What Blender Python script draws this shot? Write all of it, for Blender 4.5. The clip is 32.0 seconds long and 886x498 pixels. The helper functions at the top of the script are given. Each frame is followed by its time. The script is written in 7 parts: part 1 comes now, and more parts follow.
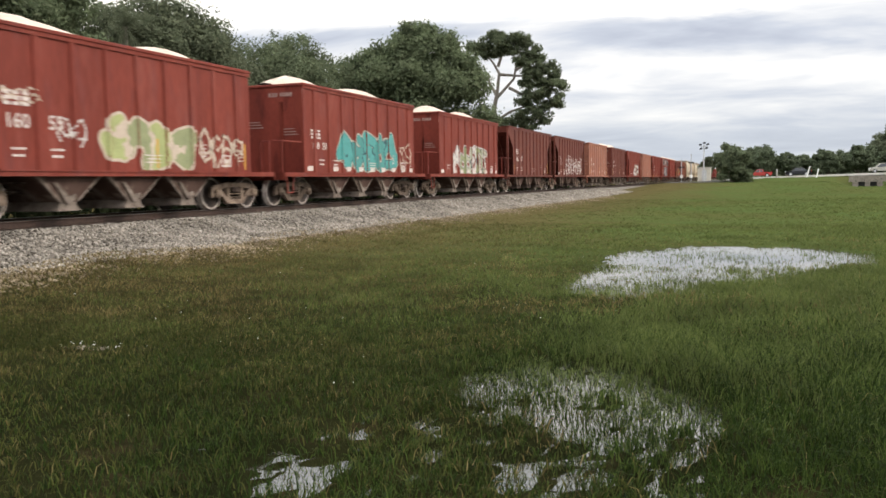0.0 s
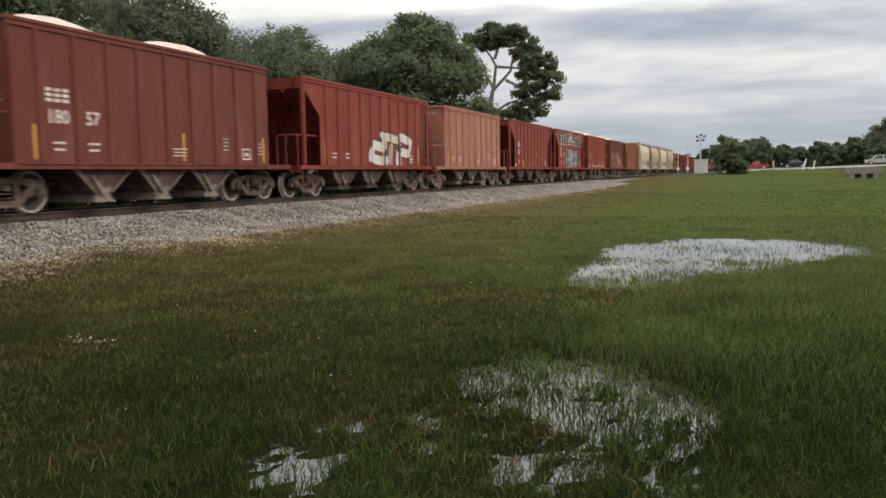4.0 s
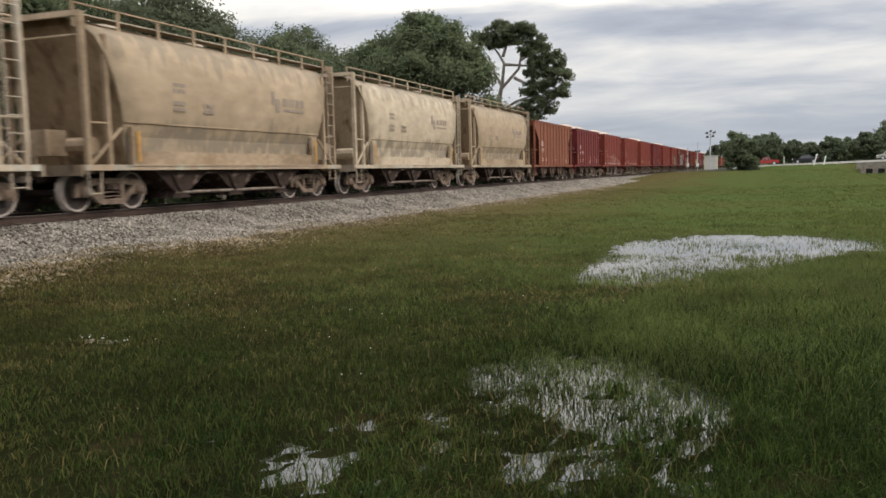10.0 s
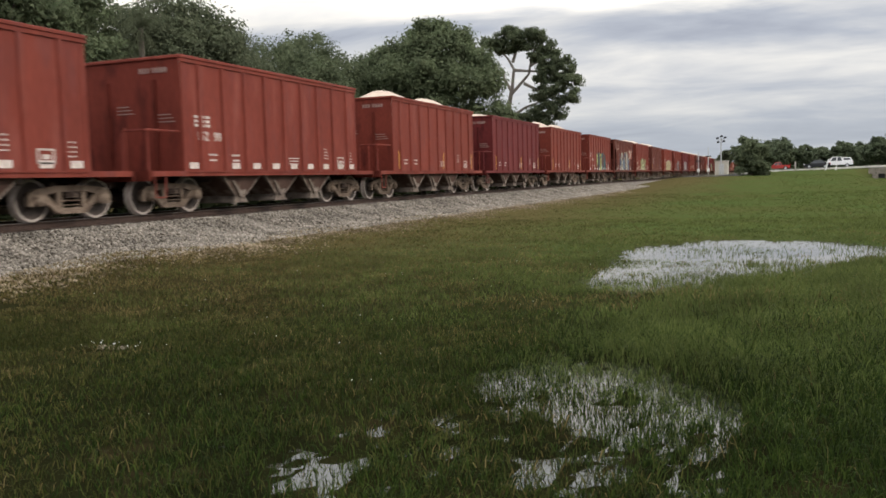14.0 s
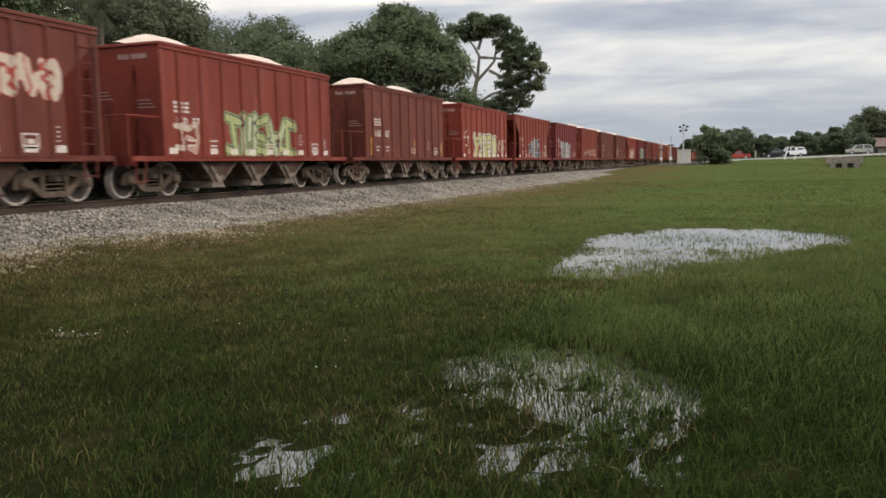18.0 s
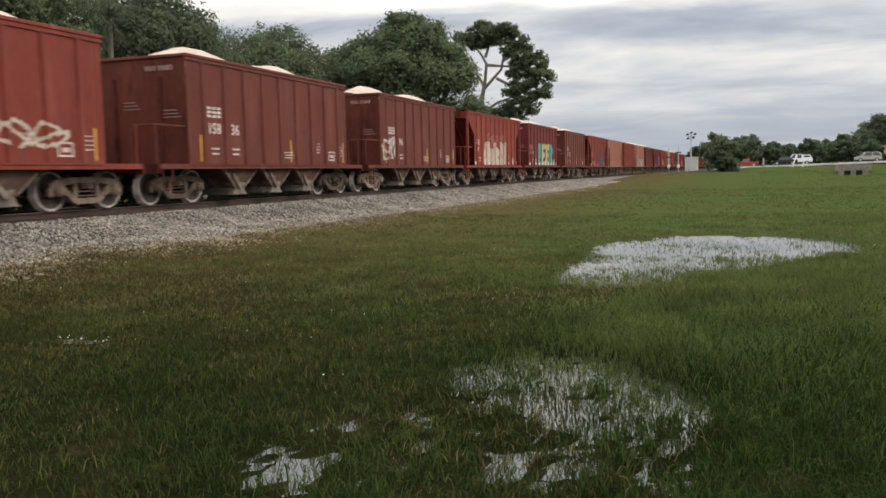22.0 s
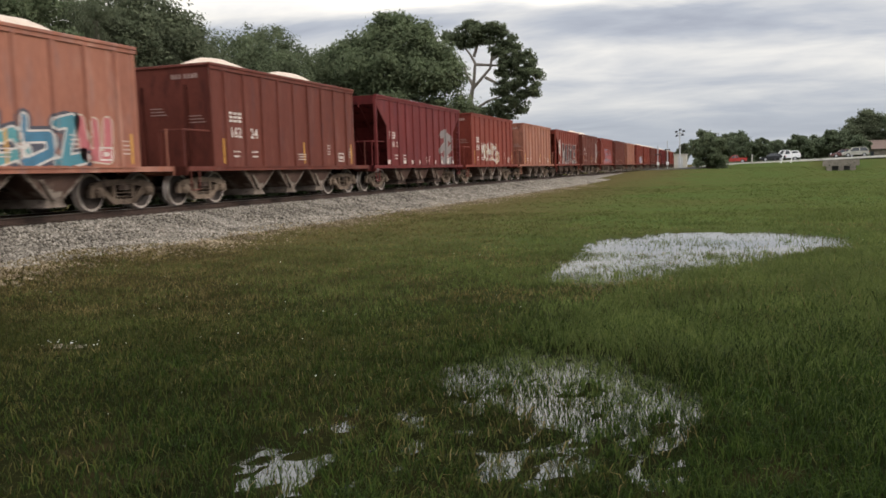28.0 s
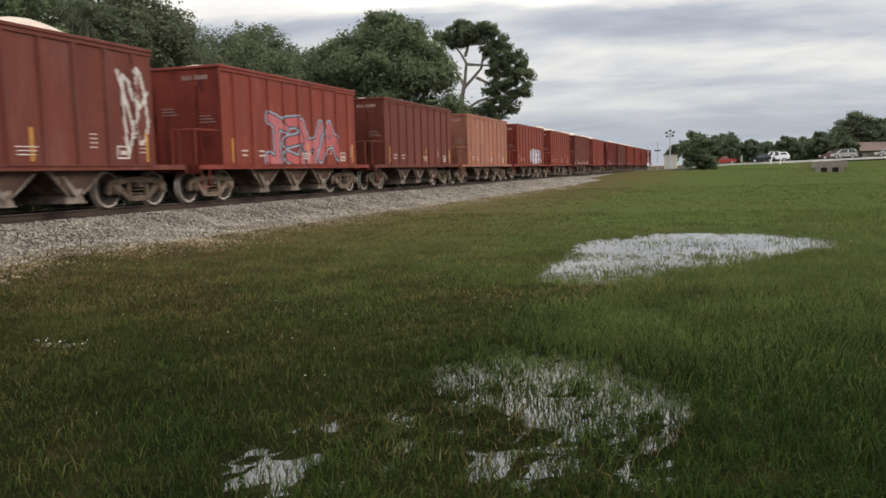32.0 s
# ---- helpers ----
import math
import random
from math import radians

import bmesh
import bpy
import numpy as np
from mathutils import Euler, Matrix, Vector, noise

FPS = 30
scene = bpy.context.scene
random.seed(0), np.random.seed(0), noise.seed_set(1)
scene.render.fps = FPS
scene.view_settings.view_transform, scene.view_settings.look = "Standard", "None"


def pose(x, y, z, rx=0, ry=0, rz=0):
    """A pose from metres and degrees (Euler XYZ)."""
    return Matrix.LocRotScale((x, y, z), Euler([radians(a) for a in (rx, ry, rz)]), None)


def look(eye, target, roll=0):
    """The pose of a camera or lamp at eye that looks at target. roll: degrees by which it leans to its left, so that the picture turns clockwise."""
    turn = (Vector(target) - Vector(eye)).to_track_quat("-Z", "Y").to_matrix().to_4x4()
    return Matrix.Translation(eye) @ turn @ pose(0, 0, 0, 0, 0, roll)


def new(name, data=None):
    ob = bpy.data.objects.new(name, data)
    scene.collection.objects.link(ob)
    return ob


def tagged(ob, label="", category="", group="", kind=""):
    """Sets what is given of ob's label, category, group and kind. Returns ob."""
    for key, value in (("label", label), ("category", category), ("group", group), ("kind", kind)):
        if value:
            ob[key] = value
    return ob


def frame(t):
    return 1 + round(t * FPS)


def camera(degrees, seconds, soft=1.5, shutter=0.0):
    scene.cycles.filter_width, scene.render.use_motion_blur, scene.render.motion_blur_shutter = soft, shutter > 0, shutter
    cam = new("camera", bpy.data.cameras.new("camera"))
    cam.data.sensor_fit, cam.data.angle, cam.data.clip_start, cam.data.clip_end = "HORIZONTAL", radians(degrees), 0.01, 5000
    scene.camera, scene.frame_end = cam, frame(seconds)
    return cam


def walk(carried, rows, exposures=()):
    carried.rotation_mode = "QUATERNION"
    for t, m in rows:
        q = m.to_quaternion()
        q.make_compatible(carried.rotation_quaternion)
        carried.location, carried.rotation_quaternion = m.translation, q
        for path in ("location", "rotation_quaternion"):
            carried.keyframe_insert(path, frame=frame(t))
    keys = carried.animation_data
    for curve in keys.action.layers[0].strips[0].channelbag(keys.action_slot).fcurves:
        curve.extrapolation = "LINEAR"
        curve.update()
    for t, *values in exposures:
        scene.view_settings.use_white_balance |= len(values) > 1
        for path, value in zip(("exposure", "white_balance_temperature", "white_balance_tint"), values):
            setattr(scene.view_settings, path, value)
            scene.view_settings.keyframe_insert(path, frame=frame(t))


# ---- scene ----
# Plan: camera over the origin; the track runs along y at x = -15.35; the road crosses it at y = 150.
cam = camera(56, 32.0, 1.6, 0.22)
EYE = (0.0, 0.0, 1.5)
# seconds, heading, pitch, roll in degrees
PATH = [
    (0, 20.54, -4.61, -0.87),
    (0.5, 20.80, -4.54, -0.77),
    (1, 21.01, -4.66, -0.88),
    (1.5, 20.98, -4.72, -0.88),
    (2, 20.89, -4.59, -0.74),
    (2.5, 20.76, -4.48, -0.73),
    (3, 20.41, -4.58, -0.68),
    (3.5, 20.25, -4.88, -0.83),
    (5.5, 20.84, -5.30, -1.32),
    (6, 20.95, -5.16, -1.23),
    (6.5, 21.06, -5.19, -1.29),
    (7, 21.31, -5.23, -1.15),
    (7.5, 21.46, -5.26, -1.14),
    (8, 21.26, -5.18, -1.18),
    (8.5, 21.33, -5.13, -1.25),
    (9, 21.55, -5.13, -1.34),
    (9.5, 21.29, -5.15, -1.44),
    (10, 20.99, -5.22, -1.41),
    (10.5, 20.94, -5.22, -1.39),
    (11, 20.99, -5.21, -1.42),
    (11.5, 21.20, -5.32, -1.33),
    (12, 21.39, -5.12, -1.32),
    (12.5, 21.64, -4.80, -1.26),
    (13, 21.91, -4.77, -1.44),
    (13.5, 21.90, -4.76, -1.49),
    (14, 21.67, -4.81, -1.52),
    (14.5, 21.43, -5.03, -1.55),
    (16.5, 19.36, -5.18, -1.37),
    (17, 19.40, -5.50, -1.29),
    (17.5, 19.16, -5.67, -1.20),
    (18, 19.27, -5.76, -1.15),
    (18.5, 19.47, -5.82, -1.18),
    (19, 19.65, -5.83, -1.12),
    (19.5, 19.63, -5.94, -1.02),
    (20, 19.56, -5.87, -1.04),
    (20.5, 19.45, -5.52, -1.15),
    (21, 19.32, -5.30, -1.11),
    (21.5, 19.68, -5.18, -1.15),
    (22, 19.76, -5.23, -1.19),
    (22.5, 19.58, -5.26, -1.28),
    (23, 19.31, -5.35, -1.36),
    (23.5, 19.24, -5.40, -1.39),
    (24, 19.22, -5.50, -1.47),
    (24.5, 19.08, -5.80, -1.58),
    (25, 19.08, -5.85, -1.65),
    (25.5, 19.21, -5.80, -1.73),
    (27.5, 19.11, -5.38, -1.77),
    (28, 19.13, -5.27, -1.80),
    (28.5, 19.10, -5.19, -1.81),
    (29, 19.11, -5.23, -1.61),
    (29.5, 18.86, -5.26, -1.67),
    (30, 18.58, -5.45, -1.66),
    (30.5, 18.66, -5.62, -1.50),
    (31, 18.69, -5.49, -1.38),
    (31.5, 18.47, -5.45, -1.51),
    (32, 18.47, -5.31, -1.52),
]
walk(cam, [(t, pose(*EYE, 90 + p, 0, y) @ pose(0, 0, 0, 0, 0, r)) for t, y, p, r in PATH], [(0.0, 0.4), (0.5, 0.25), (1.0, 0.0), (32.0, 0.0)])

# ---- world and light ----
world = bpy.data.worlds.new("sky")
scene.world = world
world.use_nodes = True
SUN_EL, SUN_AZ = radians(36), radians(82)


def sky_nodes():
    nt = world.node_tree
    n, l = nt.nodes, nt.links
    n.clear()
    out = n.new("ShaderNodeOutputWorld")
    bg = n.new("ShaderNodeBackground")
    sky = n.new("ShaderNodeTexSky")
    sky.sky_type = "NISHITA"
    sky.sun_disc = False
    sky.sun_elevation = SUN_EL
    sky.sun_rotation = SUN_AZ
    sky.air_density, sky.dust_density, sky.ozone_density = 1.0, 2.0, 1.0
    bg.inputs["Strength"].default_value = 0.1
    tc = n.new("ShaderNodeTexCoord")
    sep = n.new("ShaderNodeSeparateXYZ")
    l.new(tc.outputs["Generated"], sep.inputs[0])
    # flat cloud layer: the direction divided by its height
    zz = n.new("ShaderNodeMath")
    zz.operation = "MAXIMUM"
    zz.inputs[1].default_value = 0.0
    l.new(sep.outputs[2], zz.inputs[0])
    za = n.new("ShaderNodeMath")
    za.operation = "ADD"
    za.inputs[1].default_value = 0.16
    l.new(zz.outputs[0], za.inputs[0])
    dv = n.new("ShaderNodeVectorMath")
    dv.operation = "DIVIDE"
    cb = n.new("ShaderNodeCombineXYZ")
    for k in range(3):
        l.new(za.outputs[0], cb.inputs[k])
    l.new(tc.outputs["Generated"], dv.inputs[0])
    l.new(cb.outputs[0], dv.inputs[1])
    mp = n.new("ShaderNodeMapping")
    mp.inputs["Scale"].default_value = (0.75, 1.25, 0.0)
    mp.inputs["Location"].default_value = (2.3, 0.6, 0.0)
    mp.inputs["Rotation"].default_value = (0, 0, radians(-25))
    l.new(dv.outputs[0], mp.inputs[0])
    big = n.new("ShaderNodeTexNoise")
    big.inputs["Scale"].default_value = 0.8
    big.inputs["Detail"].default_value = 6
    big.inputs["Roughness"].default_value = 0.56
    big.inputs["Distortion"].default_value = 0.55
    l.new(mp.outputs[0], big.inputs["Vector"])
    # stratus in layers: pale haze low down, a bright break, a lavender-grey deck above it
    warp = n.new("ShaderNodeMath")
    warp.operation = "MULTIPLY_ADD"
    warp.inputs[1].default_value = 0.11
    l.new(big.outputs["Fac"], warp.inputs[0])
    l.new(sep.outputs[2], warp.inputs[2])
    span = n.new("ShaderNodeMapRange")
    span.inputs["From Min"].default_value, span.inputs["From Max"].default_value = 0.055, 0.355
    l.new(warp.outputs[0], span.inputs["Value"])
    layer = n.new("ShaderNodeValToRGB")
    e = layer.color_ramp.elements
    e[0].position, e[0].color = 0.0, (0.44, 0.44, 0.44, 1)
    e[1].position, e[1].color = 1.0, (0.62, 0.62, 0.62, 1)
    for p, v in ((0.10, 0.38), (0.20, 0.42), (0.32, 0.60), (0.41, 0.64), (0.47, 0.46), (0.52, 0.34), (0.57, 0.48), (0.63, 0.95)):
        layer.color_ramp.elements.new(p).color = (v, v, v, 1)
    l.new(span.outputs[0], layer.inputs[0])
    fleck = n.new("ShaderNodeTexNoise")
    fleck.inputs["Scale"].default_value = 1.7
    fleck.inputs["Detail"].default_value = 5
    fleck.inputs["Roughness"].default_value = 0.55
    fleck.inputs["Distortion"].default_value = 0.35
    l.new(mp.outputs[0], fleck.inputs["Vector"])
    swing = n.new("ShaderNodeMapRange")
    swing.inputs["From Min"].default_value, swing.inputs["From Max"].default_value = 0.28, 0.72
    swing.inputs["To Min"].default_value, swing.inputs["To Max"].default_value = -0.24, 0.24
    l.new(fleck.outputs["Fac"], swing.inputs["Value"])
    thick = n.new("ShaderNodeMath")
    thick.operation = "ADD"
    l.new(layer.outputs[0], thick.inputs[0])
    l.new(swing.outputs[0], thick.inputs[1])
    ramp = n.new("ShaderNodeValToRGB")
    e = ramp.color_ramp.elements
    e[0].position, e[0].color = 0.12, (3.5, 3.75, 4.6, 1)
    e[1].position, e[1].color = 0.95, (11.2, 10.7, 9.9, 1)
    ramp.color_ramp.elements.new(0.40).color = (5.3, 5.6, 6.3, 1)
    ramp.color_ramp.elements.new(0.68).color = (8.4, 8.3, 8.2, 1)
    l.new(thick.outputs[0], ramp.inputs[0])
    # near the horizon the layers thin into pale blue-grey haze
    hz = n.new("ShaderNodeMapRange")
    hz.inputs["From Min"].default_value, hz.inputs["From Max"].default_value = 0.0, 0.11
    hz.inputs["To Min"].default_value, hz.inputs["To Max"].default_value = 0.15, 1.0
    l.new(sep.outputs[2], hz.inputs["Value"])
    haze = n.new("ShaderNodeMix")
    haze.data_type = "RGBA"
    haze.inputs["A"].default_value = (4.6, 5.05, 5.7, 1)
    l.new(hz.outputs[0], haze.inputs["Factor"])
    l.new(ramp.outputs[0], haze.inputs["B"])
    mix = n.new("ShaderNodeMix")
    mix.data_type = "RGBA"
    mix.inputs["Factor"].default_value = 0.92
    l.new(sky.outputs[0], mix.inputs["A"])
    l.new(haze.outputs["Result"], mix.inputs["B"])
    # an overcast sky is brighter overhead than at the horizon
    lift = n.new("ShaderNodeMapRange")
    lift.inputs["From Min"].default_value, lift.inputs["From Max"].default_value = 0.18, 0.38
    lift.inputs["To Min"].default_value, lift.inputs["To Max"].default_value = 1.0, 2.65
    l.new(sep.outputs[2], lift.inputs["Value"])
    up = n.new("ShaderNodeVectorMath")
    up.operation = "SCALE"
    l.new(mix.outputs["Result"], up.inputs[0])
    l.new(lift.outputs[0], up.inputs["Scale"])
    l.new(up.outputs[0], bg.inputs["Color"])
    l.new(bg.outputs[0], out.inputs["Surface"])


sky_nodes()
sun = new("sun", bpy.data.lights.new("sun", "SUN"))
sun.data.energy = 1.3
sun.data.angle = radians(18)
sun.data.color = (1.0, 0.9, 0.78)
sun.matrix_world = look((0, 0, 50), (-50 * math.sin(SUN_AZ) / math.tan(SUN_EL), -50 * math.cos(SUN_AZ) / math.tan(SUN_EL), 0))


# ---- materials ----
def mat(name, c1, c2, scale=4.0, rough=0.8, metal=0.0, bump=0.3, fine=40.0, c3=None, spread=0.5, tint=False, stretch=(1, 1, 1), dist=0.02, spec=0.5, coords="Object", dust=None):
    """Two-scale noise paint: c1 and c2 mixed by broad noise, c3 in patches, fine grain in relief and value. tint: multiply by the object's colour."""
    m = bpy.data.materials.new(name)
    m.use_nodes = True
    n, l = m.node_tree.nodes, m.node_tree.links
    b = n["Principled BSDF"]
    b.inputs["Roughness"].default_value = rough
    b.inputs["Metallic"].default_value = metal
    b.inputs["Specular IOR Level"].default_value = spec
    tc = n.new("ShaderNodeTexCoord")
    mp = n.new("ShaderNodeMapping")
    mp.inputs["Scale"].default_value = stretch
    l.new(tc.outputs[coords], mp.inputs[0])
    src = mp.outputs[0]
    if tint:
        oi = n.new("ShaderNodeObjectInfo")
        ad = n.new("ShaderNodeVectorMath")
        ad.operation = "ADD"
        sc = n.new("ShaderNodeMath")
        sc.operation = "MULTIPLY"
        sc.inputs[1].default_value = 37.0
        l.new(oi.outputs["Random"], sc.inputs[0])
        l.new(mp.outputs[0], ad.inputs[0])
        l.new(sc.outputs[0], ad.inputs[1])
        src = ad.outputs[0]
    a = n.new("ShaderNodeTexNoise")
    a.inputs["Scale"].default_value, a.inputs["Detail"].default_value = scale, 5
    f = n.new("ShaderNodeTexNoise")
    f.inputs["Scale"].default_value, f.inputs["Detail"].default_value = fine, 3
    l.new(src, a.inputs["Vector"])
    l.new(src, f.inputs["Vector"])
    r = n.new("ShaderNodeValToRGB")
    e = r.color_ramp.elements
    e[0].position, e[0].color = 0.5 - spread / 2, (*c1, 1)
    e[1].position, e[1].color = 0.5 + spread / 2, (*c2, 1)
    l.new(a.outputs["Fac"], r.inputs[0])
    col = r.outputs[0]
    if c3:
        p = n.new("ShaderNodeTexNoise")
        p.inputs["Scale"].default_value, p.inputs["Detail"].default_value = scale * 2.7, 6
        l.new(src, p.inputs["Vector"])
        pr = n.new("ShaderNodeMapRange")
        pr.inputs["From Min"].default_value, pr.inputs["From Max"].default_value = 0.55, 0.68
        l.new(p.outputs["Fac"], pr.inputs["Value"])
        mx = n.new("ShaderNodeMix")
        mx.data_type = "RGBA"
        l.new(pr.outputs[0], mx.inputs["Factor"])
        l.new(col, mx.inputs["A"])
        mx.inputs["B"].default_value = (*c3, 1)
        col = mx.outputs["Result"]
    if dust:
        dn = n.new("ShaderNodeTexNoise")
        dn.inputs["Scale"].default_value, dn.inputs["Detail"].default_value = dust[1], 7
        l.new(src, dn.inputs["Vector"])
        dr = n.new("ShaderNodeMapRange")
        dr.inputs["From Min"].default_value, dr.inputs["From Max"].default_value = dust[2], dust[2] + dust[4]
        dr.inputs["To Max"].default_value = dust[3]
        l.new(dn.outputs["Fac"], dr.inputs["Value"])
        dm = n.new("ShaderNodeMix")
        dm.data_type = "RGBA"
        l.new(dr.outputs[0], dm.inputs["Factor"])
        l.new(col, dm.inputs["A"])
        dm.inputs["B"].default_value = (*dust[0], 1)
        col = dm.outputs["Result"]
    g = n.new("ShaderNodeMix")
    g.data_type, g.blend_type = "RGBA", "MULTIPLY"
    g.inputs["Factor"].default_value = 0.35
    gr = n.new("ShaderNodeMapRange")
    gr.inputs["From Min"].default_value, gr.inputs["From Max"].default_value = 0.3, 0.7
    gr.inputs["To Min"].default_value, gr.inputs["To Max"].default_value = 0.55, 1.25
    l.new(f.outputs["Fac"], gr.inputs["Value"])
    l.new(col, g.inputs["A"])
    l.new(gr.outputs[0], g.inputs["B"])
    col = g.outputs["Result"]
    if tint:
        t = n.new("ShaderNodeMix")
        t.data_type, t.blend_type = "RGBA", "MULTIPLY"
        t.inputs["Factor"].default_value = 1.0
        l.new(col, t.inputs["A"])
        l.new(oi.outputs["Color"], t.inputs["B"])
        col = t.outputs["Result"]
    l.new(col, b.inputs["Base Color"])
    if bump:
        bp = n.new("ShaderNodeBump")
        bp.inputs["Strength"].default_value = bump
        bp.inputs["Distance"].default_value = dist
        l.new(f.outputs["Fac"], bp.inputs["Height"])
        l.new(bp.outputs[0], b.inputs["Normal"])
    return m


def plain(name, c, rough=0.6, metal=0.0, emit=0.0):
    m = bpy.data.materials.new(name)
    m.use_nodes = True
    b = m.node_tree.nodes["Principled BSDF"]
    b.inputs["Base Color"].default_value = (*c, 1)
    b.inputs["Roughness"].default_value = rough
    b.inputs["Metallic"].default_value = metal
    if emit:
        b.inputs["Emission Color"].default_value = (*c, 1)
        b.inputs["Emission Strength"].default_value = emit
    return m


def leafy(name, c1, c2, c3):
    """Foliage: each leaf cluster its own shade, a little light coming through."""
    m = bpy.data.materials.new(name)
    m.use_nodes = True
    n, l = m.node_tree.nodes, m.node_tree.links
    b = n["Principled BSDF"]
    b.inputs["Roughness"].default_value = 0.65
    b.inputs["Specular IOR Level"].default_value = 0.03
    g = n.new("ShaderNodeNewGeometry")
    r = n.new("ShaderNodeValToRGB")
    e = r.color_ramp.elements
    e[0].position, e[0].color = 0.0, (*c1, 1)
    e[1].position, e[1].color = 1.0, (*c3, 1)
    r.color_ramp.elements.new(0.55).color = (*c2, 1)
    l.new(g.outputs["Random Per Island"], r.inputs[0])
    tc = n.new("ShaderNodeTexCoord")
    a = n.new("ShaderNodeTexNoise")
    a.inputs["Scale"].default_value = 0.9
    l.new(tc.outputs["Object"], a.inputs["Vector"])
    mr = n.new("ShaderNodeMapRange")
    mr.inputs["From Min"].default_value, mr.inputs["From Max"].default_value = 0.3, 0.7
    mr.inputs["To Min"].default_value, mr.inputs["To Max"].default_value = 0.72, 1.3
    l.new(a.outputs["Fac"], mr.inputs["Value"])
    x = n.new("ShaderNodeMix")
    x.data_type, x.blend_type = "RGBA", "MULTIPLY"
    x.inputs["Factor"].default_value = 1.0
    l.new(r.outputs[0], x.inputs["A"])
    l.new(mr.outputs[0], x.inputs["B"])
    l.new(x.outputs["Result"], b.inputs["Base Color"])
    tr = n.new("ShaderNodeBsdfTranslucent")
    l.new(x.outputs["Result"], tr.inputs["Color"])
    ms = n.new("ShaderNodeMixShader")
    ms.inputs[0].default_value = 0.45
    l.new(b.outputs[0], ms.inputs[1])
    l.new(tr.outputs[0], ms.inputs[2])
    l.new(ms.outputs[0], n["Material Output"].inputs["Surface"])
    return m


# wet soil colour with the shade between the near blades put into it
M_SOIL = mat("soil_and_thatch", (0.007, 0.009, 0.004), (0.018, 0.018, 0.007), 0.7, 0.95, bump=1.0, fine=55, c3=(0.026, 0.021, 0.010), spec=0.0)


def field_ground():
    """Wet soil and thatch round the puddles, darkened for shade between blades, that closes to a green sward out in the
    field.
    """
    n, l = M_SOIL.node_tree.nodes, M_SOIL.node_tree.links
    b = n["Principled BSDF"]
    wet = b.inputs["Base Color"].links[0].from_socket
    tc = n.new("ShaderNodeTexCoord")
    sp = n.new("ShaderNodeSeparateXYZ")
    l.new(tc.outputs["Object"], sp.inputs[0])
    a = n.new("ShaderNodeTexNoise")
    a.inputs["Scale"].default_value, a.inputs["Detail"].default_value = 0.16, 7
    l.new(tc.outputs["Object"], a.inputs["Vector"])
    r = n.new("ShaderNodeValToRGB")
    e = r.color_ramp.elements
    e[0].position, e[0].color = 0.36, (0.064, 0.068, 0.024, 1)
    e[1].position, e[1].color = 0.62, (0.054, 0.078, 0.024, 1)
    l.new(a.outputs["Fac"], r.inputs[0])
    j = n.new("ShaderNodeMath")
    j.operation = "MULTIPLY_ADD"
    j.inputs[1].default_value = 9.0
    l.new(a.outputs["Fac"], j.inputs[0])
    l.new(sp.outputs[1], j.inputs[2])
    side = n.new("ShaderNodeMath")
    side.operation = "MULTIPLY_ADD"
    side.inputs[1].default_value = 9.0
    l.new(a.outputs["Fac"], side.inputs[0])
    l.new(sp.outputs[0], side.inputs[2])
    near_bed = n.new("ShaderNodeMapRange")
    near_bed.inputs["From Min"].default_value, near_bed.inputs["From Max"].default_value = -4.5, 1.5
    l.new(side.outputs[0], near_bed.inputs["Value"])
    turf = n.new("ShaderNodeMix")
    turf.data_type = "RGBA"
    turf.inputs["A"].default_value = (0.078, 0.066, 0.028, 1)
    l.new(near_bed.outputs[0], turf.inputs["Factor"])
    l.new(r.outputs[0], turf.inputs["B"])
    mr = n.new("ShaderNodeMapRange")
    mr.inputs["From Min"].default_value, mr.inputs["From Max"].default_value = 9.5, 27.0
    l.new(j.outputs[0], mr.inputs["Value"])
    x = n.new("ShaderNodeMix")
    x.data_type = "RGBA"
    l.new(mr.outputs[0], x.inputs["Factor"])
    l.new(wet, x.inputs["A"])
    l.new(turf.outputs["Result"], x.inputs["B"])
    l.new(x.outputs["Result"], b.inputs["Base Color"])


field_ground()
M_BALLAST = mat("limestone_ballast", (0.15, 0.133, 0.113), (0.27, 0.241, 0.205), 14, 0.95, bump=1.0, fine=22, c3=(0.06, 0.056, 0.052), dist=0.08, spec=0.05)
M_TIE = mat("creosoted_timber", (0.02, 0.016, 0.013), (0.06, 0.048, 0.038), 5, 0.9, bump=0.4, stretch=(1, 8, 8))
# rust brown taken darker for the shade the rails lie in
M_RAIL = mat("rusty_rail", (0.04, 0.024, 0.018), (0.075, 0.044, 0.032), 8, 0.7, 0.3, 0.2)
M_RAILTOP = plain("polished_rail_head", (0.45, 0.43, 0.41), 0.3, 1.0)
M_PAINT = mat("weathered_car_paint", (0.70, 0.66, 0.66), (1.05, 1.03, 1.0), 1.1, 0.62, bump=0.12, fine=16, c3=(0.78, 0.90, 1.05), tint=True, stretch=(1, 1, 0.22), spec=0.14, dust=((1.35, 2.4, 3.0), 2.2, 0.54, 0.22, 0.16))
# end sheets: smoke smudges over a base darkened for their dimmer light
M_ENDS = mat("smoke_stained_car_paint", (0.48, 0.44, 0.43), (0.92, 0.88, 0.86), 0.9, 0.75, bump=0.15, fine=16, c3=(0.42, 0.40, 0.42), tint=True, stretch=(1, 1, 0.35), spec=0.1)
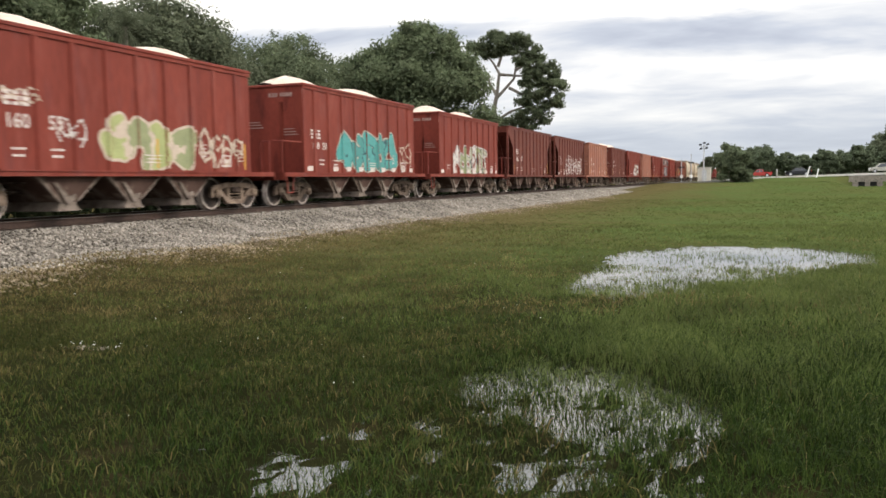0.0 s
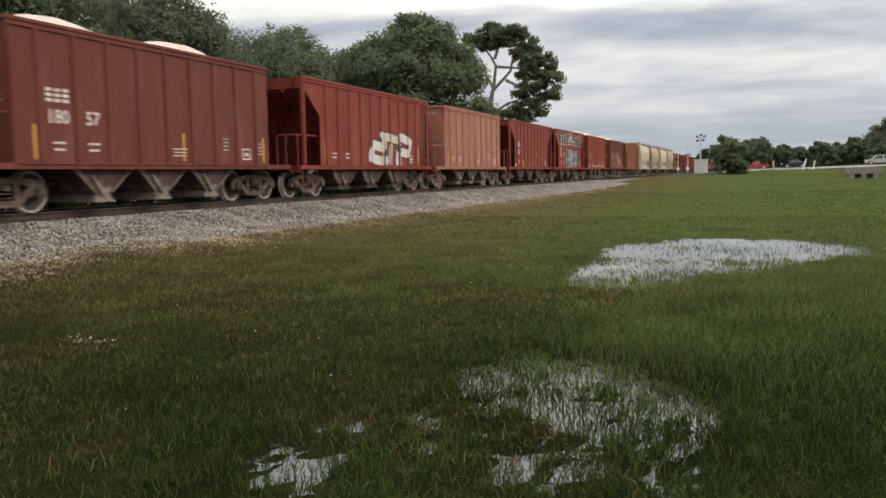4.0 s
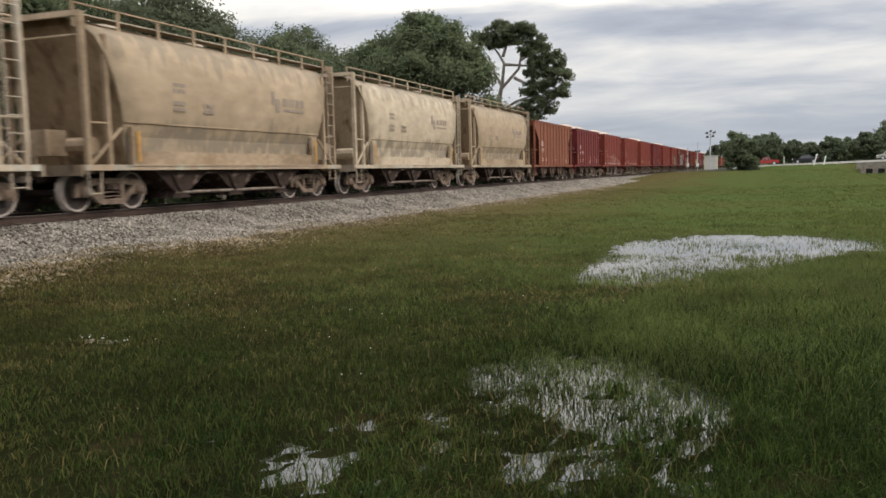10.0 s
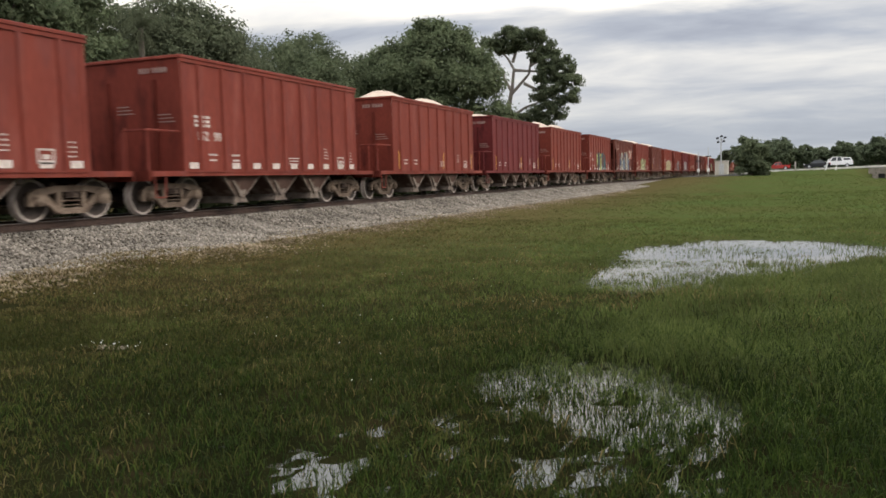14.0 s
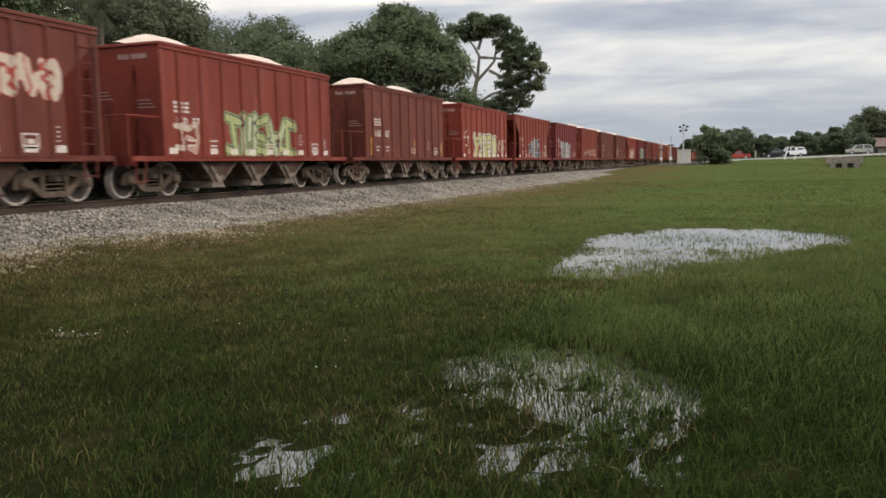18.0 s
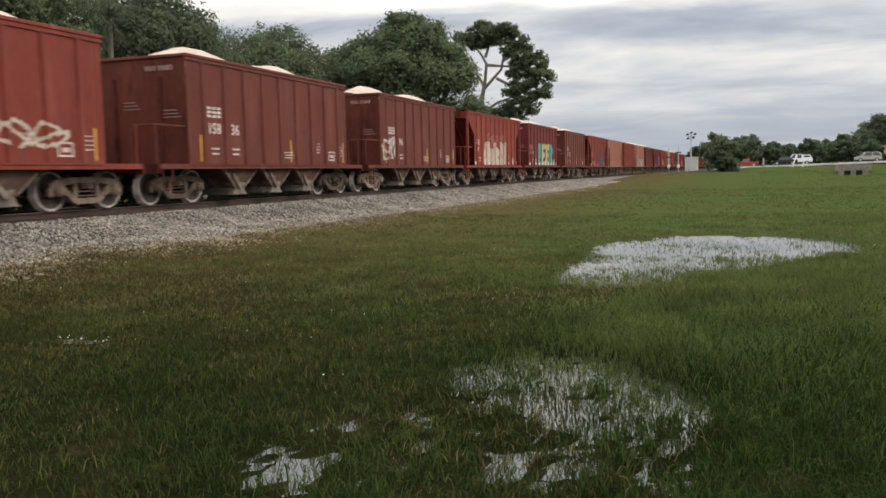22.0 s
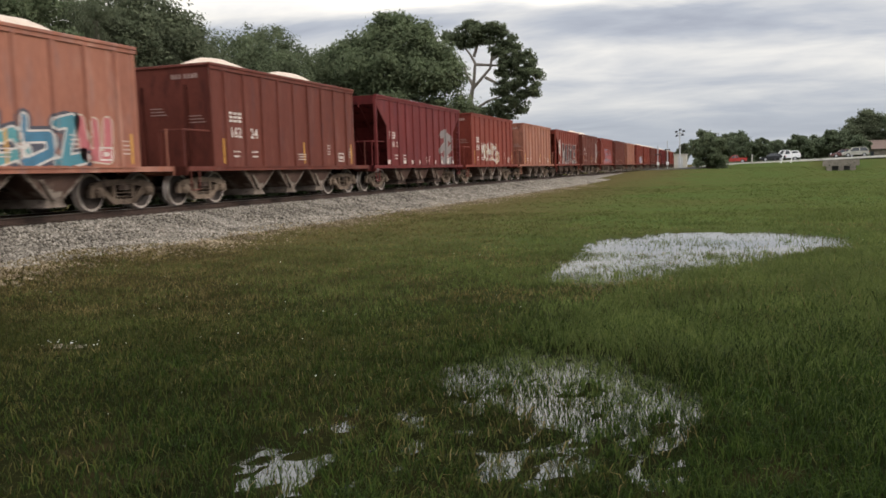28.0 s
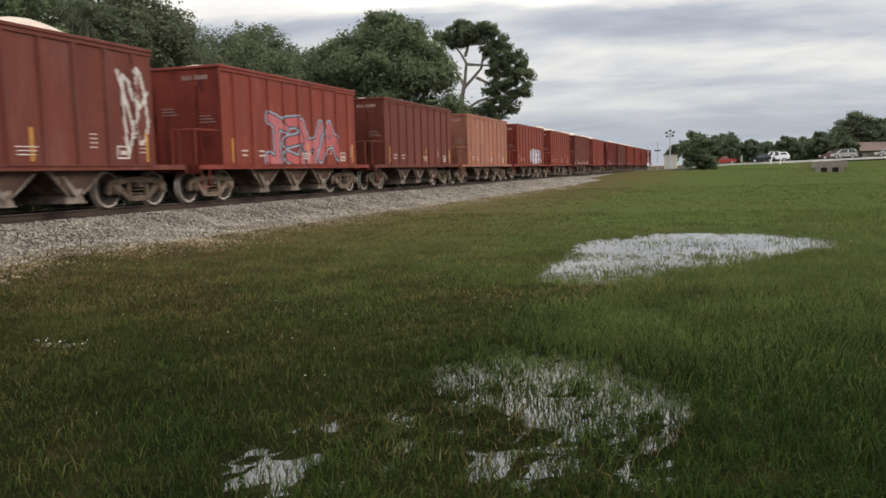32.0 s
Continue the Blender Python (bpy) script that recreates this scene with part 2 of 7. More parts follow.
# end bays, slopes and decks: soot, with their shade put into the colour
M_SHADED_GRIME = mat("sooty_car_paint", (0.40, 0.39, 0.39), (0.72, 0.68, 0.66), 1.6, 0.85, bump=0.2, fine=18, c3=(0.22, 0.2, 0.2), tint=True, stretch=(1, 1, 0.3), spec=0.08)
M_CREAM = mat("dirty_cream_paint", (0.82, 0.77, 0.71), (1.06, 1.03, 1.0), 0.45, 0.75, bump=0.12, fine=9, c3=(0.74, 0.67, 0.60), tint=True, stretch=(1, 0.5, 1.0), spec=0.1, dust=((0.50, 0.45, 0.41), 0.62, 0.50, 0.6, 0.08))


def cream_shell():
    """Cream paint with soot under the roof edge and ragged grey washings on the lower sheets."""
    m = mat("sooty_cream_shell", (0.86, 0.83, 0.79), (1.05, 1.03, 1.0), 0.6, 0.75, bump=0.04, fine=4, c3=(0.90, 0.86, 0.80), tint=True, stretch=(1, 0.5, 1.0), spec=0.1)
    n, l = m.node_tree.nodes, m.node_tree.links
    b = n["Principled BSDF"]
    paint = b.inputs["Base Color"].links[0].from_socket
    tc, sp, oi = n.new("ShaderNodeTexCoord"), n.new("ShaderNodeSeparateXYZ"), n.new("ShaderNodeObjectInfo")
    l.new(tc.outputs["Object"], sp.inputs[0])
    mp = n.new("ShaderNodeMapping")
    mp.inputs["Scale"].default_value = (1, 1.6, 0.22)
    l.new(tc.outputs["Object"], mp.inputs[0])
    shift = n.new("ShaderNodeVectorMath")
    shift.operation = "MULTIPLY_ADD"
    shift.inputs[0].default_value = (0, 31, 0)
    l.new(oi.outputs["Random"], shift.inputs[1])
    l.new(mp.outputs[0], shift.inputs[2])
    run = n.new("ShaderNodeTexNoise")
    run.inputs["Scale"].default_value, run.inputs["Detail"].default_value, run.inputs["Roughness"].default_value = 1.3, 7, 0.62
    l.new(shift.outputs[0], run.inputs["Vector"])
    lift = n.new("ShaderNodeMath")
    lift.operation = "MULTIPLY_ADD"
    lift.inputs[1].default_value = 3.4
    l.new(run.outputs["Fac"], lift.inputs[0])
    l.new(sp.outputs[2], lift.inputs[2])
    band = n.new("ShaderNodeMapRange")
    band.inputs["From Min"].default_value, band.inputs["From Max"].default_value = 2.7, 6.2
    l.new(lift.outputs[0], band.inputs["Value"])
    r = n.new("ShaderNodeValToRGB")
    e = r.color_ramp.elements
    e[0].position, e[0].color = 0.0, (0.1, 0.1, 0.1, 1)
    e[1].position, e[1].color = 1.0, (0.75, 0.75, 0.75, 1)
    for p, v in ((0.07, 0.12), (0.10, 0.62), (0.22, 0.55), (0.27, 0.1), (0.32, 0.0), (0.77, 0.0), (0.795, 0.38), (0.92, 0.45)):
        r.color_ramp.elements.new(p).color = (v, v, v, 1)
    l.new(band.outputs[0], r.inputs[0])
    x = n.new("ShaderNodeMix")
    x.data_type = "RGBA"
    x.inputs["B"].default_value = (0.165, 0.145, 0.115, 1)
    l.new(r.outputs[0], x.inputs["Factor"])
    l.new(paint, x.inputs["A"])
    l.new(x.outputs["Result"], b.inputs["Base Color"])
    return m


M_SHELL = cream_shell()
M_CHUTE = mat("dust_caked_chute_sheet", (0.046, 0.027, 0.022), (0.098, 0.062, 0.050), 1.6, 0.9, bump=0.2, fine=20, c3=(0.075, 0.047, 0.038), stretch=(1, 1, 0.5), spec=0.05, dust=((0.34, 0.28, 0.23), 2.1, 0.55, 0.55, 0.14))
# covered hoppers: roof soot and the ends' shade put into a darker cream
M_DULL = mat("dingy_cream_paint", (0.42, 0.37, 0.31), (0.72, 0.66, 0.58), 0.8, 0.85, bump=0.2, fine=14, c3=(0.30, 0.25, 0.20), tint=True, stretch=(1, 1, 0.4), spec=0.05)
# underside steel: dust in patches, shade below the cars put into the dark base
M_UNDER = mat("dusty_underframe_steel", (0.022, 0.016, 0.013), (0.055, 0.038, 0.031), 1.6, 0.9, bump=0.3, fine=25, c3=(0.16, 0.12, 0.10), spec=0.1)
M_FRAME = mat("dusty_cast_steel", (0.10, 0.078, 0.064), (0.29, 0.238, 0.198), 2.6, 0.9, bump=0.3, fine=30, c3=(0.085, 0.064, 0.054), tint=True, spec=0.1)
M_WHEEL = mat("brown_wheel_plate", (0.028, 0.021, 0.018), (0.075, 0.054, 0.044), 4, 0.8, bump=0.2)
M_RIM = mat("dusty_wheel_rim", (0.26, 0.215, 0.185), (0.55, 0.48, 0.43), 6, 0.7, 0.0, 0.1)
M_LOAD = mat("pale_limestone_load", (0.40, 0.32, 0.255), (0.56, 0.455, 0.37), 3, 0.95, bump=0.8, fine=14, dist=0.06)
M_STENCIL = mat("worn_white_stencil", (0.40, 0.32, 0.28), (0.70, 0.63, 0.58), 5, 0.7, bump=0)
M_FADED = mat("faded_stencil", (0.17, 0.09, 0.075), (0.31, 0.21, 0.18), 5, 0.8, bump=0)
M_AMBER = mat("amber_reflector", (0.40, 0.19, 0.02), (0.66, 0.34, 0.05), 6, 0.45, bump=0)
M_BARK = mat("grey_brown_bark", (0.10, 0.085, 0.07), (0.22, 0.19, 0.16), 3, 0.95, bump=0.8, fine=16, stretch=(1, 1, 0.3))
M_OAK = leafy("oak_leaves", (0.092, 0.118, 0.066), (0.12, 0.146, 0.081), (0.155, 0.178, 0.102))
M_PINE = leafy("dark_olive_leaves", (0.084, 0.104, 0.061), (0.106, 0.128, 0.074), (0.138, 0.157, 0.092))
M_MOSSY = leafy("grey_green_leaves", (0.084, 0.100, 0.062), (0.108, 0.124, 0.076), (0.138, 0.152, 0.096))
# shrub leaves darkened to carry the shade behind the train
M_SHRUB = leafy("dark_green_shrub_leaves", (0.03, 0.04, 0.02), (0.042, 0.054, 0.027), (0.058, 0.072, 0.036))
# distance haze is put into these leaves as a paler, greyer green
M_FAR = leafy("far_leaves", (0.088, 0.110, 0.068), (0.108, 0.132, 0.080), (0.135, 0.158, 0.098))
M_ROAD = mat("grey_asphalt", (0.10, 0.10, 0.10), (0.17, 0.165, 0.16), 0.6, 0.9, bump=0.3)
M_CONC = mat("weathered_concrete", (0.30, 0.28, 0.25), (0.50, 0.47, 0.43), 1.2, 0.9, bump=0.3, c3=(0.2, 0.18, 0.15))
M_KERB = mat("pale_concrete_kerb", (0.48, 0.46, 0.42), (0.66, 0.63, 0.58), 1.2, 0.9, bump=0.2)
# ballast coloured dark to stand for the shadow beneath the train
M_TRACKSHADE = mat("oil_soaked_ballast", (0.030, 0.022, 0.018), (0.07, 0.052, 0.042), 6, 0.9, bump=0.8, fine=22, c3=(0.10, 0.08, 0.065), dist=0.06, spec=0.1)
M_OLDCONC = mat("mossy_old_concrete", (0.12, 0.105, 0.085), (0.24, 0.21, 0.175), 1.5, 0.95, bump=0.4, c3=(0.07, 0.065, 0.05))
M_WHITE = mat("chalky_white_paint", (0.68, 0.68, 0.66), (0.82, 0.82, 0.80), 2, 0.6, bump=0.1)
M_GALV = mat("galvanised_steel", (0.40, 0.41, 0.42), (0.55, 0.56, 0.57), 5, 0.5, 0.6, 0.1)
M_DARK = plain("black_rubber", (0.02, 0.02, 0.02), 0.8)
M_GLASS = plain("dark_window_glass", (0.02, 0.025, 0.03), 0.08)
M_WATER = bpy.data.materials.new("rain_water")
M_WATER.use_nodes = True
_b = M_WATER.node_tree.nodes["Principled BSDF"]
_b.inputs["Base Color"].default_value = (0.035, 0.035, 0.025, 1)
_b.inputs["Roughness"].default_value = 0.03
_b.inputs["IOR"].default_value = 1.38
_w = M_WATER.node_tree.nodes.new("ShaderNodeTexNoise")
_w.inputs["Scale"].default_value = 9.0
_r = M_WATER.node_tree.nodes.new("ShaderNodeBump")
_r.inputs["Strength"].default_value, _r.inputs["Distance"].default_value = 0.12, 0.02
M_WATER.node_tree.links.new(_w.outputs["Fac"], _r.inputs["Height"])
M_WATER.node_tree.links.new(_r.outputs[0], _b.inputs["Normal"])


# ---- building helpers ----
def mesh_of(name, bm, *mats):
    me = bpy.data.meshes.new(name)
    bm.to_mesh(me)
    bm.free()
    for m in mats:
        me.materials.append(m)
    return me


def pydata(name, verts, faces, *mats):
    me = bpy.data.meshes.new(name)
    me.from_pydata(verts, [], faces)
    for m in mats:
        me.materials.append(m)
    return me


def put(name, me, parent=None, at=(0, 0, 0), rz=0, label="", colour=None):
    ob = new(name, me)
    ob.matrix_basis = pose(*at, 0, 0, rz)
    if parent:
        ob.parent = parent
    if label:
        ob["label"] = label
    if colour:
        ob.color = (*colour, 1)
    return ob


def part(name, bm, material, parent, label=""):
    return put(name, mesh_of(name, bm, *(material if isinstance(material, tuple) else (material,))), parent, label=label)


def box(bm, x0, x1, y0, y1, z0, z1, bevel=0.0, mi=0):
    vs = [bm.verts.new((x, y, z)) for x in (x0, x1) for y in (y0, y1) for z in (z0, z1)]
    fs = []
    for q in ((0, 1, 3, 2), (4, 6, 7, 5), (0, 4, 5, 1), (2, 3, 7, 6), (0, 2, 6, 4), (1, 5, 7, 3)):
        f = bm.faces.new([vs[i] for i in q])
        f.material_index = mi
        fs.append(f)
    if bevel:
        es = list({e for f in fs for e in f.edges})
        bmesh.ops.bevel(bm, geom=es, offset=bevel, segments=1, affect="EDGES")
    return vs


def prism(bm, pts, axis, a, b, mi=0):
    """A closed outline of (u, v) swept along an axis from a to b: x sweeps (y, z), y sweeps (x, z), z sweeps (x, y)."""
    def place(u, v, w):
        return {"x": (w, u, v), "y": (u, w, v), "z": (u, v, w)}[axis]
    lo = [bm.verts.new(place(u, v, a)) for u, v in pts]
    hi = [bm.verts.new(place(u, v, b)) for u, v in pts]
    fs = [bm.faces.new(lo[::-1]), bm.faces.new(hi)]
    for i in range(len(pts)):
        j = (i + 1) % len(pts)
        fs.append(bm.faces.new((lo[i], lo[j], hi[j], hi[i])))
    for f in fs:
        f.material_index = mi
    return fs


def rod(bm, p, q, r, n=6, r2=None, mi=0):
    """A round bar between two points."""
    p, q = Vector(p), Vector(q)
    d = (q - p).normalized()
    u = d.orthogonal().normalized()
    v = d.cross(u)
    r2 = r if r2 is None else r2
    lo = [bm.verts.new(p + r * (math.cos(k * 2 * math.pi / n) * u + math.sin(k * 2 * math.pi / n) * v)) for k in range(n)]
    hi = [bm.verts.new(q + r2 * (math.cos(k * 2 * math.pi / n) * u + math.sin(k * 2 * math.pi / n) * v)) for k in range(n)]
    fs = [bm.faces.new(lo[::-1]), bm.faces.new(hi)]
    for k in range(n):
        j = (k + 1) % n
        fs.append(bm.faces.new((lo[k], lo[j], hi[j], hi[k])))
    for f in fs:
        f.material_index = mi


def lathe(bm, prof, n=28, axis="x", mi=0):
    """A profile of (radius, along) turned about an axis; mi per segment if a list."""
    rings = []
    for r, a in prof:
        ring = []
        for k in range(n):
            c, s = math.cos(k * 2 * math.pi / n) * r, math.sin(k * 2 * math.pi / n) * r
            ring.append(bm.verts.new({"x": (a, c, s), "z": (c, s, a), "y": (c, a, s)}[axis]))
        rings.append(ring)
    for i in range(len(rings) - 1):
        for k in range(n):
            j = (k + 1) % n
            f = bm.faces.new((rings[i][k], rings[i][j], rings[i + 1][j], rings[i + 1][k]))
            f.material_index = mi[i] if isinstance(mi, list) else mi
    bmesh.ops.recalc_face_normals(bm, faces=bm.faces)


def smooth(a, b, x):
    t = min(1.0, max(0.0, (x - a) / (b - a)))
    return t * t * (3 - 2 * t)


# ---- ground ----
TX, RAIL = -15.35, 0.81


def puddle(x, y):
    """How deep rain water stands over the turf: above zero where it shows."""
    n1 = noise.noise((x * 0.9, y * 0.5, 3.1))
    n2 = noise.noise((x * 2.6, y * 1.6, 7.7))
    low = float(np.interp(x, (-2.8, -1.9, -0.7, 0.9, 2.3), (11.8, 10.6, 11.5, 14.1, 16.8)))
    high = float(np.interp(x, (-2.9, -1.6, -0.6, 0.6, 2.3), (17.4, 19.3, 19.7, 19.5, 17.6)))
    far = min((y - low) / 1.3, (high - y) / 1.6, (x + 2.62) / 0.5, (2.05 - x) / 0.5, 0.9)
    far = far + 0.3 * n1 + 0.35 * n2 + 0.5 * noise.noise((x * 6.0, y * 3.0, 2.2)) + 0.25 * noise.noise((x * 13.0, y * 5.0, 6.2))
    n3 = noise.noise((x * 10.0, y * 7.5, 1.3)) + 0.5 * noise.noise((x * 21.0, y * 14.0, 4.3))
    near = 1 - ((x + 1.15) / 0.95) ** 2 - ((y - 5.7 + 0.35 * (x + 1.15)) / 1.0) ** 2
    tuft = 0.9 * math.exp(-((x + 0.93) / 0.11) ** 2 - ((y - 5.6) / 0.3) ** 2)
    mid = 1 - ((x + 0.95) / 0.32) ** 2 - ((y - 4.15) / 0.36) ** 2
    east = 1 - ((x + 0.3) / 0.3) ** 2 - ((y - 4.4) / 0.5) ** 2
    west = 1 - ((x + 2.3 + 0.35 * (y - 3.75)) / 0.3) ** 2 - ((y - 3.75) / 0.4) ** 2
    thin = 1 - ((x + 1.7) / 0.7) ** 2 - ((y - 4.6) / 0.9) ** 2
    near = max(near * 0.85 + 0.0, mid * 0.5 - 0.16, west * 0.5 - 0.32, east * 0.35 - 0.28, thin * 0.3 - 0.4, -0.65) - tuft + 0.3 * n2 + 0.7 * n3
    return max(far, min(near, 0.5), -1.0)


def ground_z(x, y):
    low = 0.9 * smooth(0.07, 0.1, x / max(y, 1.0)) * (1 - smooth(143.8, 146.4, y))
    z = 0.72 * smooth(60, 138, y) * (1 - low) + 0.018 * noise.noise((x * 0.35, y * 0.35, 0)) + 0.012 * noise.noise((x * 1.7, y * 1.7, 5))
    bank = smooth(137, 146, y) * (1 - 0.95 * smooth(0.075, 0.09, x / max(y, 1.0)) * (1 - smooth(143.7, 146, y))) * smooth(-6, 2, x) * (1 - smooth(158, 170, y))
    z += (0.58 + 0.012 * min(max(x, 0), 60)) * bank
    z -= 0.5 * math.exp(-(((x - 0.113 * y) / 2.6) ** 2)) * smooth(118, 138, y) * (1 - smooth(143.7, 145.4, y))
    z += 0.25 * smooth(-9.5, -12.2, x) * (1 - smooth(60, 138, y)) if x < -9.5 else 0
    if -6 < x < 5 and 2 < y < 22:
        z -= 0.05 * smooth(-0.35, 0.15, puddle(x, y)) - (0.034 * noise.noise((x * 9.5, y * 7.0, 4.4)) if y < 8 else 0.008 * noise.noise((x * 5, y * 3, 4.4)))
    return z


def spaced(lo, hi, step, far_lo, far_hi, grow=1.22):
    a = list(np.arange(lo, hi + step / 2, step))
    s, v = step, a[-1]
    while v < far_hi:
        s *= grow
        v += s
        a.append(v)
    s, v = step, a[0]
    while v > far_lo:
        s *= grow
        v -= s
        a.insert(0, v)
    return a


xs = spaced(-3.6, 2.4, 0.07, -2500, 2500, 1.14)
ys = spaced(2.4, 19.5, 0.095, -2500, 3500, 1.13)
xs = sorted(xs + list(np.arange(-11.3, 32, 1.45)))
ys = sorted(ys + list(np.arange(97.3, 152, 1.15)))
gv = [(x, y, ground_z(x, y)) for y in ys for x in xs]
nx = len(xs)
gf = [(j * nx + i, j * nx + i + 1, (j + 1) * nx + i + 1, (j + 1) * nx + i) for j in range(len(ys) - 1) for i in range(nx - 1)]
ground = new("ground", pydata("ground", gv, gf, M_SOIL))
ground.data.polygons.foreach_set("use_smooth", [True] * len(gf))
tagged(ground, "flat rain-soaked turf with thin brown patches beside the railway", "ground", kind="structure")

WATER_Z = -0.03
for wx0, wx1, wy0, wy1, lab in ((-3.4, 3.2, 9.6, 19.5, "broad shallow rain puddle standing in the grass"), (-3.2, 0.9, 2.4, 7.2, "patchy shallow rain puddle broken by grass tufts")):
    wb = bmesh.new()
    box(wb, wx0, wx1, wy0, wy1, WATER_Z - 0.004, WATER_Z)
    tagged(new("water", mesh_of("water", wb, M_WATER)), lab, "puddle", kind="structure")

# ballast bed: shoulder towards the field, level under the ties, shoulder behind
PROFILE = ((-11.1, -0.08), (-11.7, 0.10), (-12.5, 0.32), (-13.4, 0.57), (-13.7, 0.635), (-13.95, 0.64), (-15.35, 0.62), (-16.6, 0.635), (-17.1, 0.58), (-18.2, 0.1), (-18.8, -0.15))
by = spaced(8.0, 50.0, 0.25, -300, 2200, 1.2)
bv, rngb = [], random.Random(5)
for y in by:
    for k, (px, pz) in enumerate(PROFILE):
        w = 0.03 if 0 < k < 10 else 0
        bv.append((px + 0.2 * noise.noise((0, y * 0.4, k)) + rngb.uniform(-w, w), y, pz + rngb.uniform(-w, w)))
nb = len(PROFILE)
bf = [(j * nb + i, (j + 1) * nb + i, (j + 1) * nb + i + 1, j * nb + i + 1) for j in range(len(by) - 1) for i in range(nb - 1)]
# middle strip of the bed gets the train's shadow as a darker stone colour
bed_me = pydata("track_bed", bv, bf, M_BALLAST, M_TRACKSHADE)
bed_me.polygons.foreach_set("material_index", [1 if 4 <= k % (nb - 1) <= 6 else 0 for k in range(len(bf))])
tagged(new("track_bed", bed_me), "long bed of pale grey crushed stone under the track", "ballast", kind="structure")


def rail_profile():
    return [(-0.07, 0.0), (0.07, 0.0), (0.07, 0.012), (0.012, 0.03), (0.01, 0.125), (0.035, 0.135), (0.035, 0.165), (-0.035, 0.165), (-0.035, 0.135), (-0.01, 0.125), (-0.012, 0.03), (-0.07, 0.012)]


for side in (0.7525, -0.7525):
    rb = bmesh.new()
    prism(rb, rail_profile(), "y", -300, 2200)
    box(rb, -0.034, 0.034, -300, 2200, 0.165, 0.169, mi=1)
    r = new("rail", mesh_of("rail", rb, M_RAIL, M_RAILTOP))
    r.location = (TX + side, 0, RAIL - 0.169)
    tagged(r, "rust-brown steel rail with a polished top", "rail", kind="structure")


# ---- the train: parts ----
SIDE, BOT, TOP = 1.55, 1.06, 3.88
RIBS_A = [(-4 + k) * 1.0 for k in range(9)]
RIBS_B = [-4.1 + k * 0.91 for k in range(10)]
RIB_D = 0.06


def fresh(fn, *mats, name="mesh"):
    bm = bmesh.new()
    fn(bm)
    bmesh.ops.recalc_face_normals(bm, faces=bm.faces)
    return mesh_of(name, bm, *mats)


def rib_shape(z0, z1, s=1):
    def fn(bm):
        prism(bm, [(0, -0.075), (0, 0.075), (s * RIB_D, 0.045), (s * RIB_D, -0.045)], "z", z0, z1)
    return fn


def side_a(bm):
    box(bm, -0.012, 0.0, -4.68, 4.68, BOT, TOP)
    box(bm, 0.0, 0.012, -4.68, -4.56, BOT, TOP)
    box(bm, 0.0, 0.012, 4.56, 4.68, BOT, TOP)


def end_a(bm):
    box(bm, -SIDE + 0.015, SIDE - 0.015, -0.02, 0.0, BOT, TOP)


def end_chord(bm):
    box(bm, -SIDE - 0.04, SIDE + 0.04, -0.07, 0.03, TOP, TOP + 0.08, 0.012)


def end_post(bm):
    box(bm, -0.05, 0.05, -0.07, -0.02, BOT, TOP - 0.5)


def side_b(bm):
    prism(bm, [(-5.55, TOP), (-5.55, TOP - 0.28), (-4.5, 2.72), (-4.5, BOT), (4.5, BOT), (4.5, 2.72), (5.55, TOP - 0.28), (5.55, TOP)], "x", -0.012, 0.0)


def slope_b(bm):
    prism(bm, [(-5.6, 3.58), (-5.6, TOP + 0.06), (-5.54, TOP + 0.06), (-5.54, 3.66), (-4.42, 2.78), (-3.3, 1.12), (-3.37, 1.06), (-4.48, 2.7)], "x", -SIDE + 0.02, SIDE - 0.02)


def slope_rib(bm):
    prism(bm, [(-5.6, 3.56), (-4.5, 2.68), (-3.7, 1.54), (-3.76, 1.48), (-4.58, 2.62), (-5.66, 3.48)], "x", -0.04, 0.04)


def post_b(bm):
    box(bm, -0.06, 0.06, -0.06, 0.06, 1.0, TOP, 0.015)


def chord(half):
    def fn(bm):
        box(bm, -0.05, 0.06, -half, half, TOP, TOP + 0.085, 0.012)
        box(bm, 0.0, 0.035, -half, half, TOP - 0.09, TOP)
    return fn


def sill(bm):
    box(bm, -0.1, 0.03, -5.9, 5.9, 0.93, BOT)
    box(bm, 0.03, 0.055, -4.6, 4.6, BOT - 0.03, BOT)


def deck(bm):
    box(bm, -SIDE + 0.1, SIDE - 0.1, -5.95, -4.2, 0.97, 1.02)
    box(bm, -SIDE - 0.02, SIDE + 0.02, -6.0, -5.93, 0.82, 1.06)
    for x in (-1.2, -0.4, 0.4, 1.2):
        box(bm, x - 0.03, x + 0.03, -5.9, -5.2, 0.86, 0.97)


def tube(bm, pts, r, n=5):
    """One bent round bar through the points."""
    pts = [Vector(p) for p in pts]
    rings = []
    for k, p in enumerate(pts):
        d = (pts[min(k + 1, len(pts) - 1)] - pts[max(k - 1, 0)]).normalized()
        u = d.orthogonal().normalized()
        v = d.cross(u)
        if rings:
            # keep the ring turned like the one before
            u = (old_u - d * old_u.dot(d)).normalized()
            v = d.cross(u)
        old_u = u
        rings.append([bm.verts.new(p + r * (math.cos(q * 2 * math.pi / n) * u + math.sin(q * 2 * math.pi / n) * v)) for q in range(n)])
    for a, b in zip(rings, rings[1:]):
        for q in range(n):
            bm.faces.new((a[q], a[(q + 1) % n], b[(q + 1) % n], b[q]))
    bm.faces.new(rings[0][::-1])
    bm.faces.new(rings[-1])


def rail_end(bm):
    tube(bm, [(0.7, -5.9, 1.0), (0.7, -5.9, 2.0), (0.75, -5.9, 2.05), (1.4, -5.9, 2.05), (1.45, -5.86, 2.05), (1.45, -4.6, 2.05)], 0.026)


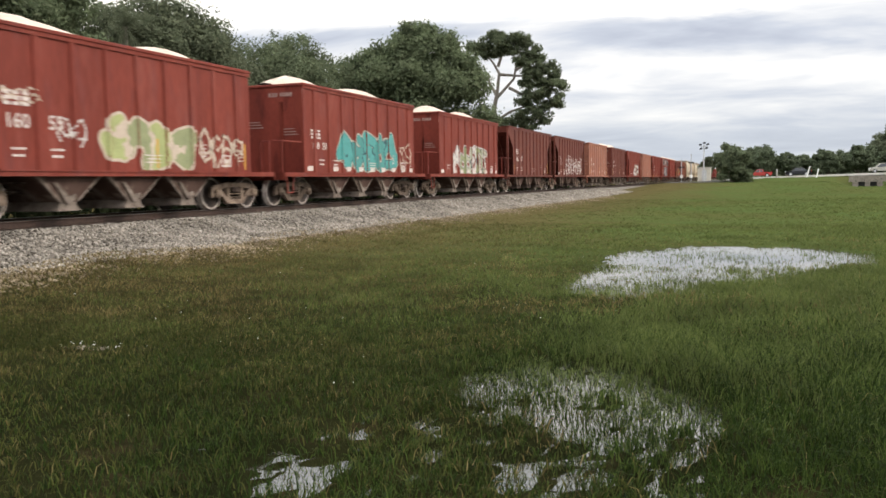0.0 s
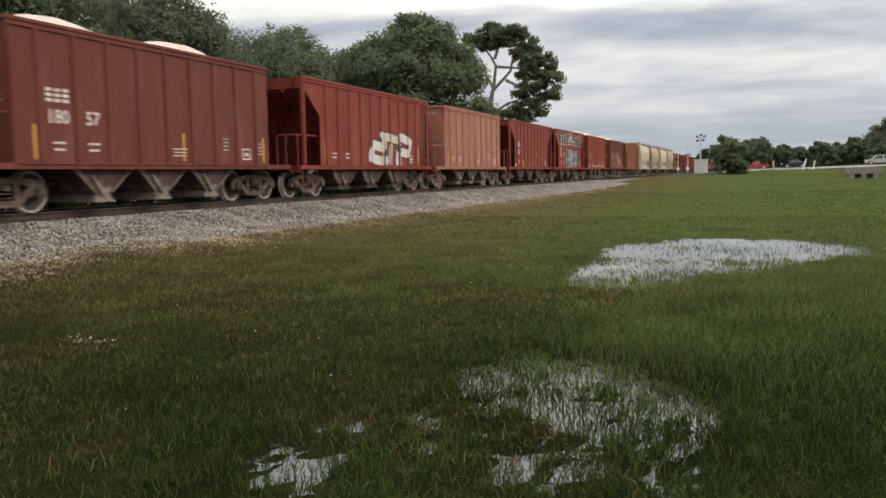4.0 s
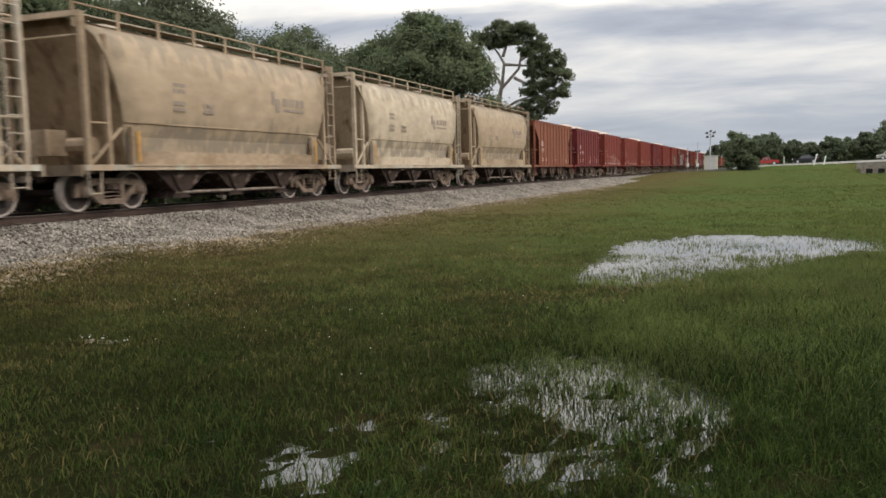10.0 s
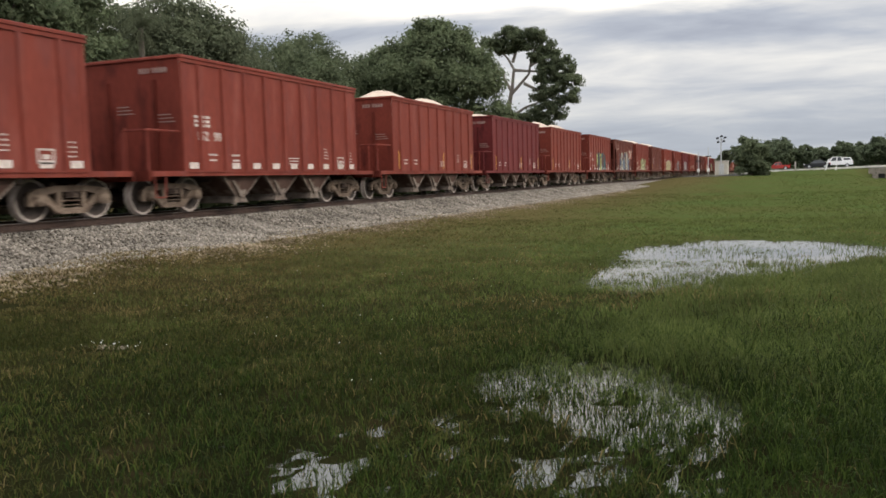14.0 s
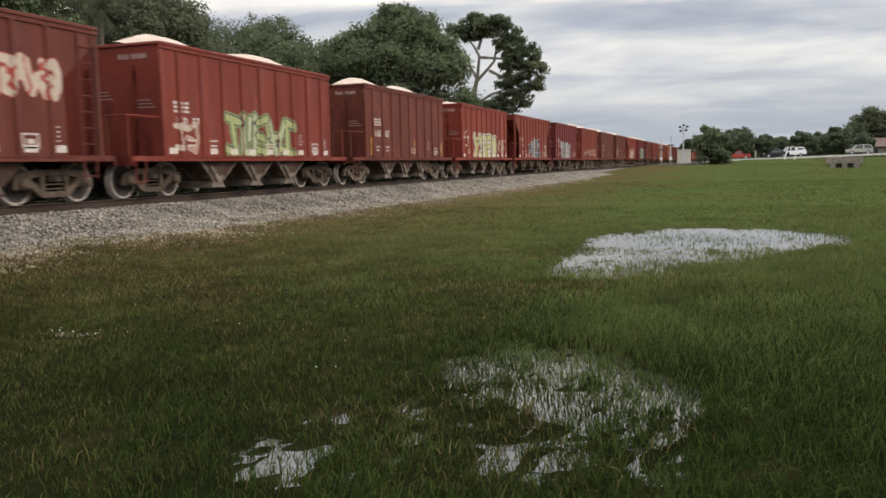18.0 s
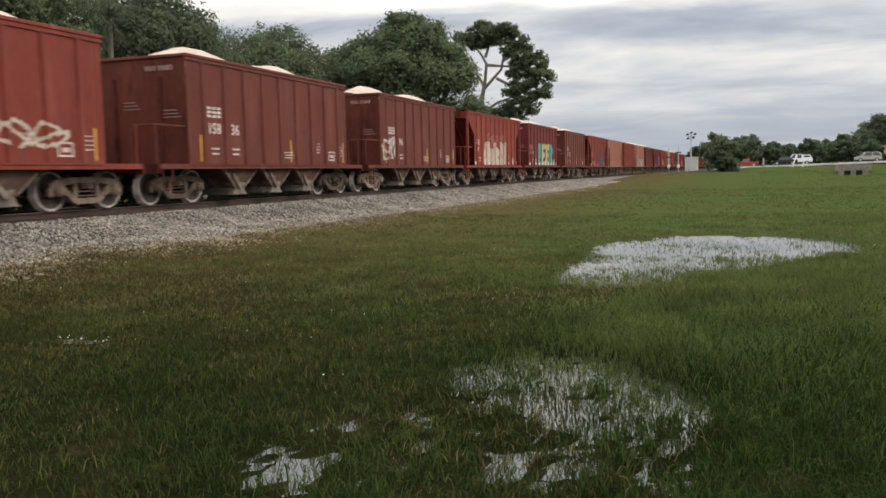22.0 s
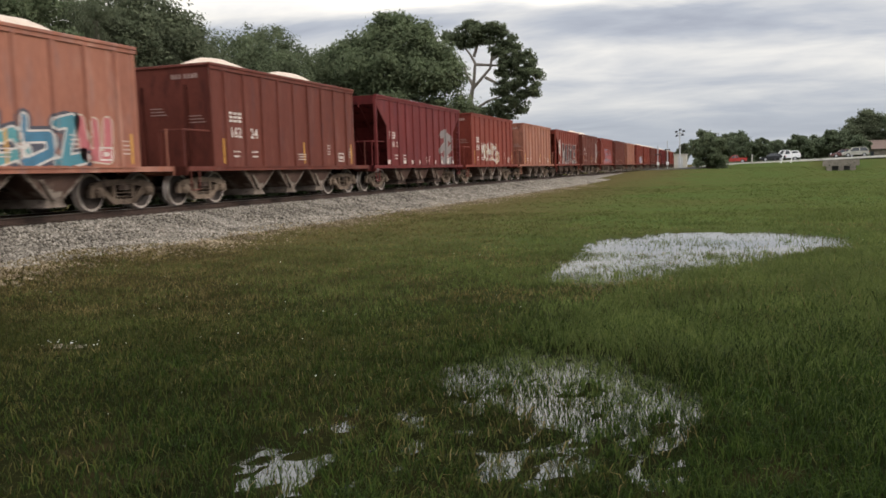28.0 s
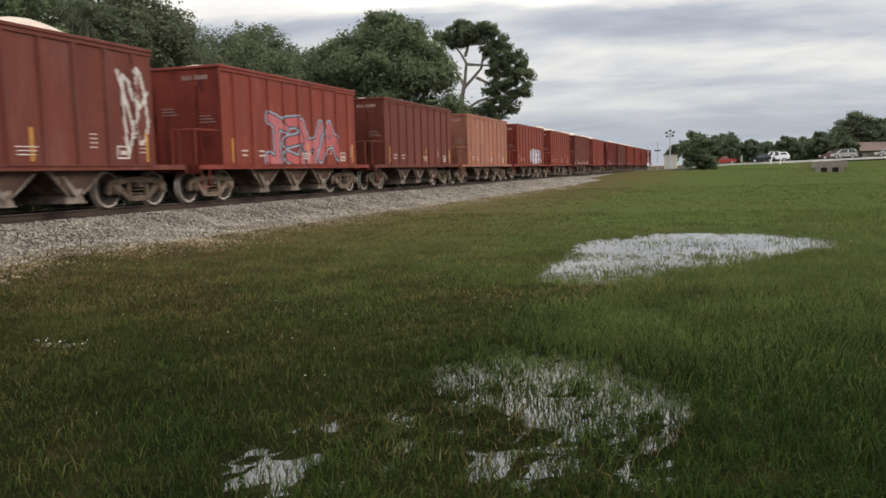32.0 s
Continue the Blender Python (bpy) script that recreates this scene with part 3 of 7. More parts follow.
def rail_post(bm):
    tube(bm, [(1.45, -5.88, 1.0), (1.45, -5.88, 2.05)], 0.024)


def ladder(z1):
    def fn(bm):
        for y in (-0.2, 0.2):
            rod(bm, (0.03, y, 0.55), (0.03, y, z1), 0.022, 5)
        z = 0.6
        while z < z1:
            rod(bm, (0.03, -0.2, z), (0.03, 0.2, z), 0.014, 5)
            z += 0.36
    return fn


def stirrup(bm):
    rod(bm, (0, -0.2, 0.93), (0, -0.17, 0.42), 0.02, 5)
    rod(bm, (0, 0.2, 0.93), (0, 0.17, 0.42), 0.02, 5)
    rod(bm, (0, -0.17, 0.42), (0, 0.17, 0.42), 0.02, 5)


def chute(w, foot, zb):
    """A discharge funnel under the sill: painted side plates, dark sloping sheets, pale flanges along the edges."""
    def fn(bm):
        top = [(-1.40, -w), (1.40, -w), (1.40, w), (-1.40, w)]
        low = [(-1.33, -foot), (1.33, -foot), (1.33, foot), (-1.33, foot)]
        a = [bm.verts.new((x, y, 1.0)) for x, y in top]
        b = [bm.verts.new((x, y, zb)) for x, y in low]
        for i in range(4):
            j = (i + 1) % 4
            bm.faces.new((a[i], a[j], b[j], b[i])).material_index = 0
        bm.faces.new(b).material_index = 1
        bm.faces.new(a).material_index = 1
        for i in range(4):
            rod(bm, a[i].co, b[i].co, 0.026, 4, mi=2)
    return fn


def gate(zb, half):
    """The flared outlet with its lip, slide bar and operating fork."""
    def fn(bm):
        prism(bm, [(-half * 0.7, zb), (half * 0.7, zb), (half, zb - 0.17), (-half, zb - 0.17)], "x", -1.33, 1.33)
        box(bm, -1.35, 1.35, -half - 0.03, half + 0.03, zb - 0.2, zb - 0.165, mi=1)
        for s in (-1, 1):
            prism(bm, [(-0.46, zb + 0.42), (-0.38, zb + 0.42), (-0.04, zb + 0.1), (0.14, zb + 0.16), (0.14, zb + 0.06), (-0.1, zb - 0.05)], "x", s * 1.37 - 0.05, s * 1.37 + 0.05, 1)
    return fn


def centre_sill(bm):
    for x in (-0.3, 0.2):
        box(bm, x, x + 0.1, -5.95, 5.95, 0.68, 0.96)
    box(bm, -0.3, 0.3, -5.95, 5.95, 0.94, 0.965)


def coupler(bm):
    box(bm, -0.09, 0.09, -6.0, -5.6, 0.76, 0.92, 0.02)
    prism(bm, [(-0.15, -6.05), (0.17, -6.05), (0.2, -6.18), (0.05, -6.24), (-0.04, -6.14), (-0.16, -6.2)], "z", 0.7, 0.98)


def brake_pipe(bm):
    rod(bm, (0.55, -3.6, 0.6), (0.55, 3.6, 0.6), 0.04, 6)
    rod(bm, (0.9, -3.4, 0.8), (0.9, 3.4, 0.8), 0.02, 5)


def side_frame(bm):
    # cast side frame: arched top member, pedestals, dropped bottom member, two columns
    t = 0.055
    prism(bm, [(-1.12, 0.62), (-0.95, 0.70), (-0.45, 0.76), (0.45, 0.76), (0.95, 0.70), (1.12, 0.62), (1.1, 0.5), (0.78, 0.55), (0.4, 0.63), (-0.4, 0.63), (-0.78, 0.55), (-1.1, 0.5)], "x", -t, t)
    prism(bm, [(-0.42, 0.17), (0.42, 0.17), (0.8, 0.5), (0.66, 0.56), (0.36, 0.28), (-0.36, 0.28), (-0.66, 0.56), (-0.8, 0.5)], "x", -t, t)
    for s in (-1, 1):
        box(bm, -t, t, s * 0.34 - 0.06, s * 0.34 + 0.06, 0.27, 0.64)
        box(bm, -t, t, s * 1.08 - 0.06, s * 1.08 + 0.06, 0.34, 0.56)
        box(bm, -t - 0.01, t + 0.01, s * 0.72 - 0.05, s * 0.72 + 0.05, 0.36, 0.58)
    box(bm, -0.08, 0.08, -0.4, 0.4, 0.15, 0.19)


def spring_nest(bm):
    for y in (-0.17, 0.0, 0.17):
        for k in range(3):
            lathe_at(bm, y, 0.21 + k * 0.1)


def lathe_at(bm, y, z):
    n = 8
    rings = []
    for r, dz in ((0.05, 0), (0.075, 0.02), (0.05, 0.04)):
        rings.append([bm.verts.new((r * math.cos(k * math.pi / 4), y + r * math.sin(k * math.pi / 4), z + dz)) for k in range(n)])
    for i in range(2):
        for k in range(n):
            bm.faces.new((rings[i][k], rings[i][(k + 1) % n], rings[i + 1][(k + 1) % n], rings[i + 1][k]))


def bolster(bm):
    prism(bm, [(-1.1, 0.5), (-1.1, 0.62), (-0.3, 0.72), (0.3, 0.72), (1.1, 0.62), (1.1, 0.5), (0.4, 0.42), (-0.4, 0.42)], "y", -0.2, 0.2)
    box(bm, -0.25, 0.25, -0.25, 0.25, 0.72, 0.95)
    for s in (-1, 1):
        box(bm, -0.9, 0.9, s * 0.42 - 0.04, s * 0.42 + 0.04, 0.36, 0.46)


def bearing(bm):
    lathe(bm, [(0.0, 0.12), (0.06, 0.12), (0.1, 0.08), (0.13, 0.06), (0.13, -0.06), (0.0, -0.06)], 10, "x")


def axle(bm):
    lathe(bm, [(0.0, -1.08), (0.075, -1.08), (0.075, -0.85), (0.1, -0.8), (0.085, -0.3), (0.085, 0.3), (0.1, 0.8), (0.075, 0.85), (0.075, 1.08), (0.0, 1.08)], 10, "x")


def wheel(bm):
    # flange inside, tread, rim face with a bright edge, dished plate, hub
    lathe(bm, [(0.0, -0.05), (0.14, -0.07), (0.17, -0.03), (0.37, -0.055), (0.39, -0.07), (0.485, -0.07), (0.485, -0.045), (0.457, -0.035), (0.452, 0.07), (0.40, 0.07), (0.385, 0.045), (0.18, 0.02), (0.15, 0.06), (0.0, 0.06)], 20, "x",
          [0, 0, 0, 0, 0, 1, 1, 1, 1, 0, 0, 0, 0])


def load_heap(peaks, zc, half):
    def fn(bm):
        nx_, ny_ = 12, 56
        rows = []
        for j in range(ny_ + 1):
            y = -half + 2 * half * j / ny_
            row = []
            for i in range(nx_ + 1):
                x = -1.5 + 3.0 * i / nx_
                z = zc
                for py, h in peaks:
                    z += 0.92 * h * math.exp(-((y - py) / 1.9) ** 2 - (x / 1.35) ** 2)
                z += 0.03 * noise.noise((x * 3, y * 3, peaks[0][0])) - 0.18 * abs(x) / 1.5
                row.append(bm.verts.new((x, y, z)))
            rows.append(row)
        for j in range(ny_):
            for i in range(nx_):
                f = bm.faces.new((rows[j][i], rows[j][i + 1], rows[j + 1][i + 1], rows[j + 1][i]))
                f.smooth = True
    return fn


def shell_c(bm):
    """Rounded covered-hopper shell: section points, ends drawn in towards the bottom."""
    sec = [(0.0, 4.42), (0.7, 4.36), (1.15, 4.2), (1.42, 3.92), (1.54, 3.5), (1.58, 3.0), (1.56, 2.45), (1.49, 2.05), (1.36, 1.72), (1.3, 1.06)]
    def reach(z):
        return 5.35 - 1.05 * (max(0, (4.1 - z) / 3.0) ** 0.75 if z < 4.1 else 0)
    cols = 13
    grid = []
    for s in (1, -1):
        g = []
        for x, z in sec:
            r = reach(z)
            g.append([bm.verts.new((s * x, -r + 2 * r * k / (cols - 1), z)) for k in range(cols)])
        grid.append(g)
        for i in range(len(sec) - 1):
            for k in range(cols - 1):
                f = bm.faces.new((g[i][k], g[i][k + 1], g[i + 1][k + 1], g[i + 1][k]))
                f.smooth = i < 7
                f.material_index = 1 if i < 2 else 0
    a, b = grid
    for k in (0, cols - 1):
        for i in range(len(sec) - 1):
            # drawn-in ends take the darker cream in place of their shade
            bm.faces.new((a[i][k], a[i + 1][k], b[i + 1][k], b[i][k])).material_index = 1
    bmesh.ops.remove_doubles(bm, verts=bm.verts, dist=0.001)


def panel_c(bm):
    prism(bm, [(-4.2, 1.06), (4.2, 1.06), (4.2, 1.38), (-4.2, 1.38)], "x", 1.50, 1.53)
    for y in (-4.2, 4.2):
        box(bm, 1.42, 1.56, y - 0.16, y + 0.16, 1.0, 1.95, 0.01)
    box(bm, 1.47, 1.515, -4.55, 4.55, 2.04, 2.07)
    for y in (-1.4, 1.4):
        box(bm, 1.53, 1.54, y - 0.02, y + 0.02, 1.06, 1.38)


def walk_c(bm):
    for s in (-1, 1):
        box(bm, s * 0.95 - 0.2, s * 0.95 + 0.2, -5.6, 5.6, 4.40, 4.43)
    for e in (-1, 1):
        box(bm, -1.15, 1.15, e * 5.45 - 0.25, e * 5.45 + 0.25, 4.40, 4.43)
    for y in (-3.4, 0.0, 3.4):
        lathe_hatch(bm, y)


def lathe_hatch(bm, y):
    n = 16
    r1 = [bm.verts.new((0.38 * math.cos(k * math.pi / 8), y + 0.38 * math.sin(k * math.pi / 8), 4.38)) for k in range(n)]
    r2 = [bm.verts.new((0.36 * math.cos(k * math.pi / 8), y + 0.36 * math.sin(k * math.pi / 8), 4.52)) for k in range(n)]
    bm.faces.new(r2)
    for k in range(n):
        bm.faces.new((r1[k], r1[(k + 1) % n], r2[(k + 1) % n], r2[k]))


def rail_c(bm):
    rod(bm, (1.2, -5.65, 4.62), (1.2, 5.65, 4.62), 0.025, 5)
    for k in range(9):
        y = -5.6 + k * 1.4
        box(bm, 1.17, 1.2, y - 0.04, y + 0.04, 4.1, 4.62)


def frame_c(bm):
    for x in (-1.45, 1.45):
        box(bm, x - 0.06, x + 0.06, -5.72, -5.6, 1.0, 4.4)
        box(bm, x - 0.05, x + 0.05, -5.05, -4.95, 1.0, 4.0)
        rod(bm, (x, -5.6, 2.0), (x, -5.0, 2.0), 0.03, 5)
        rod(bm, (x, -5.6, 1.05), (x, -4.6, 1.9), 0.04, 5)
    box(bm, -1.45, 1.45, -5.72, -5.62, 4.3, 4.42)
    rod(bm, (-1.45, -5.66, 3.9), (1.45, -5.66, 3.9), 0.025, 5)
    box(bm, -0.5, 0.1, -5.5, -4.9, 1.3, 1.9)
    lathe_tank(bm)


def lathe_tank(bm):
    n = 10
    ra = [bm.verts.new((0.5, -5.2 + 0.2 * math.cos(k * 0.2 * math.pi), 1.5 + 0.2 * math.sin(k * 0.2 * math.pi))) for k in range(n)]
    rb = [bm.verts.new((1.2, -5.2 + 0.2 * math.cos(k * 0.2 * math.pi), 1.5 + 0.2 * math.sin(k * 0.2 * math.pi))) for k in range(n)]
    bm.faces.new(ra)
    bm.faces.new(rb[::-1])
    for k in range(n):
        bm.faces.new((ra[k], ra[(k + 1) % n], rb[(k + 1) % n], rb[k]))


def bars(rows):
    """Unreadable stencil lines as plain bars: (y0, y1, z0, z1)."""
    def fn(bm):
        for y0, y1, z0, z1 in rows:
            box(bm, 0.004, 0.008, y0, y1, z0, z1)
    return fn


ME = {
    "rib_n": fresh(rib_shape(BOT, TOP - 0.09, 1), M_PAINT), "rib_f": fresh(rib_shape(BOT, TOP - 0.09, -1), M_PAINT),
    "side_a": fresh(side_a, M_PAINT), "end_a": fresh(end_a, M_ENDS), "end_chord": fresh(end_chord, M_PAINT), "end_post": fresh(end_post, M_SHADED_GRIME), "rail_post": fresh(rail_post, M_PAINT), "side_b": fresh(side_b, M_PAINT), "slope_b": fresh(slope_b, M_SHADED_GRIME), "slope_rib": fresh(slope_rib, M_SHADED_GRIME),
    "post_b": fresh(post_b, M_PAINT), "chord_a": fresh(chord(4.73), M_PAINT), "chord_b": fresh(chord(5.62), M_PAINT), "sill": fresh(sill, M_PAINT),
    "deck": fresh(deck, M_SHADED_GRIME), "rail_end": fresh(rail_end, M_PAINT), "ladder": fresh(ladder(3.8), M_PAINT), "stirrup": fresh(stirrup, M_PAINT),
    "chute": fresh(chute(0.98, 0.24, 0.38), M_CHUTE, M_UNDER, M_FRAME), "gate": fresh(gate(0.38, 0.3), M_FRAME, M_FRAME),
    "chute_b": fresh(chute(1.12, 0.5, 0.42), M_CHUTE, M_UNDER, M_CHUTE), "gate_b": fresh(gate(0.42, 0.5), M_UNDER, M_CHUTE),
    "chute_c": fresh(chute(1.15, 0.3, 0.42), M_UNDER, M_UNDER, M_UNDER), "gate_c": fresh(gate(0.42, 0.32), M_UNDER, M_UNDER),
    "centre_sill": fresh(centre_sill, M_UNDER), "coupler": fresh(coupler, M_FRAME), "pipe": fresh(brake_pipe, M_UNDER),
    "side_frame": fresh(side_frame, M_FRAME), "springs": fresh(spring_nest, M_FRAME), "bolster": fresh(bolster, M_UNDER), "bearing": fresh(bearing, M_FRAME),
    "axle": fresh(axle, M_WHEEL), "wheel": fresh(wheel, M_WHEEL, M_RIM),
    "load0": fresh(load_heap([(-2.9, 0.82), (0.4, 0.5), (2.8, 0.75)], 3.68, 4.5), M_LOAD), "load1": fresh(load_heap([(-2.4, 0.8), (0.2, 0.35), (2.6, 0.8)], 3.68, 4.5), M_LOAD),
    "load2": fresh(load_heap([(-3.3, 0.5), (-0.6, 0.55), (3.0, 0.5)], 3.66, 4.5), M_LOAD), "load3": fresh(load_heap([(-2, 0.4), (2, 0.4)], 3.42, 4.6), M_LOAD),
    "shell_c": fresh(shell_c, M_SHELL, M_DULL), "panel_c": fresh(panel_c, M_CREAM), "walk_c": fresh(walk_c, M_CREAM), "rail_c": fresh(rail_c, M_CREAM), "frame_c": fresh(frame_c, M_CREAM),
    "outlet_rail": fresh(lambda bm: [rod(bm, (1.3, -2.6, 0.36), (1.3, 2.6, 0.36), 0.045, 6), rod(bm, (1.35, -2.7, 0.86), (1.35, 2.7, 0.86), 0.03, 6), rod(bm, (1.3, -2.6, 0.36), (1.35, -2.7, 0.86), 0.03, 5), rod(bm, (1.3, 2.6, 0.36), (1.35, 2.7, 0.86), 0.03, 5)], M_FRAME),
    "ladder_c": fresh(ladder(4.4), M_PAINT),
    "amber": fresh(bars([(-0.035, 0.035, 0.03, 0.75)]), M_AMBER), "patch": fresh(bars([(-0.22, 0.22, 0, 0.17)]), M_AMBER), "square": fresh(bars([(-0.17, 0.17, 0, 0.16)]), M_STENCIL),
    "lines3": fresh(bars([(-0.3, 0.3, 0.17, 0.195), (-0.24, 0.26, 0.085, 0.11), (-0.28, 0.24, 0.0, 0.025)]), M_STENCIL),
    "lines2": fresh(bars([(-0.17, -0.1, 0.14, 0.19), (-0.07, 0.03, 0.14, 0.19), (0.06, 0.17, 0.14, 0.19), (-0.14, -0.04, 0.0, 0.05), (-0.01, 0.14, 0.0, 0.05)]), M_STENCIL),
    "column": fresh(bars([(-0.1, -0.03, k * 0.1, k * 0.1 + 0.035) for k in range(4)] + [(0.03, 0.1, k * 0.1, k * 0.1 + 0.035) for k in range(4)]), M_STENCIL),
    "mark3": fresh(bars([q for y in (-0.31, -0.08, 0.15) for q in ((y, y + 0.16, 0.0, 0.07), (y, y + 0.16, 0.11, 0.18), (y, y + 0.16, 0.22, 0.29))]), M_STENCIL),
    "placard": fresh(bars([(-0.22, 0.22, 0.28, 0.32), (-0.22, 0.22, 0.0, 0.04), (-0.22, -0.18, 0.04, 0.28), (0.18, 0.22, 0.04, 0.28), (-0.1, 0.1, 0.1, 0.2)]), M_STENCIL),
    "end_mark": fresh(lambda bm: [box(bm, x, x + 0.09, -0.008, -0.004, 0, 0.13) for x in (-0.4, -0.28, -0.16, 0.02, 0.14, 0.26, 0.38)], M_FADED),
    "end_lines": fresh(lambda bm: [box(bm, -0.27, 0.27 - 0.07 * k, -0.008, -0.004, k * 0.09, k * 0.09 + 0.028) for k in range(3)], M_FADED),
}
STUFF = ("data_stencil", "owner_mark", "spring_nest", "placard")
GROUP = "railway cars of the passing freight train"
WHEELSETS, CARS = [], []


def running_gear(car):
    # some bogies are caked pale with stone dust, some are nearly bare
    k = 0.5 + 0.7 * random.Random(sum(map(ord, car.name)) * 13 + len(CARS)).random()
    CARS.append(car)
    cake = (k, k * 0.93, k * 0.86)
    for e in (-4.58, 4.58):
        truck = put("bogie", ME["bolster"], car, (0, e, 0), label="dusty cast-steel bogie")
        for x in (-1.02, 1.02):
            put("side_frame", ME["side_frame"], truck, (x, 0, 0), colour=cake)
            put("spring_nest", ME["springs"], truck, (x, 0, 0), colour=cake)
            for s in (-0.889, 0.889):
                put("bearing_cap", ME["bearing"], truck, (x + (0.06 if x > 0 else -0.06), s, 0.457), 0 if x > 0 else 180, colour=cake)
        for s in (-0.889, 0.889):
            ws = put("wheelset", ME["axle"], car)
            ws.matrix_parent_inverse = Matrix.Translation((0, e + s, 0.457))
            for x in (-0.79, 0.79):
                put("wheel", ME["wheel"], ws, (x, 0, 0), 0 if x > 0 else 180)
            WHEELSETS.append(ws)
    put("centre_sill", ME["centre_sill"], car)
    put("coupler", ME["coupler"], car)
    put("coupler", ME["coupler"], car, rz=180)


def number(car, text, y, z, size, x=SIDE + 0.005):
    cu = bpy.data.curves.new("number", "FONT")
    cu.body, cu.size, cu.align_x = text, size, "CENTER"
    cu.extrude = 0.001
    cu.offset = 0.006
    cu.resolution_u = 2
    cu.materials.append(M_STENCIL)
    ob = new("number_stencil", cu)
    ob.parent = car
    ob.matrix_basis = pose(x, y, z, 90, 0, 90)
    return ob


def stencils(car, style, num, rng, x=SIDE):
    if num:
        y, z, k = (-3.5, 1.9, 0.42) if style != "white" else (-3.9, 1.85, 0.33)
        put("owner_mark", ME["mark3"], car, (x, y, z + 1.05 * k))
        number(car, num[:3], y, z, k, x + 0.005)
        number(car, num[3:], y + (1.0 if style != "white" else 0.62), z, k, x + 0.005)
    put("data_stencil", ME["lines2"], car, (x, -3.5, 1.32))
    put("data_stencil", ME["lines2"], car, (x, -2.5, 1.32))
    put("data_stencil", ME["lines3"], car, (x, 0.5, 1.26))
    put("data_stencil", ME["column"], car, (x, 2.5, 1.45))
    put("data_stencil", ME["column"], car, (x, 4.2, 1.35))
    put("placard", ME["placard"], car, (x, 3.5, 1.2))
    if style == "amber":
        for y in (-4.15, 1.0, 4.4):
            put("amber_reflector", ME["amber"], car, (x, y - 0.35 if abs(y) < 4 else y, 1.1), label="amber reflective strip")
    elif style == "patch":
        for y in (-4.3, -2.3, -0.4, 1.5, 4.2):
            put("amber_reflector", ME["patch"], car, (x, y, 1.12), label="amber reflective patch")
    else:
        for y in (-4.3, -2.5, -1.5, -0.5, 0.5, 1.5, 2.5, 3.5, 4.3):
            put("white_reflector", ME["square"], car, (x, y, 1.12), label="white reflective square")


def hopper_a(colour, num, style, load, rng, label):
    car = new("hopper_car")
    c = {"colour": colour}
    put("side_sheet", ME["side_a"], car, (SIDE, 0, 0), **c)
    put("side_sheet", ME["side_a"], car, (-SIDE, 0, 0), 180, **c)
    for e, s in ((-4.68, 0), (4.68, 180)):
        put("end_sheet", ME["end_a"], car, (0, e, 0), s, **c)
        put("end_chord", ME["end_chord"], car, (0, e, 0), s, **c)
        for x in (-0.75, 0.75):
            put("end_post", ME["end_post"], car, (x, e, 0), s, **c)
    for y in RIBS_A:
        put("rib", ME["rib_n"], car, (SIDE, y, 0), **c)
        put("rib", ME["rib_f"], car, (-SIDE, y, 0), **c)
    for s in (0, 180):
        x = SIDE if s == 0 else -SIDE
        put("top_chord", ME["chord_a"], car, (x, 0, 0), s, **c)
        put("side_sill", ME["sill"], car, (x, 0, 0), s, **c)
        put("end_deck", ME["deck"], car, (0, 0, 0), s, **c)
        put("end_handrail", ME["rail_end"], car, (0, 0, 0), s, **c)
        put("handrail_post", ME["rail_post"], car, (0, 0, 0), s, **c)
        put("handrail_post", ME["rail_post"], car, (-2.9 if s == 0 else 2.9, 0, 0), s, **c)
        put("step_stirrup", ME["stirrup"], car, (x, -5.6 if s == 0 else 5.6, 0), s, **c)
        put("owner_mark", ME["end_mark"], car, (0.7 if s == 0 else -0.7, -4.71 if s == 0 else 4.71, 3.55), s)
        put("data_stencil", ME["end_lines"], car, (-0.2, -4.71 if s == 0 else 4.71, 2.55), s)
        put("data_stencil", ME["end_lines"], car, (1.1 if s == 0 else -1.1, -4.71 if s == 0 else 4.71, 2.3), s)
    for y in (-2.05, 0.0, 2.05):
        put("discharge_chute", ME["chute"], car, (0, y, 0))
        put("chute_gate", ME["gate"], car, (0, y, 0))
    put("brake_pipe", ME["pipe"], car)
    put("stone_load", ME["load%d" % load], car, rz=180 * rng.randint(0, 1), label="heaped pale crushed limestone")
    running_gear(car)
    stencils(car, style, num, rng)
    for ob in car.children_recursive:
        if ob.name.split(".")[0] in STUFF:
            ob["kind"] = "stuff"
    return tagged(car, label, "freight car", GROUP)


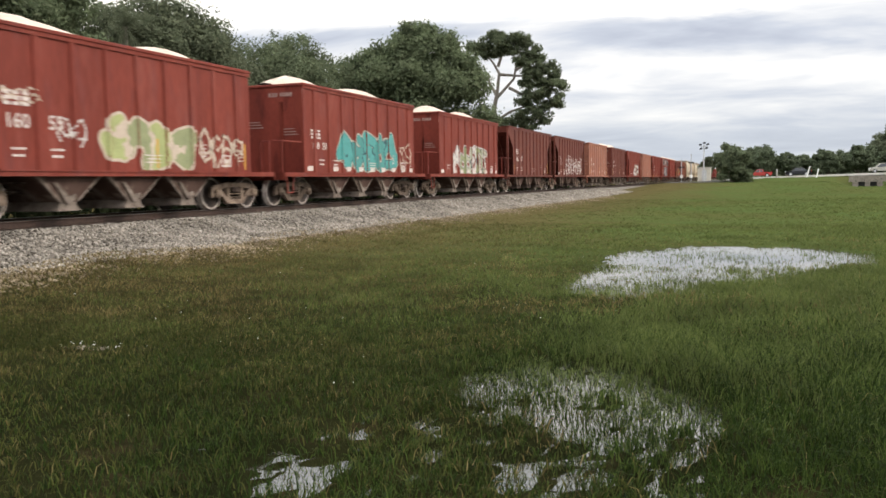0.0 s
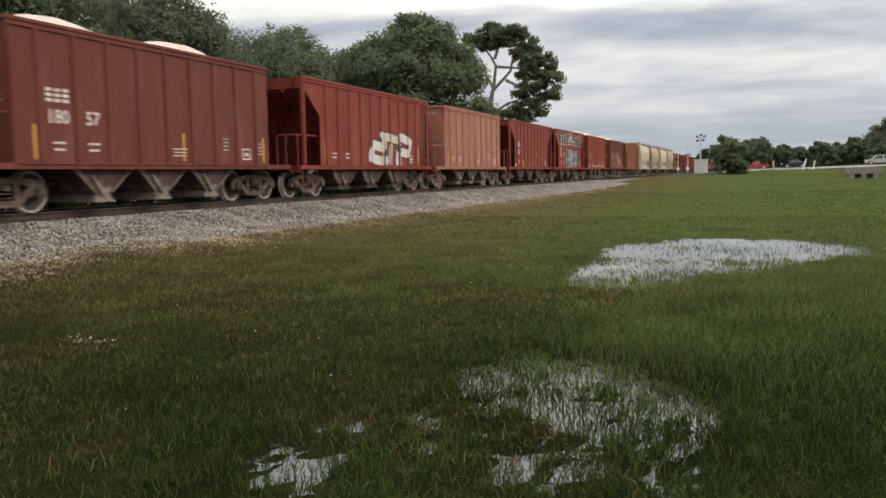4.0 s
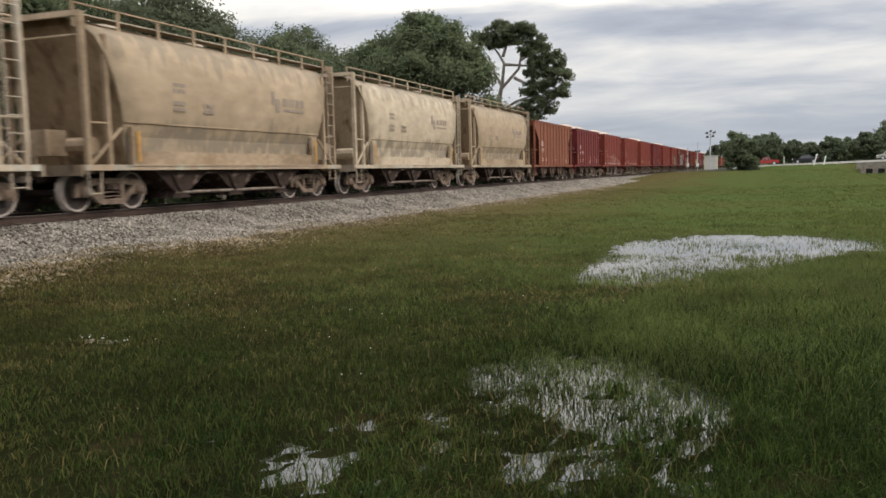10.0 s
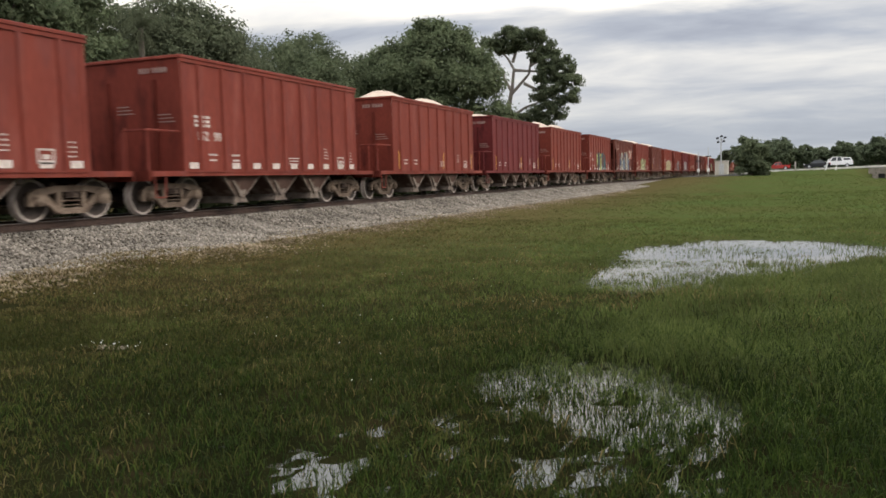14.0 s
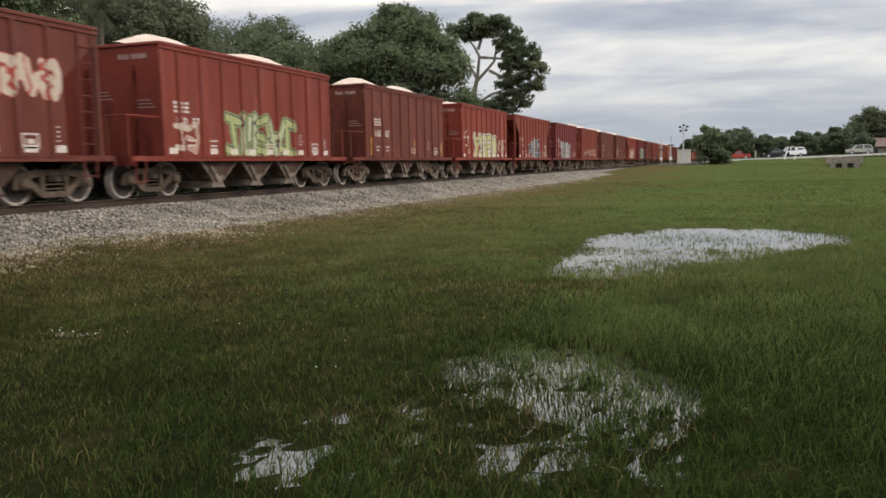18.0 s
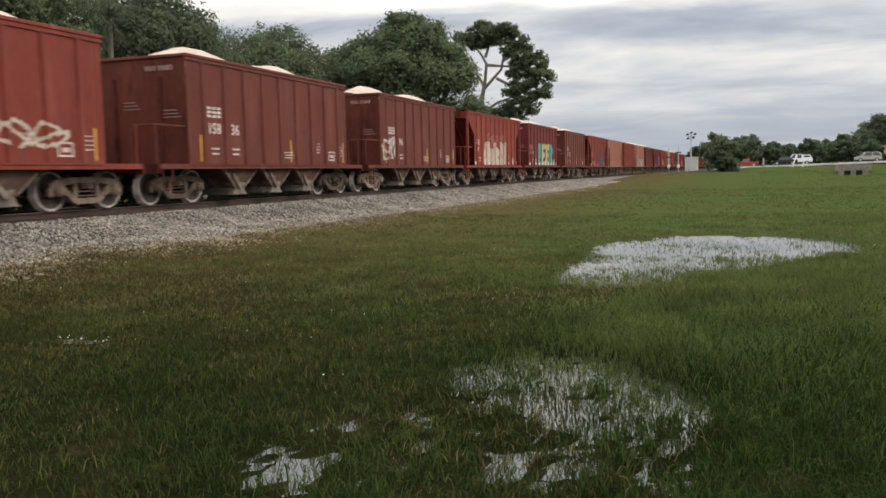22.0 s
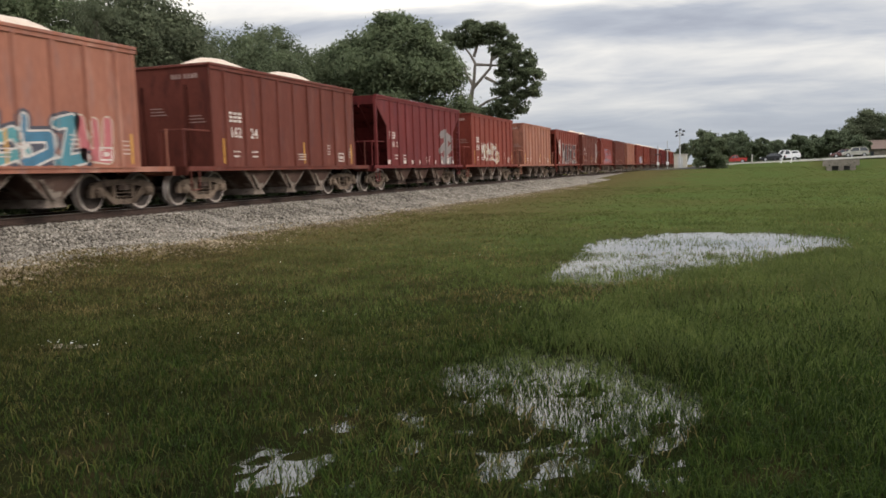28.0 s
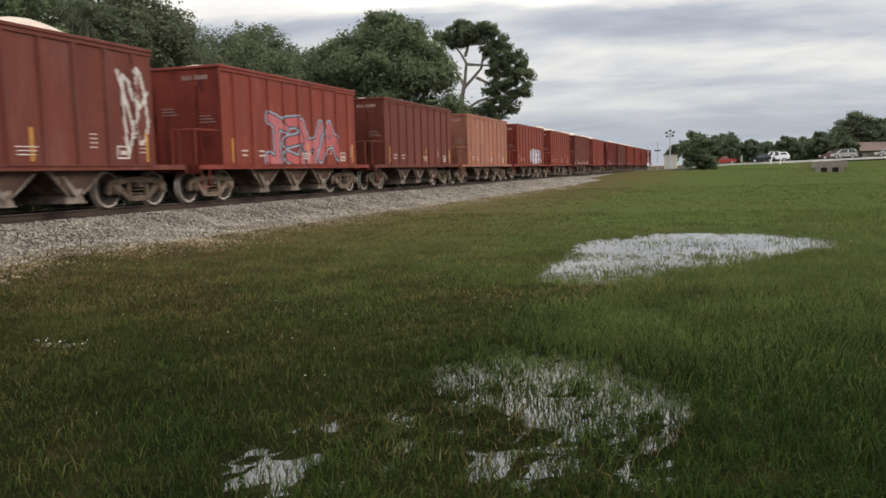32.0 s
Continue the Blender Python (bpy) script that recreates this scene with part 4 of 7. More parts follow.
def hopper_b(colour, num, style, load, rng, label):
    car = new("hopper_car")
    c = {"colour": colour}
    for s in (0, 180):
        x = SIDE if s == 0 else -SIDE
        put("side_sheet", ME["side_b"], car, (x, 0, 0), s, **c)
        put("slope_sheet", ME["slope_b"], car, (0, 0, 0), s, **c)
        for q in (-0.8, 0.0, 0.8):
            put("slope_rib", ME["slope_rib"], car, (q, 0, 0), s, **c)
        put("top_chord", ME["chord_b"], car, (x, 0, 0), s, **c)
        put("side_sill", ME["sill"], car, (x, 0, 0), s, **c)
        put("end_deck", ME["deck"], car, (0, 0, 0), s, **c)
        put("end_handrail", ME["rail_end"], car, (0, 0, 0), s, **c)
        put("handrail_post", ME["rail_post"], car, (0, 0, 0), s, **c)
        put("handrail_post", ME["rail_post"], car, (-2.9 if s == 0 else 2.9, 0, 0), s, **c)
        for e in (-5.55, 5.55):
            put("corner_post", ME["post_b"], car, (x * 0.97, e, 0), s, **c)
        put("ladder", ME["ladder"], car, (x * 1.0, 5.15 if s == 0 else -5.15, 0), s, **c)
        put("step_stirrup", ME["stirrup"], car, (x, -5.6 if s == 0 else 5.6, 0), s, **c)
    for y in RIBS_B:
        put("rib", ME["rib_n"], car, (SIDE, y, 0), **c)
        put("rib", ME["rib_f"], car, (-SIDE, y, 0), **c)
    for y in (-2.4, 0.0, 2.4):
        put("discharge_chute", ME["chute_b"], car, (0, y, 0))
        put("chute_gate", ME["gate_b"], car, (0, y, 0))
    put("brake_pipe", ME["pipe"], car)
    put("stone_load", ME["load3"], car, label="pale crushed limestone below the rim")
    running_gear(car)
    stencils(car, style, num, rng)
    for ob in car.children_recursive:
        if ob.name.split(".")[0] in STUFF:
            ob["kind"] = "stuff"
    return tagged(car, label, "freight car", GROUP)


def hopper_c(colour, num, style, load, rng, label):
    car = new("covered_hopper_car")
    c = {"colour": colour}
    put("rounded_shell", ME["shell_c"], car, **c)
    for s in (0, 180):
        x = SIDE if s == 0 else -SIDE
        put("lower_panel", ME["panel_c"], car, (0, 0, 0), s, **c)
        put("roof_handrail", ME["rail_c"], car, (0, 0, 0), s, **c)
        put("end_frame", ME["frame_c"], car, (0, 0, 0), s, **c)
        put("side_sill", ME["sill"], car, (x, 0, 0), s, **c)
        put("end_deck", ME["deck"], car, (0, 0, 0), s, **c)
        put("ladder", ME["ladder_c"], car, (x * 0.97, 5.4 if s == 0 else -5.4, 0), s, **c)
        put("step_stirrup", ME["stirrup"], car, (x, -5.6 if s == 0 else 5.6, 0), s, **c)
    put("roof_walkway", ME["walk_c"], car, colour=(0.42, 0.38, 0.32), label="galvanised roof walkway with round hatches")
    for y in (-2.2, 2.2) if rng.random() < 0.4 else (-2.4, 0.0, 2.4):
        put("discharge_chute", ME["chute_c"], car, (0, y, 0))
        put("chute_gate", ME["gate_c"], car, (0, y, 0))
    put("brake_pipe", ME["pipe"], car)
    running_gear(car)
    put("outlet_rail", ME["outlet_rail"], car, label="pale round bar along the outlets")
    put("amber_reflector", ME["amber"], car, (1.6, -4.2, 1.1))
    put("amber_reflector", ME["amber"], car, (1.6, 4.2, 1.1))
    for ob in car.children_recursive:
        if ob.name.split(".")[0] in STUFF:
            ob["kind"] = "stuff"
    return tagged(car, label, "freight car", GROUP)


# red-brown oxide, brighter red, dark maroon, faded tan, cream
RED, BROWN, BRIGHT, MAROON, TAN, CREAM = (0.20, 0.044, 0.030), (0.138, 0.041, 0.029), (0.22, 0.045, 0.029), (0.145, 0.028, 0.027), (0.33, 0.14, 0.095), (0.48, 0.41, 0.315)
CREAM2 = (0.385, 0.305, 0.218)
RUST = (0.225, 0.082, 0.048)
# kind, colour, number, reflectors, load
FLEET = {
    -2: ("a", RED, "", "amber", 0), -1: ("a", BROWN, "", "amber", 1), 0: ("a", RED, "16055", "amber", 0), 1: ("a", RED, "15850", "white", 0), 2: ("a", RED, "", "white", 1),
    3: ("b", BROWN, "16017", "amber", 3), 4: ("b", BROWN, "13119", "white", 3), 5: ("a", TAN, "15930", "amber", 3), 6: ("a", BROWN, "18057", "amber", 1), 7: ("b", RED, "", "amber", 3),
    8: ("a", TAN, "", "amber", 3), 9: ("b", RED, "131", "patch", 3), 10: ("b", BRIGHT, "16115", "amber", 3), 11: ("a", BRIGHT, "55 10", "white", 1), 12: ("a", BROWN, "18 007", "amber", 0),
    13: ("b", RUST, "", "amber", 3), 14: ("c", CREAM, "", "", 0), 15: ("c", CREAM2, "", "", 0), 16: ("c", CREAM, "", "", 0), 17: ("c", CREAM2, "", "", 0),
    18: ("b", RUST, "131", "amber", 3), 19: ("a", MAROON, "15199", "amber", 1), 20: ("a", RED, "15310", "white", 0), 21: ("a", RED, "15290", "white", 2), 22: ("a", RED, "", "amber", 1),
    23: ("a", MAROON, "", "amber", 2), 24: ("a", RED, "", "amber", 0), 25: ("a", RED, "15884", "white", 3), 26: ("b", BROWN, "", "white", 3), 27: ("a", RED, "15057", "white", 0),
    28: ("a", BROWN, "16060", "amber", 1), 29: ("a", BRIGHT, "", "white", 2), 30: ("b", RED, "16165", "white", 3), 31: ("a", MAROON, "15116", "amber", 2), 32: ("a", RED, "", "amber", 0),
    33: ("a", BROWN, "15836", "amber", 1), 34: ("a", BROWN, "16096", "amber", 0), 35: ("b", BRIGHT, "131", "white", 3), 36: ("a", MAROON, "15347", "white", 0), 37: ("a", BROWN, "15731", "amber", 1),
    38: ("b", RED, "13117", "white", 3), 39: ("b", TAN, "", "amber", 3), 40: ("a", RED, "", "amber", 2), 41: ("a", TAN, "15969", "amber", 1), 42: ("a", BROWN, "16224", "amber", 1),
    43: ("b", MAROON, "13221", "white", 3), 44: ("a", RED, "15895", "amber", 2), 45: ("a", TAN, "", "amber", 2), 46: ("b", RED, "131", "white", 3), 47: ("a", BROWN, "18101", "amber", 1),
    48: ("a", RED, "", "amber", 2), 49: ("a", BROWN, "", "amber", 2), 50: ("a", TAN, "", "amber", 3), 51: ("a", RED, "", "amber", 2),
}
WORDS = {"a": "open hopper car heaped with pale stone", "b": "open hopper car with sloping end sheets and corner posts", "c": "covered hopper car with a rounded dirty shell"}
NAMES = {RED: "red-oxide", BROWN: "brown-red", BRIGHT: "bright red", MAROON: "dark maroon", TAN: "sun-faded tan", RUST: "rust-tan", CREAM: "cream", CREAM2: "dusty beige"}
LAST = 60


def car_start(i):
    return 17.14 + 12.491 * (i - min(max(i - 13, 0), 4)) + 13.003 * min(max(i - 13, 0), 4)


rng = random.Random(11)
TRAIN = {}
for i in range(-2, LAST + 1):
    kind, colour, num, style, load = FLEET.get(i) or (rng.choice("aaab"), rng.choice((RED, RED, BROWN, MAROON, TAN)), "", rng.choice(("amber", "white")), rng.randint(0, 3))
    car = {"a": hopper_a, "b": hopper_b, "c": hopper_c}[kind](colour, num, style, load, rng, NAMES[colour] + " " + WORDS[kind])
    car.matrix_basis = pose(TX, car_start(i), RAIL)
    TRAIN[i] = car


# ---- trees ----
def leaf_mesh(name, centres, size, mat_, rg, facing=None, tall=1.0):
    """Many small leaf sprays about the given centres (n x 3 array)."""
    n = len(centres)
    a = rg.normal(size=(n, 3))
    if facing is not None:
        # leaves of one spray lie over one another, facing out and up
        nrm = facing + 0.55 * rg.normal(size=(n, 3)) + np.array([0, 0, 0.5])
        nrm /= np.linalg.norm(nrm, axis=1, keepdims=True)
        a -= nrm * np.sum(a * nrm, 1, keepdims=True)
    a /= np.linalg.norm(a, axis=1, keepdims=True)
    b = np.cross(a, rg.normal(size=(n, 3)) if facing is None else nrm)
    b /= np.linalg.norm(b, axis=1, keepdims=True)
    s = size * rg.uniform(0.55, 1.35, (n, 1))
    a, b = a * s, b * s * rg.uniform(0.45, 0.9, (n, 1))
    a[:, 2] *= tall
    v = np.stack([centres - a, centres + 0.5 * a + b, centres + 0.7 * a - b], 1).reshape(-1, 3)
    me = bpy.data.meshes.new(name)
    me.vertices.add(3 * n)
    me.vertices.foreach_set("co", v.ravel())
    me.loops.add(3 * n)
    me.loops.foreach_set("vertex_index", np.arange(3 * n))
    me.polygons.add(n)
    me.polygons.foreach_set("loop_start", np.arange(0, 3 * n, 3))
    me.materials.append(mat_)
    me.update(calc_edges=True)
    return me


def lobe_points(lobes, per_m2, rg, clump=0.45, per=40):
    """Leaf places gathered in clumps over and inside a set of lobes (x, y, z, radius[, flattening])."""
    out, face = [], []
    for lobe in lobes:
        x, y, z, r = lobe[:4]
        fz = lobe[4] if len(lobe) > 4 else 0.8
        k = max(6, int(4 * math.pi * r * r * per_m2 / per))
        d = rg.normal(size=(k, 3))
        d /= np.linalg.norm(d, axis=1, keepdims=True)
        lump = np.array([[1 + 0.38 * noise.noise((q[0] * 2.2 + x, q[1] * 2.2 + y, q[2] * 2.2 + z))] for q in d])
        rad = r * lump * np.clip(rg.uniform(0.35, 1.0, (k, 1)) ** 0.5 * rg.uniform(0.85, 1.18, (k, 1)), 0, 1.2)
        c = np.array([x, y, z]) + d * rad * np.array([1, 1, fz])
        off = np.clip(rg.normal(size=(k * per, 3)), -1.5, 1.5) * clump * np.array([1, 1, 0.7]) * np.repeat(rg.uniform(0.7, 1.25, (k, 1)), per, 0)
        out.append(np.repeat(c, per, 0) + off)
        face.append(off / clump + np.repeat(d, per, 0) * 0.6)
    face = np.concatenate(face)
    return np.concatenate(out), face / np.linalg.norm(face, axis=1, keepdims=True)


def tree(name, base, limbs, lobes, mat_, per_m2, leaf, label, seed, trunk_r=0.3, clump=0.4, group=""):
    rg = np.random.default_rng(seed)
    ob = new(name)
    ob.location = base
    bm = bmesh.new()
    for k, path in enumerate(limbs):
        pts = [Vector(p) - Vector(base) for p in path]
        r = trunk_r if k == 0 else trunk_r * 0.42
        for q in range(len(pts) - 1):
            f0, f1 = q / (len(pts) - 1), (q + 1) / (len(pts) - 1)
            rod(bm, pts[q], pts[q + 1], r * (1 - 0.55 * f0), 7, r * (1 - 0.55 * f1))
    part("trunk", bm, M_BARK, ob, "grey-brown trunk and limbs")
    # smaller boughs push out of the large ones and break the outline
    boughs = []
    for q in lobes:
        for _ in range(5):
            d = rg.normal(size=3)
            d /= np.linalg.norm(d)
            f = rg.uniform(0.85, 1.12)
            boughs.append((q[0] + d[0] * q[3] * f, q[1] + d[1] * q[3] * f, q[2] + d[2] * q[3] * f * 0.8, q[3] * rg.uniform(0.2, 0.36)))
    pts, face = lobe_points([(q[0], q[1], q[2], q[3] * 0.93) + tuple(q[4:]) for q in lobes] + boughs, per_m2, rg, clump)
    put("crown", leaf_mesh("crown", pts - np.array(base), leaf, mat_, rg, face), ob)
    return tagged(ob, label, "tree", group)


def auto_tree(name, x, y, h, w, mat_, per_m2, leaf, label, seed, z0=None, low=0.35, group=""):
    """A rounded broad-leaved tree of height h and crown width w."""
    rg = random.Random(seed)
    z0 = ground_z(x, y) if z0 is None else z0
    lobes, limbs = [], []
    mid = z0 + h * (low + 1) / 2
    limbs.append([(x, y, z0 - 0.1), (x + 0.1, y, z0 + h * low * 0.8), (x, y + 0.1, z0 + h * 0.7)])
    for k in range(11):
        a = rg.uniform(0, 2 * math.pi)
        q = rg.uniform(0.15, 1.0) ** 0.6
        zz = rg.uniform(-0.9, 0.95)
        rr = q * math.sqrt(1 - zz * zz) * w * 0.36
        r = w * rg.uniform(0.15, 0.24)
        c = (x + rr * math.cos(a), y + rr * math.sin(a), mid + zz * h * (1 - low) * 0.36)
        lobes.append((*c, r, 0.85))
        if k < 6:
            limbs.append([(x, y, z0 + h * low * rg.uniform(0.7, 1.2)), (x + rr * 0.5 * math.cos(a), y + rr * 0.5 * math.sin(a), (c[2] + z0 + h * low) / 2), c])
    return tree(name, (x, y, z0), limbs, lobes, mat_, per_m2, leaf, label, seed, trunk_r=0.035 * h, clump=w * 0.04, group=group)


WOOD = "trees behind the railway"
tree("oak_tree", (-25.0, 62, 0),
     [[(-25, 62, -0.1), (-25.2, 62, 3), (-25, 62, 6)], [(-25.2, 62, 3), (-27.5, 61.5, 6), (-29.5, 62, 9.5)], [(-25, 62, 5), (-24.6, 62.5, 8.5), (-24.6, 62, 12)], [(-25, 62, 4), (-22.5, 62, 6.5), (-21, 62, 9)], [(-25, 62, 5), (-26.5, 62.5, 9), (-27, 62, 11.5)]],
     [(-31.8, 62.5, 9.8, 0.9), (-30.5, 61.5, 10.6, 1.1), (-29.6, 62.5, 11.2, 0.9), (-28.5, 61.5, 10.9, 1.2), (-27.3, 62, 11.5, 1.3), (-26.4, 62, 12.7, 0.9), (-25.2, 61.5, 13.1, 0.8), (-24.0, 62, 12.9, 1.0), (-22.7, 62, 12.2, 0.9), (-25.6, 61, 11.5, 1.6), (-23.9, 61, 11.3, 1.6), (-22.2, 62, 10.8, 1.4), (-20.8, 62, 10.3, 1.1), (-20.2, 61.5, 8.7, 1.3), (-22.2, 60, 8.6, 1.9), (-24.6, 60, 9.0, 2.1), (-27.0, 60, 9.3, 2.1), (-29.4, 61, 9.0, 1.9), (-31.2, 62, 7.6, 1.8), (-28.4, 60, 6.2, 2.6), (-24.8, 60, 5.6, 2.8), (-21.2, 61, 5.6, 2.3)],
     M_OAK, 120, 0.13, "broad dark-green live oak behind the passing train", 3, 0.42, group=WOOD)
tree("tall_oak_tree", (-22.0, 72, 0),
     [[(-22.0, 72, -0.1), (-21.9, 72, 4), (-21.8, 72, 6.3), (-21.9, 72, 7.9), (-21.6, 72, 9.3)], [(-21.6, 72, 9.2), (-21.4, 72, 11.0), (-21.9, 72, 11.9), (-22.7, 72, 12.9)], [(-21.7, 72, 8.8), (-20.7, 72, 9.8), (-20.1, 72.2, 10.5), (-19.8, 72, 11.8), (-19.4, 72, 12.8)], [(-21.7, 72, 9.2), (-22.3, 72, 10.2), (-22.4, 72, 11.1)], [(-21.8, 72, 6.8), (-20.4, 72, 7.6), (-19.1, 72, 8.0)],
      [(-20.5, 72, 9.7), (-19.4, 72, 9.1), (-18.0, 72, 9.2)], [(-21.4, 72, 10.9), (-20.3, 72.3, 10.8), (-18.8, 72, 10.6)], [(-21.5, 72, 11.6), (-21.2, 72.2, 12.6), (-20.6, 72, 13.6)], [(-19.9, 72, 11.2), (-18.8, 72, 11.7)]],
     [(-23.6, 72, 13.2, 0.75), (-22.7, 72, 13.8, 0.8), (-21.6, 72.3, 13.9, 0.85), (-20.6, 71.8, 13.8, 0.85), (-19.5, 72, 13.5, 0.85), (-18.7, 72.2, 12.9, 0.75), (-18.5, 72, 12.2, 0.6), (-22.5, 72, 13.0, 0.55), (-18.0, 72, 11.6, 0.8), (-18.7, 72, 10.8, 0.7), (-17.6, 72.2, 10.5, 0.95), (-19.0, 72, 9.8, 0.5), (-17.9, 71.8, 9.2, 1.0), (-19.2, 72, 8.6, 0.65), (-18.0, 72, 8.2, 0.9), (-17.3, 72, 7.2, 0.8), (-19.6, 72, 7.1, 0.7), (-18.6, 72.3, 6.6, 0.8), (-20.7, 72, 6.5, 0.8), (-16.8, 72, 11.0, 0.8), (-16.4, 72, 9.7, 0.9), (-16.4, 72, 8.4, 0.7), (-22.6, 72, 6.6, 1.0), (-20.5, 72, 12.9, 0.6), (-21.6, 72, 12.9, 0.45), (-19.5, 72, 11.9, 0.4)],
     M_PINE, 88, 0.11, "tall open-crowned tree with bare forked limbs", 4, 0.36, 0.2, group=WOOD)
left_trees = ((-32.4, 55.0, 12.3, 9.0, M_PINE, "dense dark oak"), (-30.8, 48.0, 11.4, 9.4, M_PINE, "dense dark oak"), (-30.5, 42.5, 11.3, 8.0, M_MOSSY, "grey-green tree hung with moss"), (-29.5, 36.0, 12.2, 8.6, M_MOSSY, "grey-green tree hung with moss"),
              (-31.0, 29.5, 12.5, 9.0, M_OAK, "dense dark oak"), (-29.5, 23.5, 12.4, 8.6, M_PINE, "olive-green oak"), (-31.0, 17.0, 12.5, 9.0, M_OAK, "dense dark oak"), (-30.0, 9.0, 12.0, 9.0, M_OAK, "dense dark oak"), (-36.0, 33.0, 14.5, 9.5, M_PINE, "tall olive-green oak"), (-36.5, 22.0, 15, 10.0, M_OAK, "tall dark oak"))
for k, (x, y, h, w, m, lab) in enumerate(left_trees):
    auto_tree("oak_tree", x, y, h, w, m, 92, 0.11, lab + " behind the train", 40 + k, 0.0, 0.22, WOOD)


def palm(x, y, h, seed):
    rg = random.Random(seed)
    ob = new("palm_tree")
    ob.location = (x, y, 0)
    bm = bmesh.new()
    rod(bm, (0, 0, -0.1), (0.1, 0, h), 0.17, 8, 0.13)
    part("trunk", bm, M_BARK, ob)
    for k in range(44):
        a, el = rg.uniform(0, 2 * math.pi), rg.uniform(-1.3, 1.2)
        bm = bmesh.new()
        pts = []
        ln = rg.uniform(1.6, 2.4)
        for q in range(6):
            u = q / 5
            rr, zz = ln * u * math.cos(el * (1 - 0.2 * u)), ln * (u * math.sin(el) - 0.55 * u * u)
            pts.append(Vector((0.1 + rr * math.cos(a), rr * math.sin(a), h + zz)))
        side = Vector((-math.sin(a), math.cos(a), 0))
        for q in range(13):
            u = 0.12 + 0.88 * q / 12
            k0 = min(4, int(u * 5))
            p = pts[k0].lerp(pts[k0 + 1], u * 5 - k0)
            d = (pts[k0 + 1] - pts[k0]).normalized()
            for s in (-1, 1):
                tip = p + side * s * rg.uniform(0.3, 0.5) + d * 0.25 + Vector((0, 0, -rg.uniform(0.2, 0.5)))
                bm.faces.new([bm.verts.new(v) for v in (p - d * 0.025, p + d * 0.025, tip)])
        rod(bm, pts[0], pts[3], 0.018, 3, 0.008)
        part("frond", bm, M_MOSSY, ob)
    tagged(ob, "cabbage palm with drooping grey-green fronds among oaks", "palm tree", WOOD)


palm(-28.0, 32.2, 9.0, 2)
palm(-27.6, 36.5, 8.0, 5)

# hedge closes the gaps under and between cars; shade is in its leaf colour
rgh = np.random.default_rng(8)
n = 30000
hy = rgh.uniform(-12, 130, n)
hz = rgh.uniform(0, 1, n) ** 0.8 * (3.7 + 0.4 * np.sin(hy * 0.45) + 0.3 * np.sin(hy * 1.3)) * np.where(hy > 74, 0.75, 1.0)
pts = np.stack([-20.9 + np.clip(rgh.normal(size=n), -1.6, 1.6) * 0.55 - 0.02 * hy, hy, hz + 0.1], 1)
tagged(new("shrub_thicket", leaf_mesh("shrub_thicket", pts, 0.3, M_SHRUB, rgh)), "unbroken shrubs with shade-darkened leaves along the far side of the track", "shrubs", kind="stuff")

# far woods on the horizon
n = 12000
fa = rgh.uniform(-0.55, 1.3, n)
fd = rgh.uniform(330, 420, n)
fh = 4.5 + 3.0 * np.sin(fa * 31) + 2.0 * np.sin(fa * 83 + 1) + 1.2 * np.sin(fa * 210)
pts = np.stack([fd * np.sin(fa), fd * np.cos(fa), rgh.uniform(0, 1, n) * np.maximum(fh, 2.0) + 0.5], 1)
keep = (fa > -0.04)
tagged(new("far_woods", leaf_mesh("far_woods", pts[keep], 1.6, M_FAR, rgh)), "low line of haze-coloured trees on the horizon", "woods", kind="stuff")


# ---- the crossing road, its poles and vehicles ----
def road_z(x):
    if x < -11:
        return RAIL - 0.02
    if x < -1:
        return RAIL - 0.02 + (1.37 - RAIL + 0.02) * smooth(-11, -1, x)
    return 1.37 + 0.022 * min(x + 1, 60)


bm = bmesh.new()
rx = [-120, -60, -30, -20, -11, -9, -7, -5, -3, -1, 4, 9, 14, 20, 30, 45, 60, 90, 200, 600]
prev = None
for x in rx:
    row = [bm.verts.new((x, y, z + road_z(x))) for y, z in ((146.6, -1.6), (146.6, 0.0), (150.6, 0.03), (154.6, 0.0), (154.6, -1.6))]
    if prev:
        for k in range(4):
            bm.faces.new((prev[k], row[k], row[k + 1], prev[k + 1]))
    prev = row
bmesh.ops.recalc_face_normals(bm, faces=bm.faces)
tagged(new("road", mesh_of("road", bm, M_ROAD)), "grey asphalt road climbing gently from the level crossing", "road", kind="structure")
bm = bmesh.new()
prev = None
for x in [q for q in rx if q >= -5]:
    row = [bm.verts.new((x, y, z + road_z(x))) for y, z in ((146.2, -0.2), (146.2, 0.1), (146.58, 0.1), (146.58, -0.2))]
    if prev:
        for k in range(4):
            bm.faces.new((prev[k], row[k], row[(k + 1) % 4], prev[(k + 1) % 4]))
    prev = row
tagged(new("kerb", mesh_of("kerb", bm, M_KERB)), "pale concrete kerb along the road", "kerb", kind="structure")


def tyre_me():
    def fn(bm):
        lathe(bm, [(0.2, -0.1), (0.3, -0.11), (0.33, -0.08), (0.33, 0.08), (0.3, 0.11), (0.2, 0.1)], 18, "y")
    return fresh(fn, M_DARK, name="tyre")


def rim_me():
    def fn(bm):
        lathe(bm, [(0.0, -0.09), (0.06, -0.1), (0.2, -0.08), (0.21, 0.0), (0.2, 0.08), (0.06, 0.1), (0.0, 0.09)], 14, "y")
    return fresh(fn, M_GALV, name="rim")


TYRE, RIM = tyre_me(), rim_me()
M_TAIL = plain("red_lamp_lens", (0.5, 0.02, 0.02), 0.3)
M_HEAD = plain("clear_lamp_lens", (0.7, 0.7, 0.68), 0.15)


